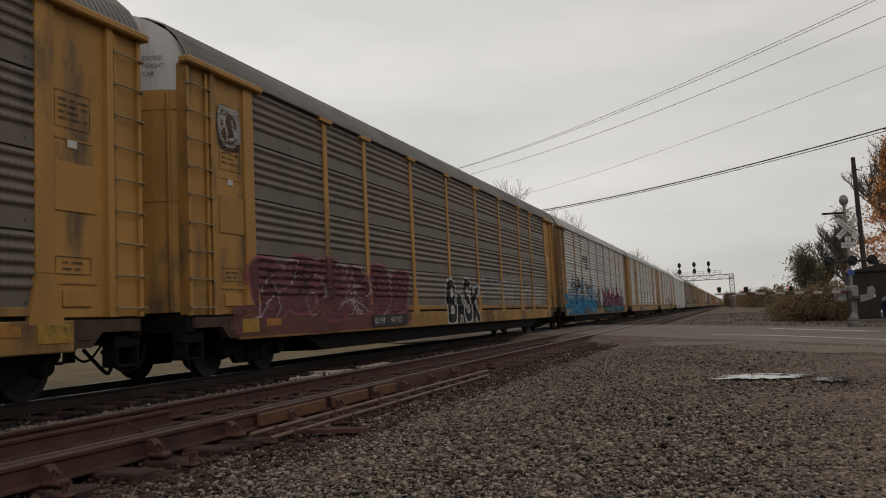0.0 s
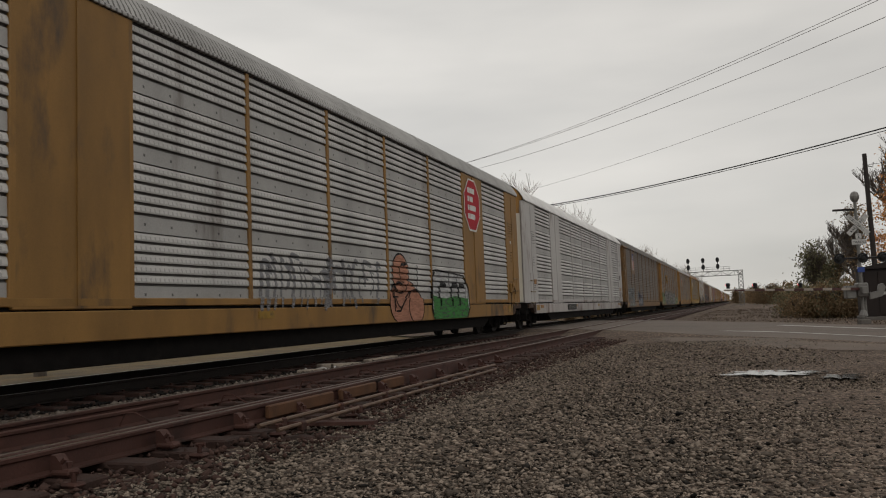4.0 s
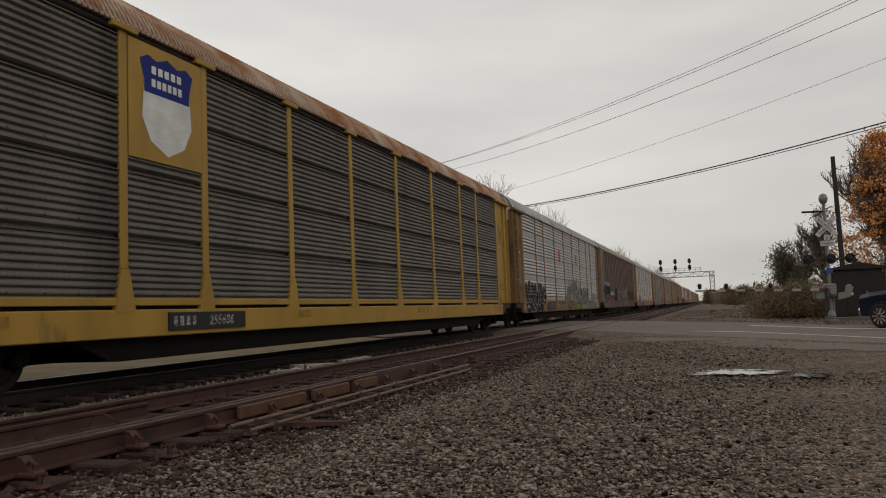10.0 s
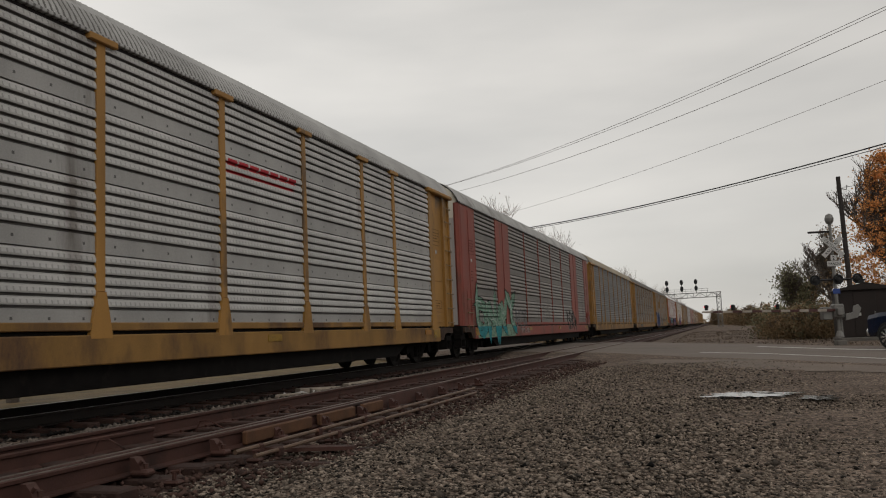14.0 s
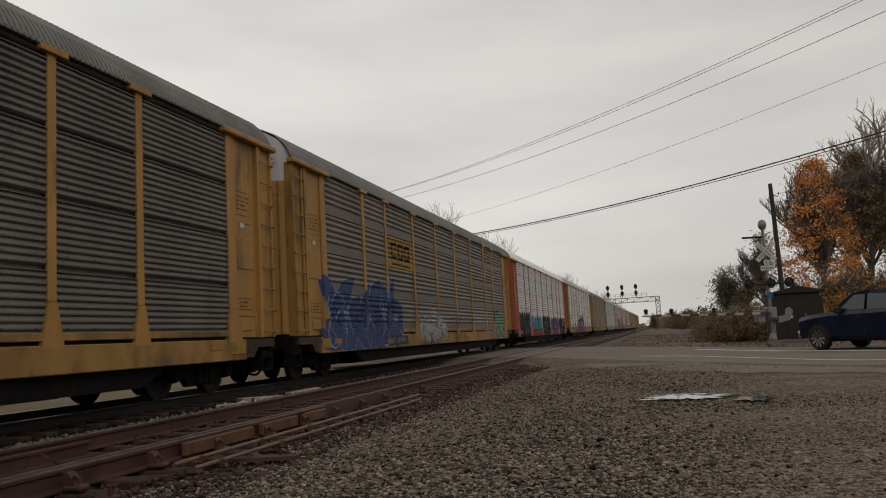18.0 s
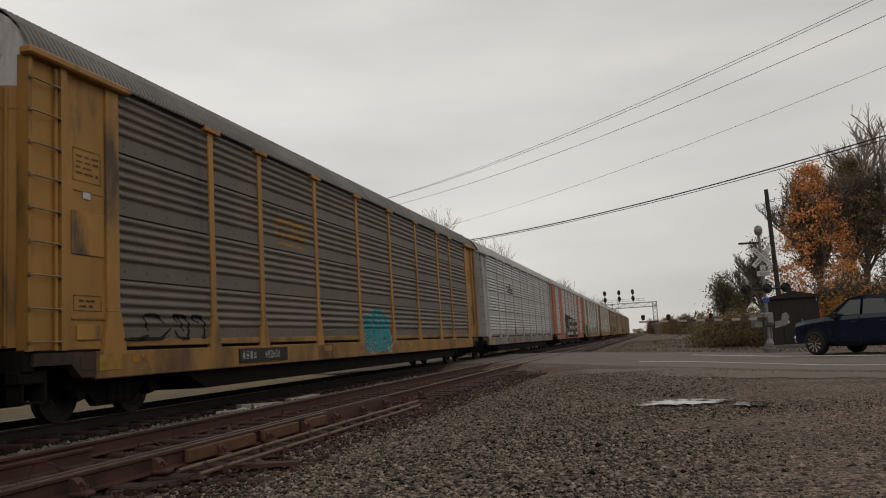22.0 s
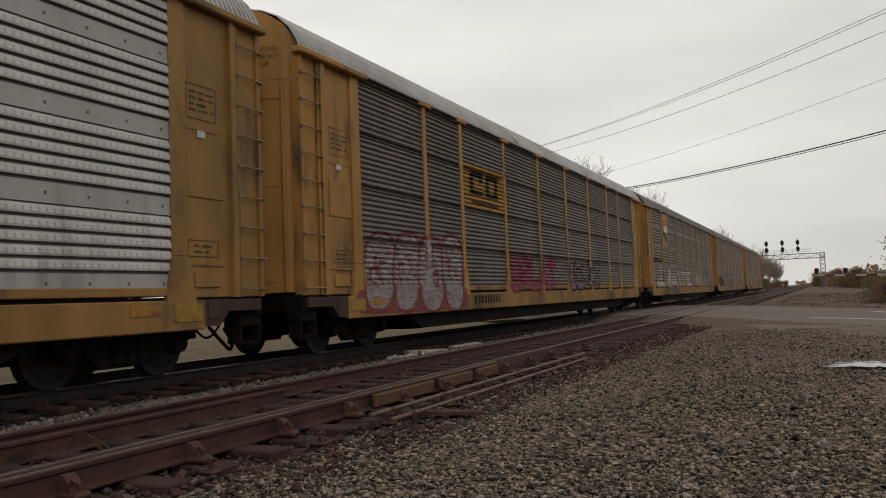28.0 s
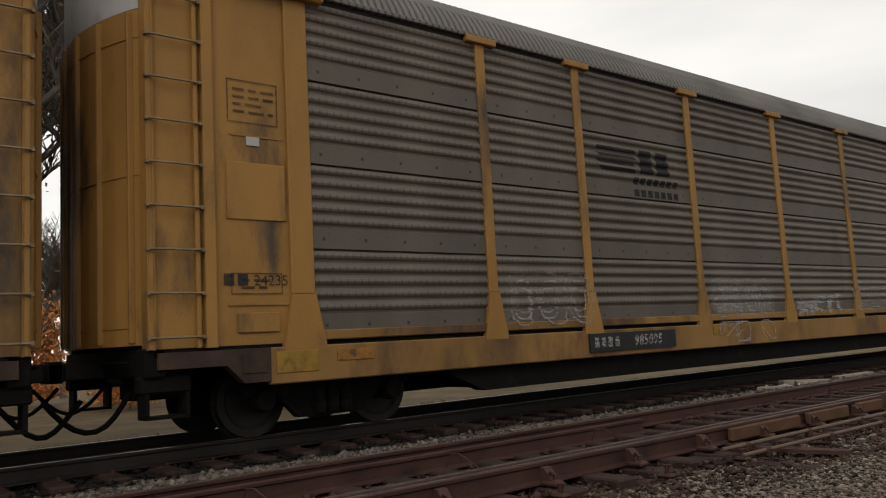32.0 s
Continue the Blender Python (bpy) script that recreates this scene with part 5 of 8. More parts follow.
def outlines(car, y0, y1, z0, z1, count, seed):
    """Bubble letters drawn as thin chalky lines alone."""
    rnd = random.Random(seed)
    cell = (y1 - y0) / count
    for i in range(count):
        sh = Shape()
        for k in range(3):
            pts = bubble(y0 + cell * (i + 0.5) + rnd.uniform(-0.05, 0.05), cell * rnd.uniform(0.8, 1.25) * (1 - 0.25 * k), z0 + 0.12 * k * (z1 - z0), z1 - 0.15 * k * (z1 - z0), rnd)
            one = ribbon(pts + pts[:1], 0.012, DECAL_X + 0.002 + 0.0002 * k + 0.0008 * i)
            sh.add(one.v, one.f)
        part("spray_line", sh, INK["chalk"], car)


def scrawl(car, text, y, z, size, length, ink, seed):
    """Thin handwriting with a spray can."""
    rnd, sh = random.Random(seed), Shape()
    cell = length / len(text)
    for i, ch in enumerate(text):
        for j, stroke in enumerate(LETTERS[ch].split("|")):
            pts = [(y + cell * (i + 0.72 * int(p[0]) / 4 + rnd.uniform(-0.04, 0.04)), z + size * int(p[1]) / 6 + rnd.uniform(-0.02, 0.02)) for p in stroke.split()]
            one = ribbon(softened(pts, 1), 0.018, DECAL_X + 0.001 + 0.0001 * j, "round")
            sh.add(one.v, one.f)
    part("handwriting", sh, INK[ink], car)


def faded(car, y0, y1, z0, z1, seed, ink, depth=1):
    """A worn tag: short upright and curling spray marks side by side."""
    rnd, y, sh = random.Random(seed), y0, Shape()
    k = 0
    while y < y1:
        h = (z1 - z0) * rnd.uniform(0.45, 1.0)
        b = z0 + rnd.uniform(0, 1) * (z1 - z0 - h)
        bend = rnd.uniform(-0.25, 0.25)
        line = softened([(y, b), (y + bend, b + 0.5 * h), (y + rnd.uniform(-0.1, 0.1), b + h), (y + rnd.uniform(0.1, 0.4), b + h * rnd.uniform(0.7, 1.0))])
        one = ribbon(line, rnd.uniform(0.025, 0.07), DECAL_X + 0.004 * depth + 0.0002 * (k % 5), "round")
        sh.add(one.v, one.f)
        y += rnd.uniform(0.12, 0.34)
        k += 1
    part("worn_tag", sh, INK[ink], car)


def bars(car, y, z, widths, height, ink, depth=2, gap=0.06, name="lettering_bar", x=None):
    """Unreadable or withheld writing as plain bars."""
    sh, yy = Shape(), y
    xx = (DECAL_X if x is None else x) + 0.004 * depth
    for w in widths:
        sh.add([(xx, yy, z), (xx, yy + w, z), (xx, yy + w, z + height), (xx, yy, z + height)], [(0, 1, 2, 3)])
        yy += w + gap
    return part(name, sh.mesh(name), INK[ink], car)


def number_plate(car, y, digits):
    """The dark patch on the side sill: the owner's mark as bars, the car's figures in white."""
    part("number_patch", shared("number_patch", lambda: Shape().box(1.555, 1.59, 0, 2.15, 0.7, 0.98)), BLACKPLATE, car, "black patch with white figures", pose(0.0, y, 0))
    bars(car, y + 0.1, 0.77, [0.1, 0.1, 0.1, 0.1], 0.15, "chalk", 0, 0.06, "mark_bar", 1.594)
    lettering(car, digits, y + 1.05, 0.77, 0.22, "chalk", 0, 0.006, 0.1, 1.1, "lettering", 1.594)


def shield(car, y0, y1, z0, z1, white_only=False):
    w, h = y1 - y0, z1 - z0
    def p(u, v):
        return (y0 + u * w, z0 + v * h)
    out = [(0.0, 0.92), (0.14, 0.98), (0.3, 0.94), (0.5, 1.0), (0.7, 0.94), (0.86, 0.98), (1.0, 0.92), (0.93, 0.72), (0.97, 0.35), (0.82, 0.12), (0.5, 0.0), (0.18, 0.12), (0.03, 0.35), (0.07, 0.72)]
    decal(car, "shield_emblem", [p(*q) for q in out], "signwhite", 1, "painted shield emblem")
    decal(car, "shield_top", [p(*q) for q in out[:8]] + [p(0.93, 0.6), p(0.07, 0.6), p(0.07, 0.72)], "signblue", 2)
    if not white_only:
        for i in range(5):
            u = 0.14 + i * 0.165
            decal(car, "shield_stripe", [p(u, 0.12 if 0 < i < 4 else 0.2), p(u + 0.085, 0.1 if 0 < i < 4 else 0.18), p(u + 0.085, 0.57), p(u, 0.57)], "signred", 3)
    for v, n in ((0.8, 5), (0.67, 6)):
        bars(car, y0 + 0.2 * w, z0 + v * h, [0.6 * w / n * 0.7] * n, 0.08 * h, "signwhite", 4, 0.6 * w / n * 0.3, "emblem_bar")


def autorack(index, spec):
    """A covered car carrier: flat car, trucks, posts, side panels, end bays, doors and roof."""
    frame_paint, panel_paint, roof_paint = spec["frame"], spec["panel"], spec["roof"]
    style, kind = spec.get("style", "A"), spec.get("kind", "ribbed")
    if kind == "ribbed" and panel_paint in (P_DARK, P_BROWN, P_DULL, P_SLATE):
        kind = "wavy"
    corner_paint, post_paint = spec.get("corner", frame_paint), spec.get("post", frame_paint)
    sill_paint = spec.get("sill", SILL_YELLOW if frame_paint is YELLOW else frame_paint)
    door_paint, cap_paint = spec.get("door", corner_paint), spec.get("cap", WHITE)
    car = new("autorack_car")
    tagged(car, spec["label"], "railcar", "freight train cars")
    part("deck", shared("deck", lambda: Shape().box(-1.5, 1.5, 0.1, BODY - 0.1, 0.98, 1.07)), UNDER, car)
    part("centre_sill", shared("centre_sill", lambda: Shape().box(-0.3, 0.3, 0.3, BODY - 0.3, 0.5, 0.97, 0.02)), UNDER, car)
    part("brake_gear", shared("brake_gear", brake_gear_shape), UNDER, car, "dark brake cylinder, pipes and rods with added filler boxes")
    part("side_sill", shared("side_sill", lambda: Shape().box(1.46, 1.56, 1.35, BODY - 1.35, SILL_LOW, SILL_TOP, 0.015)), sill_paint, car)
    part("rub_rail", shared("rub_rail", lambda: Shape().box(1.4, 1.557, 1.9, BODY - 1.9, SILL_TOP + 0.055, SILL_TOP + 0.17, 0.012)), sill_paint, car)
    part("side_sill", shared("far_sill", lambda: Shape().box(-1.56, -1.46, 0.35, BODY - 0.35, SILL_LOW, SILL_TOP, 0.015)), sill_paint, car)
    part("far_wall", shared("far_wall", far_side_shape), panel_paint, car)
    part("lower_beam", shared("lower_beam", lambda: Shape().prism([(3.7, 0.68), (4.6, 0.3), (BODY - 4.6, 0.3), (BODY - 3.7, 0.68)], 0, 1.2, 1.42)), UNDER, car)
    # the chord's dark colour stands in for the shaded gap under the eave
    part("top_chord", shared("top_chord", lambda: Shape().box(1.4, 1.52, 0.1, BODY - 0.1, 5.16, 5.28).box(-1.52, -1.4, 0.1, BODY - 0.1, 5.16, 5.28)), STEEL_DARK, car)
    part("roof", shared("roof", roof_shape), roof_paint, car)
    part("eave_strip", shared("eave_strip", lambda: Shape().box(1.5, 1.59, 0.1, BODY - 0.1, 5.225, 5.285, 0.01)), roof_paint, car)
    plates = spec.get("plates", ())
    if kind == "flat":
        n = 22
        w = (26.5 - 1.8) / n
        me = panel_mesh("flat", w - 0.01)
        stub = shared("stub_post", lambda: Shape().box(1.5, 1.6, -0.05, 0.05, 1.15, 5.2, 0.012).box(1.5, 1.63, -0.1, 0.1, 0.6, 1.2, 0.02))
        for i in range(n):
            part("side_panel", me, panel_paint, car, "", pose(0, 1.8 + i * w + 0.005, 0))
        for i in range(n + 1):
            part("side_post", stub, post_paint, car, "", pose(0, 1.8 + i * w, 0))
            if i < n:
                part("reflector", shared("reflector", lambda: Shape().box(1.56, 1.575, 0, 0.42, 0.0, 0.12)), REFLECT, car, "", pose(0, 1.8 + i * w + 0.33, 0.82))
    else:
        for i, (a, b) in enumerate(zip(POSTS, POSTS[1:])):
            if style == "B" and i in (1, 7):
                part("solid_bay", shared("solid_bay", lambda: Shape().box(1.47, 1.555, 0, 2.0, 1.05, 5.22, 0.012).box(1.5, 1.575, 0.98, 1.02, 1.1, 5.2)), post_paint, car, "plain painted steel bay", pose(0, a, 0))
            else:
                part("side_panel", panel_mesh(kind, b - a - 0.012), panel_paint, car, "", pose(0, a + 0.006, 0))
            if i in plates:
                zp = spec.get("plate_z", (3.3, 5.12))
                part("sign_plate", shared(("sign_plate", round(b - a, 2), zp), lambda: Shape().box(1.535, 1.562, 0.1, b - a - 0.1, zp[0], zp[1], 0.006)), spec.get("plate_paint", frame_paint), car, "", pose(0, a, 0))
        thin = style == "B" or spec.get("thin", False)
        me = shared(("side_post", thin), lambda: post_shape(thin))
        wide = shared(("side_post_wide", thin), lambda: post_shape(thin, 0.3))
        for i, y in enumerate(POSTS):
            part("side_post", wide if i in (0, 9) and not thin else me, post_paint, car, "", pose(0, y, 0))
    for end in (0, 1):
        def both(name, key, build, material, label=""):
            def mirrored():
                s = build()
                s.v = [(x, BODY - y, z) for x, y, z in s.v]
                return s
            me = shared((key, end), mirrored if end else build)
            return part(name, me, material, car, label)
        both("end_bay", ("corner", style), lambda: corner_shape(style), corner_paint)
        if style == "A":
            both("bay_header", "bay_header", lambda: Shape().box(1.45, 1.66, -0.06, 2.15, 5.13, 5.25, 0.025), corner_paint)
            both("bay_plate", "bay_plate", lambda: Shape().box(1.5, 1.53, 1.0, 1.5, 1.2, 1.42, 0.01), corner_paint)
            both("bay_plate", "bay_plate_2", lambda: Shape().box(1.5, 1.52, 0.9, 1.62, 2.45, 3.1, 0.008), corner_paint)
            both("bay_seam", "bay_seam", lambda: Shape().box(1.5, 1.512, 0.95, 1.6, 3.4, 3.42), corner_paint)
            both("bay_seam", "bay_seam_2", lambda: Shape().box(1.5, 1.52, 0.9, 1.66, 1.5, 1.53), corner_paint)
        for sign in (-1, 1):
            both("end_door", ("door", sign), lambda: door_shape(sign, True), door_paint)
            both("door_cap", ("cap", sign), lambda: door_shape(sign, False), cap_paint, "pale plate above the end door")
        both("end_sill", "end_sill", lambda: Shape().prism([(0.12, 0.86), (0.12, 1.03), (1.36, 1.03), (1.36, 0.66), (1.05, 0.66), (0.85, 0.86)], 0, 1.4, 1.555).box(1.556, 1.566, 1.02, 1.3, 0.76, 0.98, 0.006), RUSTY, "dark rust-stained end of the side sill")
        both("end_label", "end_label", lambda: Shape().box(1.56, 1.572, 1.42, 1.95, 0.74, 0.98, 0.004), REFLECT, "worn yellow label plate")
        both("end_frame", "end_frame", end_frame_shape, UNDER)
        both("coupler", "coupler", coupler_shape, STEEL_DARK, "dark cast knuckle coupler")
        for which in (0, 1):
            both("brake_hose", ("hose", which), lambda: hose_shape(which), UNDER, "black rubber brake hose")
        add_truck(car, BODY - 2.35 if end else 2.35)
        if style == "B":
            ladder(car, BODY - 1.15 if end else 0.6, 0.95, 2.3, corner_paint)
            if end:
                brake = part("hand_brake", shared("hand_brake", lambda: Shape().box(1.54, 1.64, BODY - 1.72, BODY - 1.44, 1.45, 1.8, 0.03).lathe([(0.02, 1.64), (0.11, 1.64), (0.13, 1.67), (0.03, 1.69)], (0, BODY - 1.5, 1.72), 0, 12)), corner_paint, car, "hand brake housing with its ratchet")
                part("brake_lever", shared("brake_lever", lambda: Shape().path([Vector((1.66, BODY - 1.5, 1.75)), Vector((1.67, BODY - 1.36, 1.62)), Vector((1.66, BODY - 1.25, 1.42))], 0.018).path([Vector((1.6, BODY - 1.58, 1.48)), Vector((1.59, BODY - 1.6, 1.1)), Vector((1.57, BODY - 1.55, 0.75))], 0.014)), RUSTY, brake, "worn lever and chain")
        else:
            ladder(car, BODY - 0.58 if end else 0.03, 1.06, 5.1, corner_paint)
        cy = BODY - 1.7 if end else 0.85
        if style != "C":
            at = 1.5125 if style == "A" else 1.566
            for z0, z1 in ((3.55, 4.05), (1.62, 1.86)):
                ring_line = [(cy + 0.08, z0), (cy + 0.7, z0), (cy + 0.7, z1), (cy + 0.08, z1)]
                inner = [(cy + 0.096, z0 + 0.016), (cy + 0.684, z0 + 0.016), (cy + 0.684, z1 - 0.016), (cy + 0.096, z1 - 0.016)]
                part("placard_frame", Shape().add([(at, p, q) for p, q in ring_line + inner], [(k, (k + 1) % 4, 4 + (k + 1) % 4, 4 + k) for k in range(4)]), INK["soot"], car, "stencilled frame round small print")
            print_lines = Shape()
            for rows, start, top, step in ((([0.14, 0.1, 0.16], [0.14, 0.13, 0.13], [0.1, 0.2], [0.14, 0.19, 0.07]), 0.15, 3.92, 0.085), (([0.1, 0.2], [0.16, 0.1]), 0.2, 1.76, 0.08), (([0.06, 0.12], [0.14], [0.06, 0.1], [0.16]), 0.3, 2.95, 0.11)):
                for j, widths in enumerate(rows):
                    y = cy + start
                    for w in widths:
                        print_lines.add([(at, y, top - j * step), (at, y + w, top - j * step), (at, y + w, top - j * step + 0.032), (at, y, top - j * step + 0.032)], [(0, 1, 2, 3)])
                        y += w + 0.05
            tagged(part("small_print", print_lines, INK["soot"], car), "", "", "", "stuff")
            part("inspection_label", shared(("inspection_label", style), lambda: Shape().box(at - 0.003, at + 0.004, 0, 0.16, 3.3, 3.4)), WHITE, car, "small pale paper label", pose(0, cy + 0.3, 0))
    for yy, key in ((2.2, SAFETY), (9.9, REFLECT), (17.0, REFLECT), (25.6, SAFETY)):
        part("reflector", shared("reflector2", lambda: Shape().box(1.56, 1.572, 0, 0.5, 0.0, 0.13)), key, car, "", pose(0, yy, 0.84))
    for row, word in enumerate(("EXCESS", "HEIGHT", "CAR")):
        lettering(car, word, 0, 0, 0.1, "ink", name="lettering").matrix_basis = pose(0.86, -0.192, 5.22 - 0.13 * row, 0, 0, -69)
    car.matrix_basis = pose(FAR_TRACK, FIRST + PITCH * index, 0)
    CARS.append((index, car))
    if "art" in spec:
        spec["art"](car)
        if kind != "flat":
            drape(car, kind, style, style == "B" or spec.get("thin", False), plates)
    return car


CARS, WHEELS = [], []


def rail_sign(car, y0, y1, z0, z1, plate, ink, n=3):
    """A railway's sign: a painted plate with block shapes in place of its initials."""
    if plate:
        decal(car, "sign_patch", [(y0, z0), (y1, z0), (y1, z1), (y0, z1)], plate, 0, "painted sign patch")
    w, h = (y1 - y0) / (n + 0.6), z1 - z0
    for i in range(n):
        a = y0 + w * (0.35 + i)
        for u0, u1, v0, v1 in ((0, 0.8, 0.72, 0.84), (0, 0.8, 0.3, 0.42), (0, 0.22, 0.3, 0.84), (0.58, 0.8, 0.3 if i else 0.6, 0.84)):
            decal(car, "sign_bar", [(a + u0 * w, z0 + v0 * h), (a + u1 * w, z0 + v0 * h), (a + u1 * w, z0 + v1 * h), (a + u0 * w, z0 + v1 * h)], ink, 1)
    decal(car, "sign_bar", [(y0 + 0.4 * w, z0 + 0.1 * h), (y1 - 0.4 * w, z0 + 0.1 * h), (y1 - 0.4 * w, z0 + 0.17 * h), (y0 + 0.4 * w, z0 + 0.17 * h)], ink, 1)


def horse_sign(car, y, z, ink="ink", size=1.0):
    """Speed lines before two block shapes, with two rows of bars beneath."""
    for i in range(4):
        decal(car, "sign_bar", [(y + 0.05 * i, z + 0.52 - 0.11 * i), (y + 1.0 * size, z + 0.52 - 0.11 * i), (y + 0.95 * size, z + 0.58 - 0.11 * i), (y, z + 0.58 - 0.11 * i)], ink, 1)
    for a in (1.1, 1.55):
        decal(car, "sign_bar", [(y + a * size, z + 0.2), (y + (a + 0.36) * size, z + 0.2), (y + (a + 0.3) * size, z + 0.6), (y + (a - 0.02) * size, z + 0.6)], ink, 1)
    bars(car, y + 0.9 * size, z, [0.13] * 7, 0.12, ink, 1, 0.05, "sign_bar")
    bars(car, y + 0.9 * size, z - 0.2, [0.13] * 7, 0.12, ink, 1, 0.05, "sign_bar")


def ring(car, y, z, r, ink, width=0.07, depth=1):
    s = Shape()
    n = 28
    x = DECAL_X + 0.004 * depth
    vs = []
    for i in range(n):
        a = 2 * math.pi * i / n
        vs += [(x, y + r * math.cos(a), z + r * math.sin(a)), (x, y + (r - width) * math.cos(a), z + (r - width) * math.sin(a))]
    s.add(vs, [(2 * i, 2 * i + 1, (2 * i + 3) % (2 * n), (2 * i + 2) % (2 * n)) for i in range(n)])
    return part("painted_ring", s.mesh("painted_ring"), INK[ink], car)


def disc(y, z, r, n=24, squash=1.0):
    return [(y + r * math.cos(2 * math.pi * i / n), z + squash * r * math.sin(2 * math.pi * i / n)) for i in range(n)]


def art0(car):
    decal(car, "sprayed_cloud", blob(0.9, 9.4, 0.64, 1.25, 3, 30, 0.06), "wine", 0)
    throw(car, 1.7, 9.3, 0.95, 2.2, 6, "wine", "pink", 4, lines="black", edge_width=0.05)
    strokes(car, 1.8, 9.2, 1.0, 2.1, 7, "chalk", 16, 0.022, 5)
    letters(car, "BASK", 12.3, 15.5, 0.66, 1.85, "black", "white", 11, fat=0.15, rim=0.075)
    faded(car, 16.2, 21.0, 1.2, 2.3, 8, "chalk")
    faded(car, 20.6, 23.2, 1.2, 2.0, 9, "chalk")
    decal(car, "sprayed_cloud", blob(23.7, 25.3, 1.2, 2.1, 5, 12, 0.12), "chalk", 0)
    decal(car, "sprayed_cloud", blob(0.86, 1.62, 3.85, 4.75, 14, 14, 0.05), "soot", 0)
    ring(car, 1.25, 4.3, 0.34, "chalk", 0.07, 3)
    strokes(car, 0.95, 1.55, 4.0, 4.65, 5, "chalk", 6, 0.04, 3)
    number_plate(car, 6.8, "987047")


def art1(car):
    decal(car, "sprayed_cloud", blob(0.95, 11.8, 0.63, 1.8, 21, 40, 0.05), "blue", 0)
    letters(car, "123456", 2.0, 11.4, 0.75, 2.35, "steelblue", "black", 22, low="blue", cut=1.5, fat=0.14, rim=0.07, jag=True, shine="white", lean=0.12)
    strokes(car, 2.4, 9.4, 1.9, 2.6, 25, "black", 16, 0.05, 6)
    faded(car, 0.85, 1.6, 1.75, 2.2, 26, "chalk")
    horse_sign(car, 7.1, 3.5)
    number_plate(car, 6.9, "942811")
    letters(car, "AUTO", 11.7, 13.3, 1.55, 2.1, "mint", "black", 33, fat=0.09, rim=0.05, depth=2)
    letters(car, "PILOTS", 11.5, 13.4, 0.95, 1.45, "mint", "black", 35, fat=0.09, rim=0.05, depth=2)
    decal(car, "sprayed_cloud", blob(14.0, 25.3, 0.63, 1.9, 27, 44, 0.12), "soot", 0)
    letters(car, "351624", 14.4, 24.6, 0.75, 2.15, "magenta", "black", 28, fat=0.15, rim=0.06, jag=True, shine="teal", low="teal", cut=1.1)
    strokes(car, 14.2, 25.2, 0.65, 2.3, 30, "black", 18, 0.045, 6)
    strokes(car, 14.2, 25.2, 0.65, 2.2, 31, "teal", 16, 0.035, 7)


def art2(car):
    rail_sign(car, 5.0, 6.55, 3.5, 4.25, None, "ink")
    number_plate(car, 7.9, "692022")


def art3(car):
    y, z = 22.42, 4.25
    for r, ink, d in ((0.92, "signwhite", 0), (0.86, "signred", 1)):
        decal(car, "octagon_sign", [(y + r * 0.95 * math.cos(math.radians(22.5 + 45 * i)), z + r * math.sin(math.radians(22.5 + 45 * i))) for i in range(8)], ink, d, "red octagonal sign with a white rim")
    for i, w in enumerate((0.5, 0.32, 0.6, 0.5)):
        bars(car, y - 0.45, z + 0.38 - 0.28 * i, [0.16, w], 0.17, "signwhite", 2, 0.05, "sign_bar")
    rounded = [(18.75, 0.62), (21.45, 0.62), (21.75, 0.95), (21.6, 1.55), (21.3, 1.9), (18.95, 2.0), (18.68, 1.8), (18.55, 0.95)]
    decal(car, "sprayed_cloud", grown(rounded, 0.11), "black", 0)
    decal(car, "sprayed_letter", rounded, "white", 1)
    decal(car, "sprayed_letter", [(18.6, 0.7), (18.75, 0.62), (21.45, 0.62), (21.7, 0.9), (21.62, 1.22), (20.6, 1.3), (19.6, 1.22), (18.6, 1.32)], "green", 2)
    for a in (19.2, 20.2, 20.85):
        part("sprayed_line", ribbon([(a, 1.05), (a - 0.02, 1.5), (a + 0.12, 1.62), (a + 0.5, 1.62)], 0.07, DECAL_X + 0.016), INK["black"], car)
    for a in (20.0, 20.75):
        part("sprayed_line", ribbon([(a, 1.95), (a - 0.05, 1.75), (a, 1.6)], 0.03, DECAL_X + 0.0165), INK["black"], car)
    for pts, d in ((disc(16.6, 1.1, 0.95, 26, 0.62), 0), (disc(17.35, 1.0, 0.5, 20, 0.85), 1), (disc(16.4, 1.85, 0.5, 22, 0.95), 2)):
        decal(car, "sprayed_cloud", grown(pts, 0.05), "black", 2 * d)
        decal(car, "sprayed_figure", pts, "skin", 2 * d + 1)
    strokes(car, 15.9, 17.5, 0.9, 2.1, 36, "black", 6, 0.03, 7)
    faded(car, 10.0, 15.2, 1.0, 2.1, 37, "grey")


def art4(car):
    number_plate(car, 7.9, "694166")
    bars(car, 26.7, 2.6, [0.22, 0.12], 0.3, "ink", 0, 0.08, "mark_bar", 1.57)
    part("warning_label", Shape().box(1.555, 1.568, 1.2, 1.62, 1.85, 2.05), SAFETY, car, "orange warning label")
    part("warning_label", Shape().box(1.555, 1.568, 26.65, 27.1, 1.85, 2.05), SAFETY, car, "orange warning label")


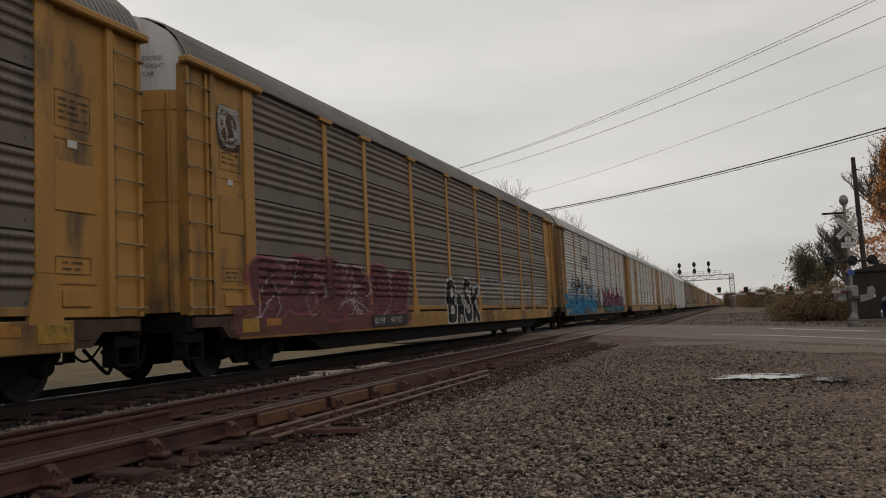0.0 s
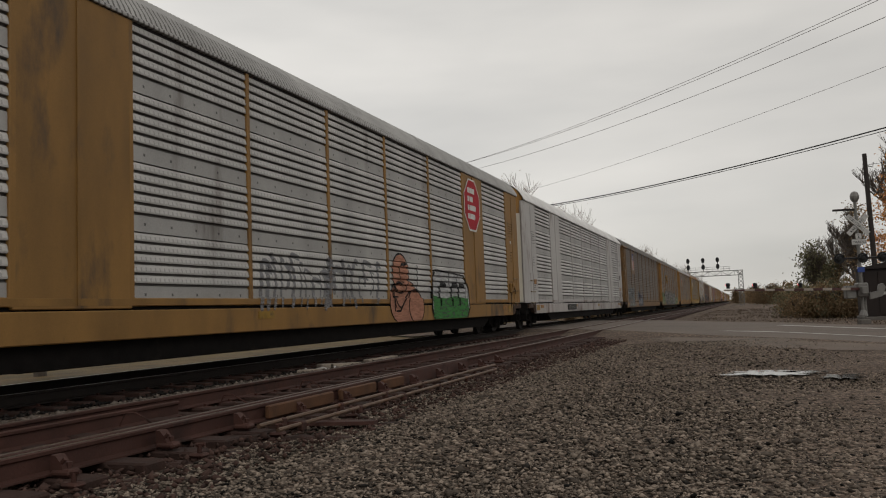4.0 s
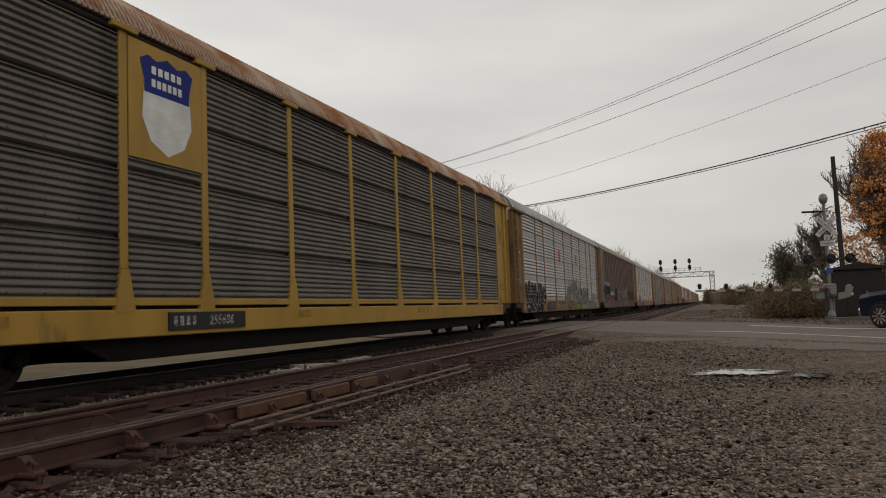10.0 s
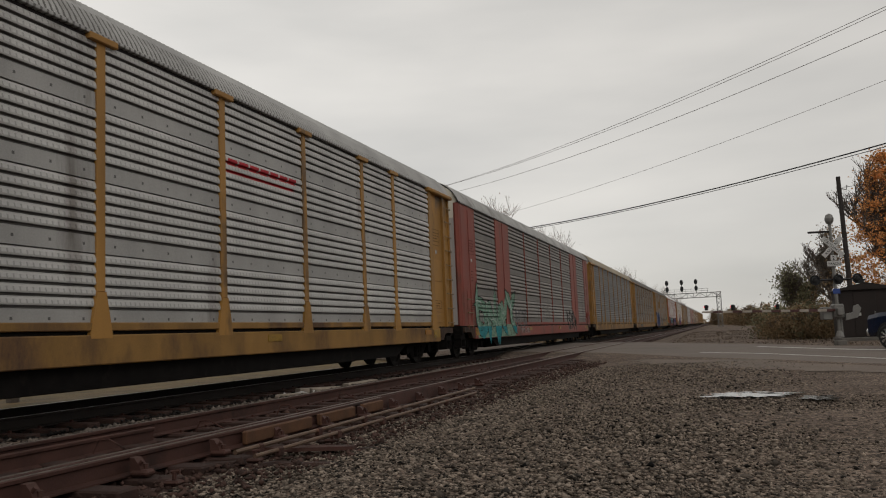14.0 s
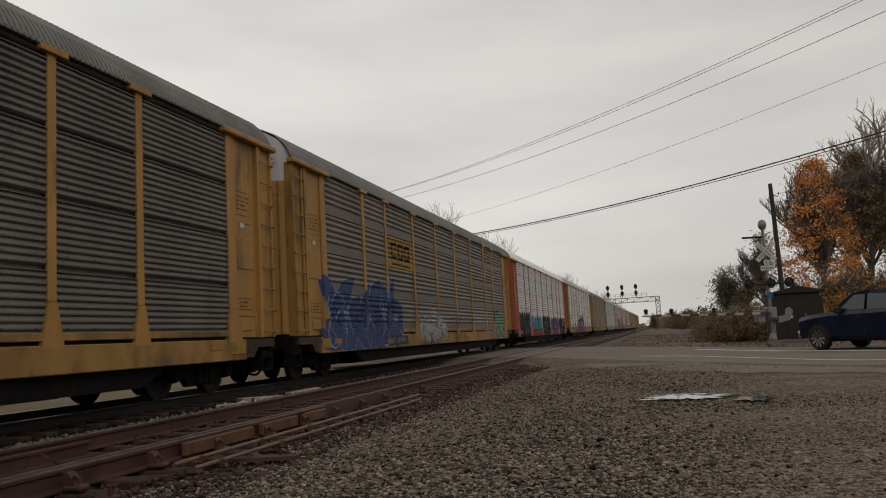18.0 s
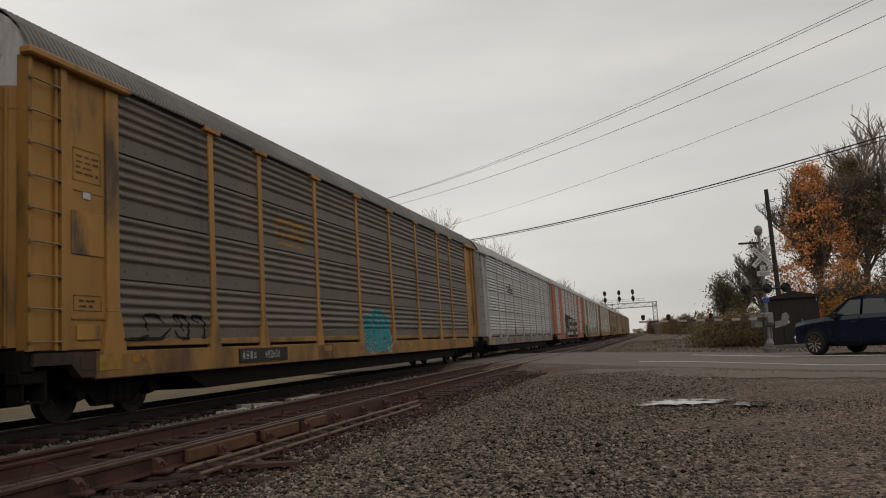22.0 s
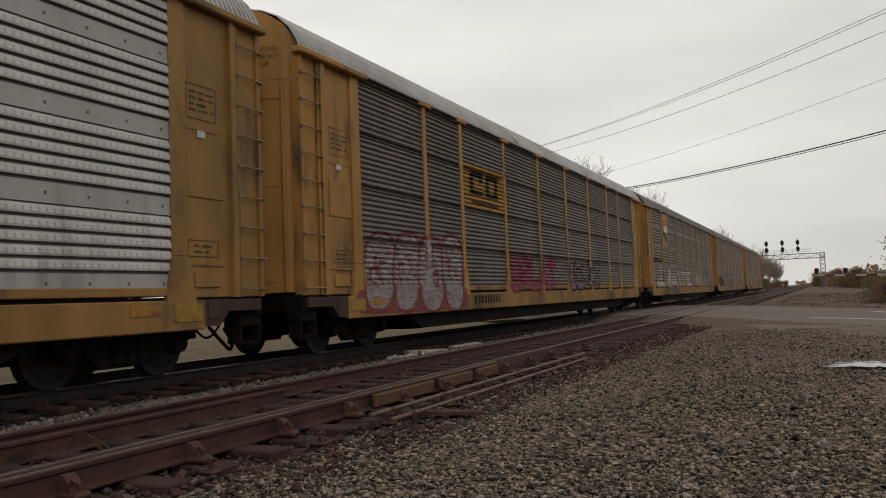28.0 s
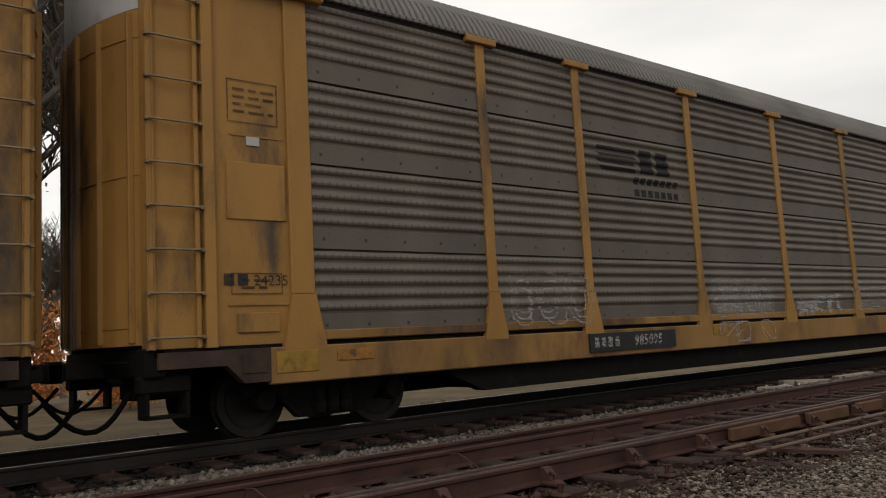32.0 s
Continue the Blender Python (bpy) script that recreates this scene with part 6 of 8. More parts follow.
def art5(car):
    shield(car, 5.25, 6.35, 3.55, 4.98)
    throw(car, 2.2, 6.1, 1.1, 2.2, 4, "mist", "chalk", 41, lines=None, edge_width=0.045)
    decal(car, "sprayed_cloud", blob(2.3, 6.2, 0.66, 1.15, 42, 12, 0.08), "mist", 0)
    decal(car, "sprayed_cloud", blob(8.4, 11.8, 0.64, 1.25, 43, 20, 0.1), "grey", 0)
    letters(car, "524", 8.5, 11.8, 0.85, 1.8, "mist", "navy", 44, fat=0.13, rim=0.06, jag=True, low="chalk", cut=1.2)
    bars(car, 6.3, 0.74, [0.14] * 3, 0.22, "chalk", 0, 0.05, "mark_bar")
    lettering(car, "979493", 6.95, 0.74, 0.32, "chalk", name="lettering")


def art6(car):
    rail_sign(car, 6.9, 9.55, 3.15, 4.1, "gold", "ink")
    decal(car, "sprayed_cloud", blob(1.2, 5.2, 0.66, 2.1, 51, 16, 0.1), "lime", 0)
    decal(car, "sprayed_cloud", blob(10.6, 24.6, 0.66, 1.6, 56, 40, 0.16), "lime", 0)
    decal(car, "sprayed_cloud", blob(5.0, 20.0, 0.64, 1.2, 57, 40, 0.12), "grey", 1)
    strokes(car, 2.3, 4.9, 1.1, 2.0, 52, "black", 8, 0.03, 3)
    throw(car, 5.1, 10.4, 1.0, 2.25, 5, "chalk", "black", 53, lines="black")
    throw(car, 10.5, 12.7, 1.0, 2.35, 1, "chalk", "black", 58, lines="black")
    letters(car, "346125", 14.2, 20.2, 0.95, 2.1, "chalk", "black", 54, fat=0.2, rim=0.05)
    throw(car, 21.4, 23.2, 1.0, 2.05, 1, "chalk", "black", 55, lines="black")
    strokes(car, 5.0, 20.0, 0.66, 1.1, 59, "black", 18, 0.03, 4)
    number_plate(car, 7.0, "160674")


def art7(car):
    shield(car, 5.2, 6.35, 3.45, 5.0)
    bars(car, 7.2, 0.76, [0.3, 0.2, 0.2, 0.3], 0.2, "ink", 0)


def art8(car):
    shield(car, 5.1, 6.4, 3.42, 4.98, True)
    number_plate(car, 5.7, "255686")


def art9(car):
    decal(car, "red_emblem", [(10.98, 3.5), (11.08, 3.35), (11.42, 3.35), (11.42, 3.95), (11.3, 4.12), (10.98, 4.0)], "signred", 0)
    bars(car, 11.05, 3.62, [0.3], 0.05, "white", 1)
    decal(car, "red_emblem", [(16.95, 3.55), (17.05, 3.42), (17.4, 3.42), (17.4, 3.98), (17.3, 4.12), (16.95, 4.02)], "signred", 0)
    bars(car, 17.0, 3.66, [0.3], 0.05, "white", 1)
    decal(car, "sprayed_cloud", blob(1.9, 6.0, 0.6, 1.4, 61, 12, 0.03), "black", 0)
    throw(car, 1.85, 6.0, 0.95, 2.1, 6, "black", "white", 62, lines="white", edge_width=0.035)
    strokes(car, 2.0, 5.8, 0.66, 1.1, 67, "white", 5, 0.018, 6)
    decal(car, "sprayed_cloud", disc(6.35, 1.5, 0.36, 20, 1.25), "black", 0)
    strokes(car, 6.1, 6.6, 1.2, 1.85, 68, "white", 4, 0.022, 2)
    faded(car, 0.8, 1.5, 1.9, 2.6, 69, "chalk")
    decal(car, "sprayed_cloud", blob(13.2, 18.6, 0.63, 1.15, 63, 24, 0.08), "ochre", 0)
    letters(car, "415362", 13.3, 18.6, 0.95, 2.2, "chalk", "black", 60, fat=0.2, rim=0.055, jag=True)
    decal(car, "sprayed_cloud", blob(18.7, 21.6, 0.64, 1.3, 64, 12, 0.1), "mint", 0)
    letters(car, "2143", 18.7, 21.5, 1.05, 1.95, "chalk", "black", 66, fat=0.18, rim=0.05)
    ring(car, 21.95, 1.55, 0.36, "black", 0.06)
    decal(car, "sprayed_cloud", blob(23.6, 26.3, 0.66, 1.7, 70, 12, 0.06), "chalk", 0)
    letters(car, "THU", 23.8, 26.1, 0.75, 1.6, "white", "black", 65, fat=0.11, rim=0.05, depth=1)
    number_plate(car, 7.0, "992009")


def art10(car):
    part("number_patch", Shape().box(1.6, 1.612, 4.8, 8.2, 1.55, 2.08), BLACKPLATE, car, "black patch with white figures")
    bars(car, 5.0, 1.68, [0.2, 0.2], 0.28, "signwhite", 14, 0.06, "mark_bar")
    lettering(car, "546044", 6.0, 1.66, 0.42, "signwhite", 14, 0.006, 0, 1.25, "lettering")
    decal(car, "sprayed_cloud", blob(0.6, 4.7, 1.5, 2.75, 74, 14, 0.08), "steelblue", 9)
    decal(car, "sprayed_cloud", blob(1.6, 4.7, 1.15, 1.6, 75, 14, 0.1), "rustspray", 9)
    throw(car, 0.9, 4.7, 1.55, 2.45, 3, "black", "pink", 76, lines=None, depth=10)
    throw(car, 8.4, 10.2, 1.15, 2.3, 2, "soot", "black", 77, lines="chalk", depth=9)
    decal(car, "sprayed_cloud", blob(9.9, 15.0, 1.15, 2.2, 78, 20, 0.08), "pinkgrey", 9)
    throw(car, 10.0, 15.0, 1.2, 2.35, 4, "pinkgrey", "black", 79, lines="black", depth=10)
    throw(car, 15.4, 17.9, 1.3, 2.35, 2, "mist", "black", 80, lines=None, depth=9)
    strokes(car, 18.2, 19.2, 1.2, 2.3, 84, "chalk", 8, 0.04, 9)
    faded(car, 19.2, 25.5, 1.2, 2.1, 85, "soot", 10)
    strokes(car, 8.4, 15.2, 1.15, 2.4, 86, "black", 26, 0.03, 14)
    strokes(car, 9.8, 15.2, 1.15, 2.3, 87, "chalk", 22, 0.03, 15)
    strokes(car, 1.0, 4.6, 1.15, 2.6, 88, "pink", 8, 0.03, 14)


def art11(car):
    letters(car, "SEUA", 4.4, 7.0, 0.66, 1.75, "lilac", "purple", 92, fat=0.17, rim=0.06)
    number_plate(car, 7.3, "952301")
    bars(car, 15.8, 4.0, [0.3] * 7, 0.12, "signred", 0, 0.06)
    bars(car, 15.8, 3.86, [2.4], 0.05, "signred", 0)


def art12(car):
    decal(car, "sprayed_cloud", blob(1.5, 7.4, 0.62, 1.15, 101, 20, 0.06), "mint", 0)
    letters(car, "2413", 1.6, 7.3, 0.75, 2.15, "mint", "black", 102, fat=0.17, rim=0.055, jag=True, shine="white", low="teal", cut=1.05)
    faded(car, 7.4, 9.6, 0.8, 1.8, 103, "grey")
    faded(car, 12.0, 16.0, 1.2, 2.0, 105, "chalk")
    letters(car, "3516", 19.4, 22.4, 0.75, 1.8, "soot", "chalk", 104, fat=0.1, rim=0.05)
    bars(car, 8.4, 0.74, [0.14] * 8, 0.2, "chalk", 0, 0.05, "mark_bar")


def art14(car):
    ring(car, 1.2, 4.0, 0.36, "maroon", 0.12)
    decal(car, "sign_bar", [(0.85, 3.82), (1.55, 4.0), (1.55, 4.2), (0.85, 4.02)], "soot", 2)
    faded(car, 6.9, 9.2, 1.1, 2.1, 111, "chalk")
    number_plate(car, 6.0, "980137")


def art15(car):
    rail_sign(car, 7.0, 9.55, 3.15, 4.15, "gold", "ink")
    decal(car, "sprayed_cloud", blob(1.2, 7.8, 0.62, 1.5, 121, 22, 0.08), "navy", 0)
    letters(car, "3152", 1.6, 8.2, 0.72, 2.3, "navy", "steelblue", 122, fat=0.21, rim=0.035, jag=True, lean=0.2)
    strokes(car, 1.8, 8.0, 0.7, 2.2, 127, "steelblue", 8, 0.03, 6)
    letters(car, "4126", 10.0, 13.7, 0.85, 1.85, "chalk", "grey", 123, fat=0.18, rim=0.05)
    number_plate(car, 6.3, "978844")
    decal(car, "sprayed_cloud", blob(22.6, 25.8, 0.63, 1.2, 124, 16, 0.08), "pinkgrey", 0)
    letters(car, "36", 23.4, 25.5, 0.85, 1.9, "mint", "black", 125, fat=0.18, rim=0.06)
    faded(car, 15.5, 18.3, 1.1, 1.8, 126, "grey")
    faded(car, 19.0, 22.2, 1.1, 1.8, 128, "chalk")


def art16(car):
    for i, (a, b) in enumerate(((7.0, 9.2), (9.2, 11.7), (16.8, 21.4))):
        decal(car, "sprayed_cloud", blob(a, b, 0.62, 1.2, 135 + i, 8, 0.04), "purple" if i == 2 else "maroon", 0)
        throw(car, a, b, 0.95, 2.0, (2, 3, 5)[i], ("bluegreen", "teal", "purple")[i], "soot", 138 + i, lines="soot", edge_width=0.03)
    for i, (a, b, n) in enumerate(((1.85, 6.3, 5), (12.0, 16.4, 5), (22.0, 26.3, 5))):
        decal(car, "sprayed_cloud", blob(a, b, 0.58, 1.3, 131 + i, 10, 0.03), "black", 0)
        throw(car, a, b, 0.9, 2.15 - 0.1 * i, n, "black", "chalk", 133 + i, lines="chalk", edge_width=0.035)
        strokes(car, a + 0.2, b - 0.2, 0.62, 1.1, 145 + i, "chalk", 5, 0.018, 6)
    bars(car, 17.2, 3.66, [0.13] * 8, 0.17, "signred", 0, 0.04, "sign_bar")
    bars(car, 17.0, 3.5, [1.8], 0.05, "ink", 0)


def art17(car):
    rail_sign(car, 7.55, 8.95, 3.35, 4.05, None, "ink")
    for a, e in ((7.3, 1), (9.2, -1)):
        bars(car, a, 3.25, [0.05], 0.95, "ink", 1)
        bars(car, min(a, a + 0.14 * e), 4.15, [0.16], 0.05, "ink", 2)
        bars(car, min(a, a + 0.14 * e), 3.25, [0.16], 0.05, "ink", 2)
    bars(car, 7.6, 3.12, [0.16, 0.16, 0.5, 0.16], 0.08, "ink", 1)
    decal(car, "sprayed_cloud", blob(9.9, 17.2, 0.62, 1.05, 151, 26, 0.08), "magenta", 0)
    letters(car, "124356", 10.0, 17.0, 0.75, 2.3, "violet", "mist", 152, fat=0.19, rim=0.06, jag=True, low="magenta", cut=1.05)
    for i in range(5):
        y = 7.3 + 0.55 * i
        decal(car, "sprayed_spike", [(y, 0.66), (y + 0.45, 0.66), (y + 0.4, 1.2 + 0.12 * i), (y + 0.3, 1.45 + 0.12 * i)], "signgreen", i % 2)
    for row, text in enumerate(("FORGET", "YOUR", "PROBLEMS")):
        scrawl(car, text, 1.95, 1.95 - 0.33 * row, 0.26, 2.1 - 0.5 * (row == 1), "ink", 150 + row)
    number_plate(car, 7.0, "963813")


def art18(car):
    rail_sign(car, 7.3, 9.3, 3.2, 4.05, None, "gold")
    decal(car, "sprayed_cloud", blob(12.8, 15.3, 0.64, 1.95, 161, 12, 0.1), "teal", 0)
    letters(car, "46", 13.1, 15.2, 0.8, 1.95, "teal", "chalk", 162, fat=0.14, rim=0.05)
    strokes(car, 12.4, 15.8, 0.7, 2.0, 164, "chalk", 6, 0.03, 6)
    number_plate(car, 5.6, "982656")
    strokes(car, 2.0, 4.5, 1.2, 1.6, 163, "black", 6, 0.03)


def art19(car):
    for i in range(3):
        decal(car, "sign_bar", [(7.6 + 0.25 * i, 3.55 + 0.12 * i), (9.4, 3.5 + 0.12 * i), (9.4, 3.56 + 0.12 * i), (7.7 + 0.25 * i, 3.62 + 0.12 * i)], "ink", 1)
    decal(car, "sign_bar", [(7.1, 3.85), (7.9, 3.8), (8.0, 3.88), (7.1, 3.9)], "ink", 1)
    decal(car, "sign_bar", [(8.2, 3.7), (8.5, 3.7), (8.75, 4.1), (8.5, 4.1)], "ink", 1)
    bars(car, 6.6, 0.74, [0.16, 0.16], 0.18, "ink", 0)
    bars(car, 8.6, 0.74, [0.14] * 4, 0.16, "signred", 0)


def art20(car):
    decal(car, "sprayed_cloud", [(8.6, 0.95), (9.2, 0.72), (20.6, 0.72), (20.6, 2.4), (9.0, 2.95), (8.6, 2.6)], "black", 0)
    for i in range(4):
        y = 9.3 + 2.85 * i
        decal(car, "sprayed_letter", [(y, 1.0), (y + 2.2, 1.0), (y + 2.2, 2.55 - 0.1 * i), (y, 2.6 - 0.1 * i)], "goldbrown", 1)
    letters(car, "jbps", 9.2, 20.5, 0.98, 2.5, "white", "black", 172, fat=0.085, rim=0.035, square=True, depth=2)
    for i in range(5):
        y = 9.2 + 2.4 * i
        decal(car, "sprayed_spike", [(y, 0.66), (y + 2.3, 0.95), (y + 0.2, 0.92)], "black", 3)
    number_plate(car, 7.9, "159477")
    bars(car, 18.2, 4.05, [0.3] * 5, 0.14, "signred", 0, 0.06)
    part("warning_label", Shape().box(1.555, 1.568, 1.1, 1.55, 1.9, 2.1), REFLECT, car, "yellow warning label")


def art21(car):
    rail_sign(car, 5.05, 6.6, 3.5, 4.3, None, "ink")
    decal(car, "sprayed_cloud", blob(1.95, 5.0, 0.6, 1.25, 181, 12, 0.05), "signgreen", 0)
    throw(car, 2.0, 5.0, 0.9, 2.2, 2, "green", "black", 182, lines="black", depth=0)
    throw(car, 6.5, 8.1, 0.75, 2.15, 1, "green", "black", 183, lines=None)
    letters(car, "V", 4.6, 6.6, 0.8, 2.1, "white", "black", 184, fat=0.2, rim=0.05, depth=4)
    decal(car, "sprayed_cloud", blob(5.2, 6.4, 0.64, 1.0, 189, 10, 0.08), "pinkgrey", 5)
    strokes(car, 8.3, 9.6, 0.9, 1.9, 185, "chalk", 7, 0.03, 3)
    faded(car, 10.5, 14.0, 0.8, 1.9, 186, "mint")
    letters(car, "3142", 14.0, 22.0, 0.8, 1.95, "chalk", "grey", 187, fat=0.1, rim=0.035)
    decal(car, "sprayed_figure", blob(1.0, 1.65, 0.75, 1.75, 188, 8, 0.05), "white", 0)
    decal(car, "sprayed_figure", disc(1.3, 2.0, 0.2, 14, 1.1), "white", 0)


def art22(car):
    decal(car, "red_emblem", [(16.75, 3.55), (16.9, 3.45), (17.3, 3.45), (17.4, 3.6), (17.4, 4.05), (17.3, 4.18), (16.9, 4.18), (16.75, 4.05)], "signred", 0, "small red painted emblem")
    bars(car, 16.9, 3.7, [0.3], 0.08, "signwhite", 1)


def art23(car):
    rail_sign(car, 6.9, 9.65, 3.15, 4.25, "gold", "ink", 2)
    decal(car, "sprayed_cloud", blob(1.5, 6.9, 0.64, 1.2, 191, 16, 0.04), "maroon", 0)
    throw(car, 2.0, 6.6, 0.72, 2.3, 4, "mistwhite", "maroon", 192, lines="maroon", edge_width=0.09)
    letters(car, "SPLAT", 9.8, 14.2, 1.12, 2.0, "pink", "maroon", 194, fat=0.13, rim=0.09, square=True)
    letters(car, "UONAT", 15.6, 20.0, 1.12, 1.95, "pinkgrey", "black", 195, fat=0.13, rim=0.06)
    bars(car, 7.2, 0.76, [0.16] * 3 + [0.13] * 6, 0.2, "ink", 0)


def art24(car):
    decal(car, "flag_emblem", [(5.0, 3.85), (6.5, 3.55), (6.5, 4.55), (5.1, 5.0)], "signorange", 1, "red, white and green painted flag")
    decal(car, "flag_emblem", [(5.0, 3.9), (6.5, 3.45), (6.45, 3.62), (5.1, 4.75)], "signgreen", 2)
    bars(car, 5.35, 4.12, [0.26, 0.26, 0.34], 0.34, "signwhite", 3, 0.06, "sign_bar")
    for pts, w in (([(3.2, 1.22), (4.75, 1.24)], 0.1), ([(4.1, 1.2), (4.12, 2.15)], 0.16), ([(3.82, 1.85), (3.85, 2.15)], 0.07),
                   ([(6.6, 1.14), (6.62, 2.05)], 0.14), ([(5.85, 1.16), (6.35, 1.6)], 0.12), ([(6.9, 1.7), (7.1, 1.15)], 0.1),
                   ([(7.5, 1.15), (8.35, 2.0), (9.1, 1.15)], 0.11), ([(7.9, 1.35), (9.0, 1.3)], 0.08), ([(9.6, 1.9), (10.6, 1.2)], 0.12), ([(9.3, 1.8), (9.8, 1.95)], 0.08),
                   ([(11.4, 1.92), (12.6, 1.9), (11.8, 1.18)], 0.11), ([(14.8, 1.9), (13.2, 1.88), (13.1, 1.2), (14.9, 1.2)], 0.1), ([(13.2, 1.52), (14.3, 1.52)], 0.08),
                   ([(17.6, 1.2), (18.0, 1.9), (18.6, 1.25), (19.2, 1.95)], 0.13), ([(20.3, 1.2), (20.8, 1.5)], 0.12)):
        part("white_letter", ribbon(pts, w, DECAL_X + 0.004 + 0.0001 * len(pts) * w * 10), INK["white"], car)
    decal(car, "white_letter", [(2.6, 1.2), (3.25, 0.98), (3.3, 1.5)], "white", 1)
    decal(car, "sprayed_cloud", blob(22.0, 24.7, 1.1, 2.1, 201, 14, 0.14), "chalk", 1)
    decal(car, "sprayed_cloud", blob(22.5, 24.0, 1.9, 2.85, 202, 12, 0.14), "chalk", 2)
    faded(car, 22.2, 24.6, 1.2, 2.6, 203, "grey", 4)
    faded(car, 24.8, 26.0, 1.15, 1.7, 204, "chalk")
    faded(car, 2.0, 4.4, 2.35, 2.6, 205, "soot")
    number_plate(car, 7.3, "995363")


def art25(car):
    for r, ink, d in ((0.42, "ink", 0), (0.37, "steel", 1), (0.26, "ink", 2)):
        decal(car, "round_emblem", disc(1.3, 4.15, r), ink, d, "round blue and black railway emblem")
    for u, v in ((0.25, 0.06), (0.06, 0.25)):
        decal(car, "round_emblem", [(1.3 - u, 4.15 - v), (1.3 + u, 4.15 - v), (1.3 + u, 4.15 + v), (1.3 - u, 4.15 + v)], "signwhite", 3)
    throw(car, 2.2, 5.6, 1.0, 1.95, 4, "soot", "mist", 211, lines="chalk")
    decal(car, "sprayed_cloud", blob(7.2, 9.4, 0.7, 2.2, 212, 12, 0.1), "mistwhite", 0)
    strokes(car, 7.2, 9.4, 0.9, 2.2, 217, "grey", 10, 0.05)
    decal(car, "sprayed_cloud", blob(9.9, 12.6, 0.68, 1.3, 216, 10, 0.05), "grey", 0)
    throw(car, 10.0, 12.5, 1.0, 1.75, 3, "mist", "soot", 213, lines="soot", edge_width=0.04)
    letters(car, "34162", 18.9, 22.6, 1.1, 1.85, "chalk", "grey", 215, fat=0.14, rim=0.04)


def art26(car):
    horse_sign(car, 7.15, 3.4)
    number_plate(car, 6.6, "985095")
    outlines(car, 5.0, 6.75, 1.15, 1.9, 3, 221)
    outlines(car, 10.0, 12.1, 1.15, 1.85, 4, 223)
    strokes(car, 10.1, 12.0, 0.7, 1.05, 224, "chalk", 8, 0.014)
    decal(car, "sprayed_cloud", blob(10.1, 12.1, 1.2, 1.75, 227, 12, 0.06), "faint", 0)
    outlines(car, 15.4, 17.6, 1.15, 1.8, 3, 228)
    faded(car, 13.0, 15.0, 1.15, 1.5, 225, "chalk")
    decal(car, "sprayed_cloud", blob(19.5, 24.0, 1.15, 1.6, 226, 18, 0.1), "faint", 0)
    bars(car, 0.85, 1.72, [0.12, 0.12], 0.13, "ink", 0, 0.04, "mark_bar", 1.512)
    lettering(car, "24235", 1.2, 1.72, 0.17, "ink", 0, 0, 0, 1.0, "lettering", 1.512)


def drape(car, kind, style, thin, plates):
    """Lay the sprayed paint on what it was sprayed on: the ridges of the panels, the posts, bays, plates and sill."""
    profile = [(x, z) for x, z in panel_profile(kind)[:-3]]
    levels, xs = [z for _, z in profile], [x for x, _ in profile]
    for ob in list(car.children_recursive):
        me = ob.data
        if me is None or ob.name.split(".")[0] in ("lettering", "mark_bar", "small_print", "placard_frame") or not me.vertices:
            continue
        x = [v.co.x for v in me.vertices]
        z = [v.co.z for v in me.vertices]
        if min(x) < DECAL_X - 0.0005 or max(x) > DECAL_X + 0.045 or max(x) - min(x) > 0.002 or max(z) < 1.1:
            continue
        y = [v.co.y for v in me.vertices]
        bm = bmesh.new()
        bm.from_mesh(me)
        cuts = [((0, 0, c), (0, 0, 1)) for c in levels + [1.225, 1.235, 1.62] if min(z) < c < max(z)]
        for i, p in enumerate(POSTS):
            for d in ((0.05, 0.06) if thin else (0.15, 0.16) if i in (0, 9) else (0.09, 0.1, 0.2, 0.21)):
                cuts += [((0, p + e * d, 0), (0, 1, 0)) for e in (-1, 1) if min(y) < p + e * d < max(y)]
        for co, no in cuts:
            bmesh.ops.bisect_plane(bm, geom=bm.verts[:] + bm.edges[:] + bm.faces[:], dist=1e-5, plane_co=co, plane_no=no)
        for v in bm.verts:
            a, h = v.co.y, v.co.z
            near = min(range(10), key=lambda i: abs(POSTS[i] - a))
            gap = abs(POSTS[near] - a)
            half = 0.051 if thin else 0.151 if near in (0, 9) else 0.201 if h < 1.62 else 0.091
            bay = max([i for i in range(10) if POSTS[i] <= a] or [-1])
            if gap <= half or h < 1.23:
                base = 1.557 if thin and h > 1.23 else 1.567
            elif bay == -1 or a > POSTS[9]:
                base = 1.503 if style == "A" and (0.75 < a < 1.66 or BODY - 1.66 < a < BODY - 0.75) else 1.566 if style == "B" else 1.582
            elif style == "B" and bay in (1, 7):
                base = 1.576
            elif bay in plates and h > 3.3:
                base = 1.563
            else:
                base = float(np.interp(h, levels, xs))
            v.co.x = base + 0.002 + 0.5 * (v.co.x - DECAL_X)
            v.co.z = max(h, 0.636)
        bm.to_mesh(me)
        bm.free()


def spec(frame_paint, panel, roof, label, art=None, **more):
    d = {"frame": frame_paint, "panel": panel, "roof": roof, "label": label + " covered car-carrier railcar"}
    if art:
        d["art"] = art
    d.update(more)
    return d


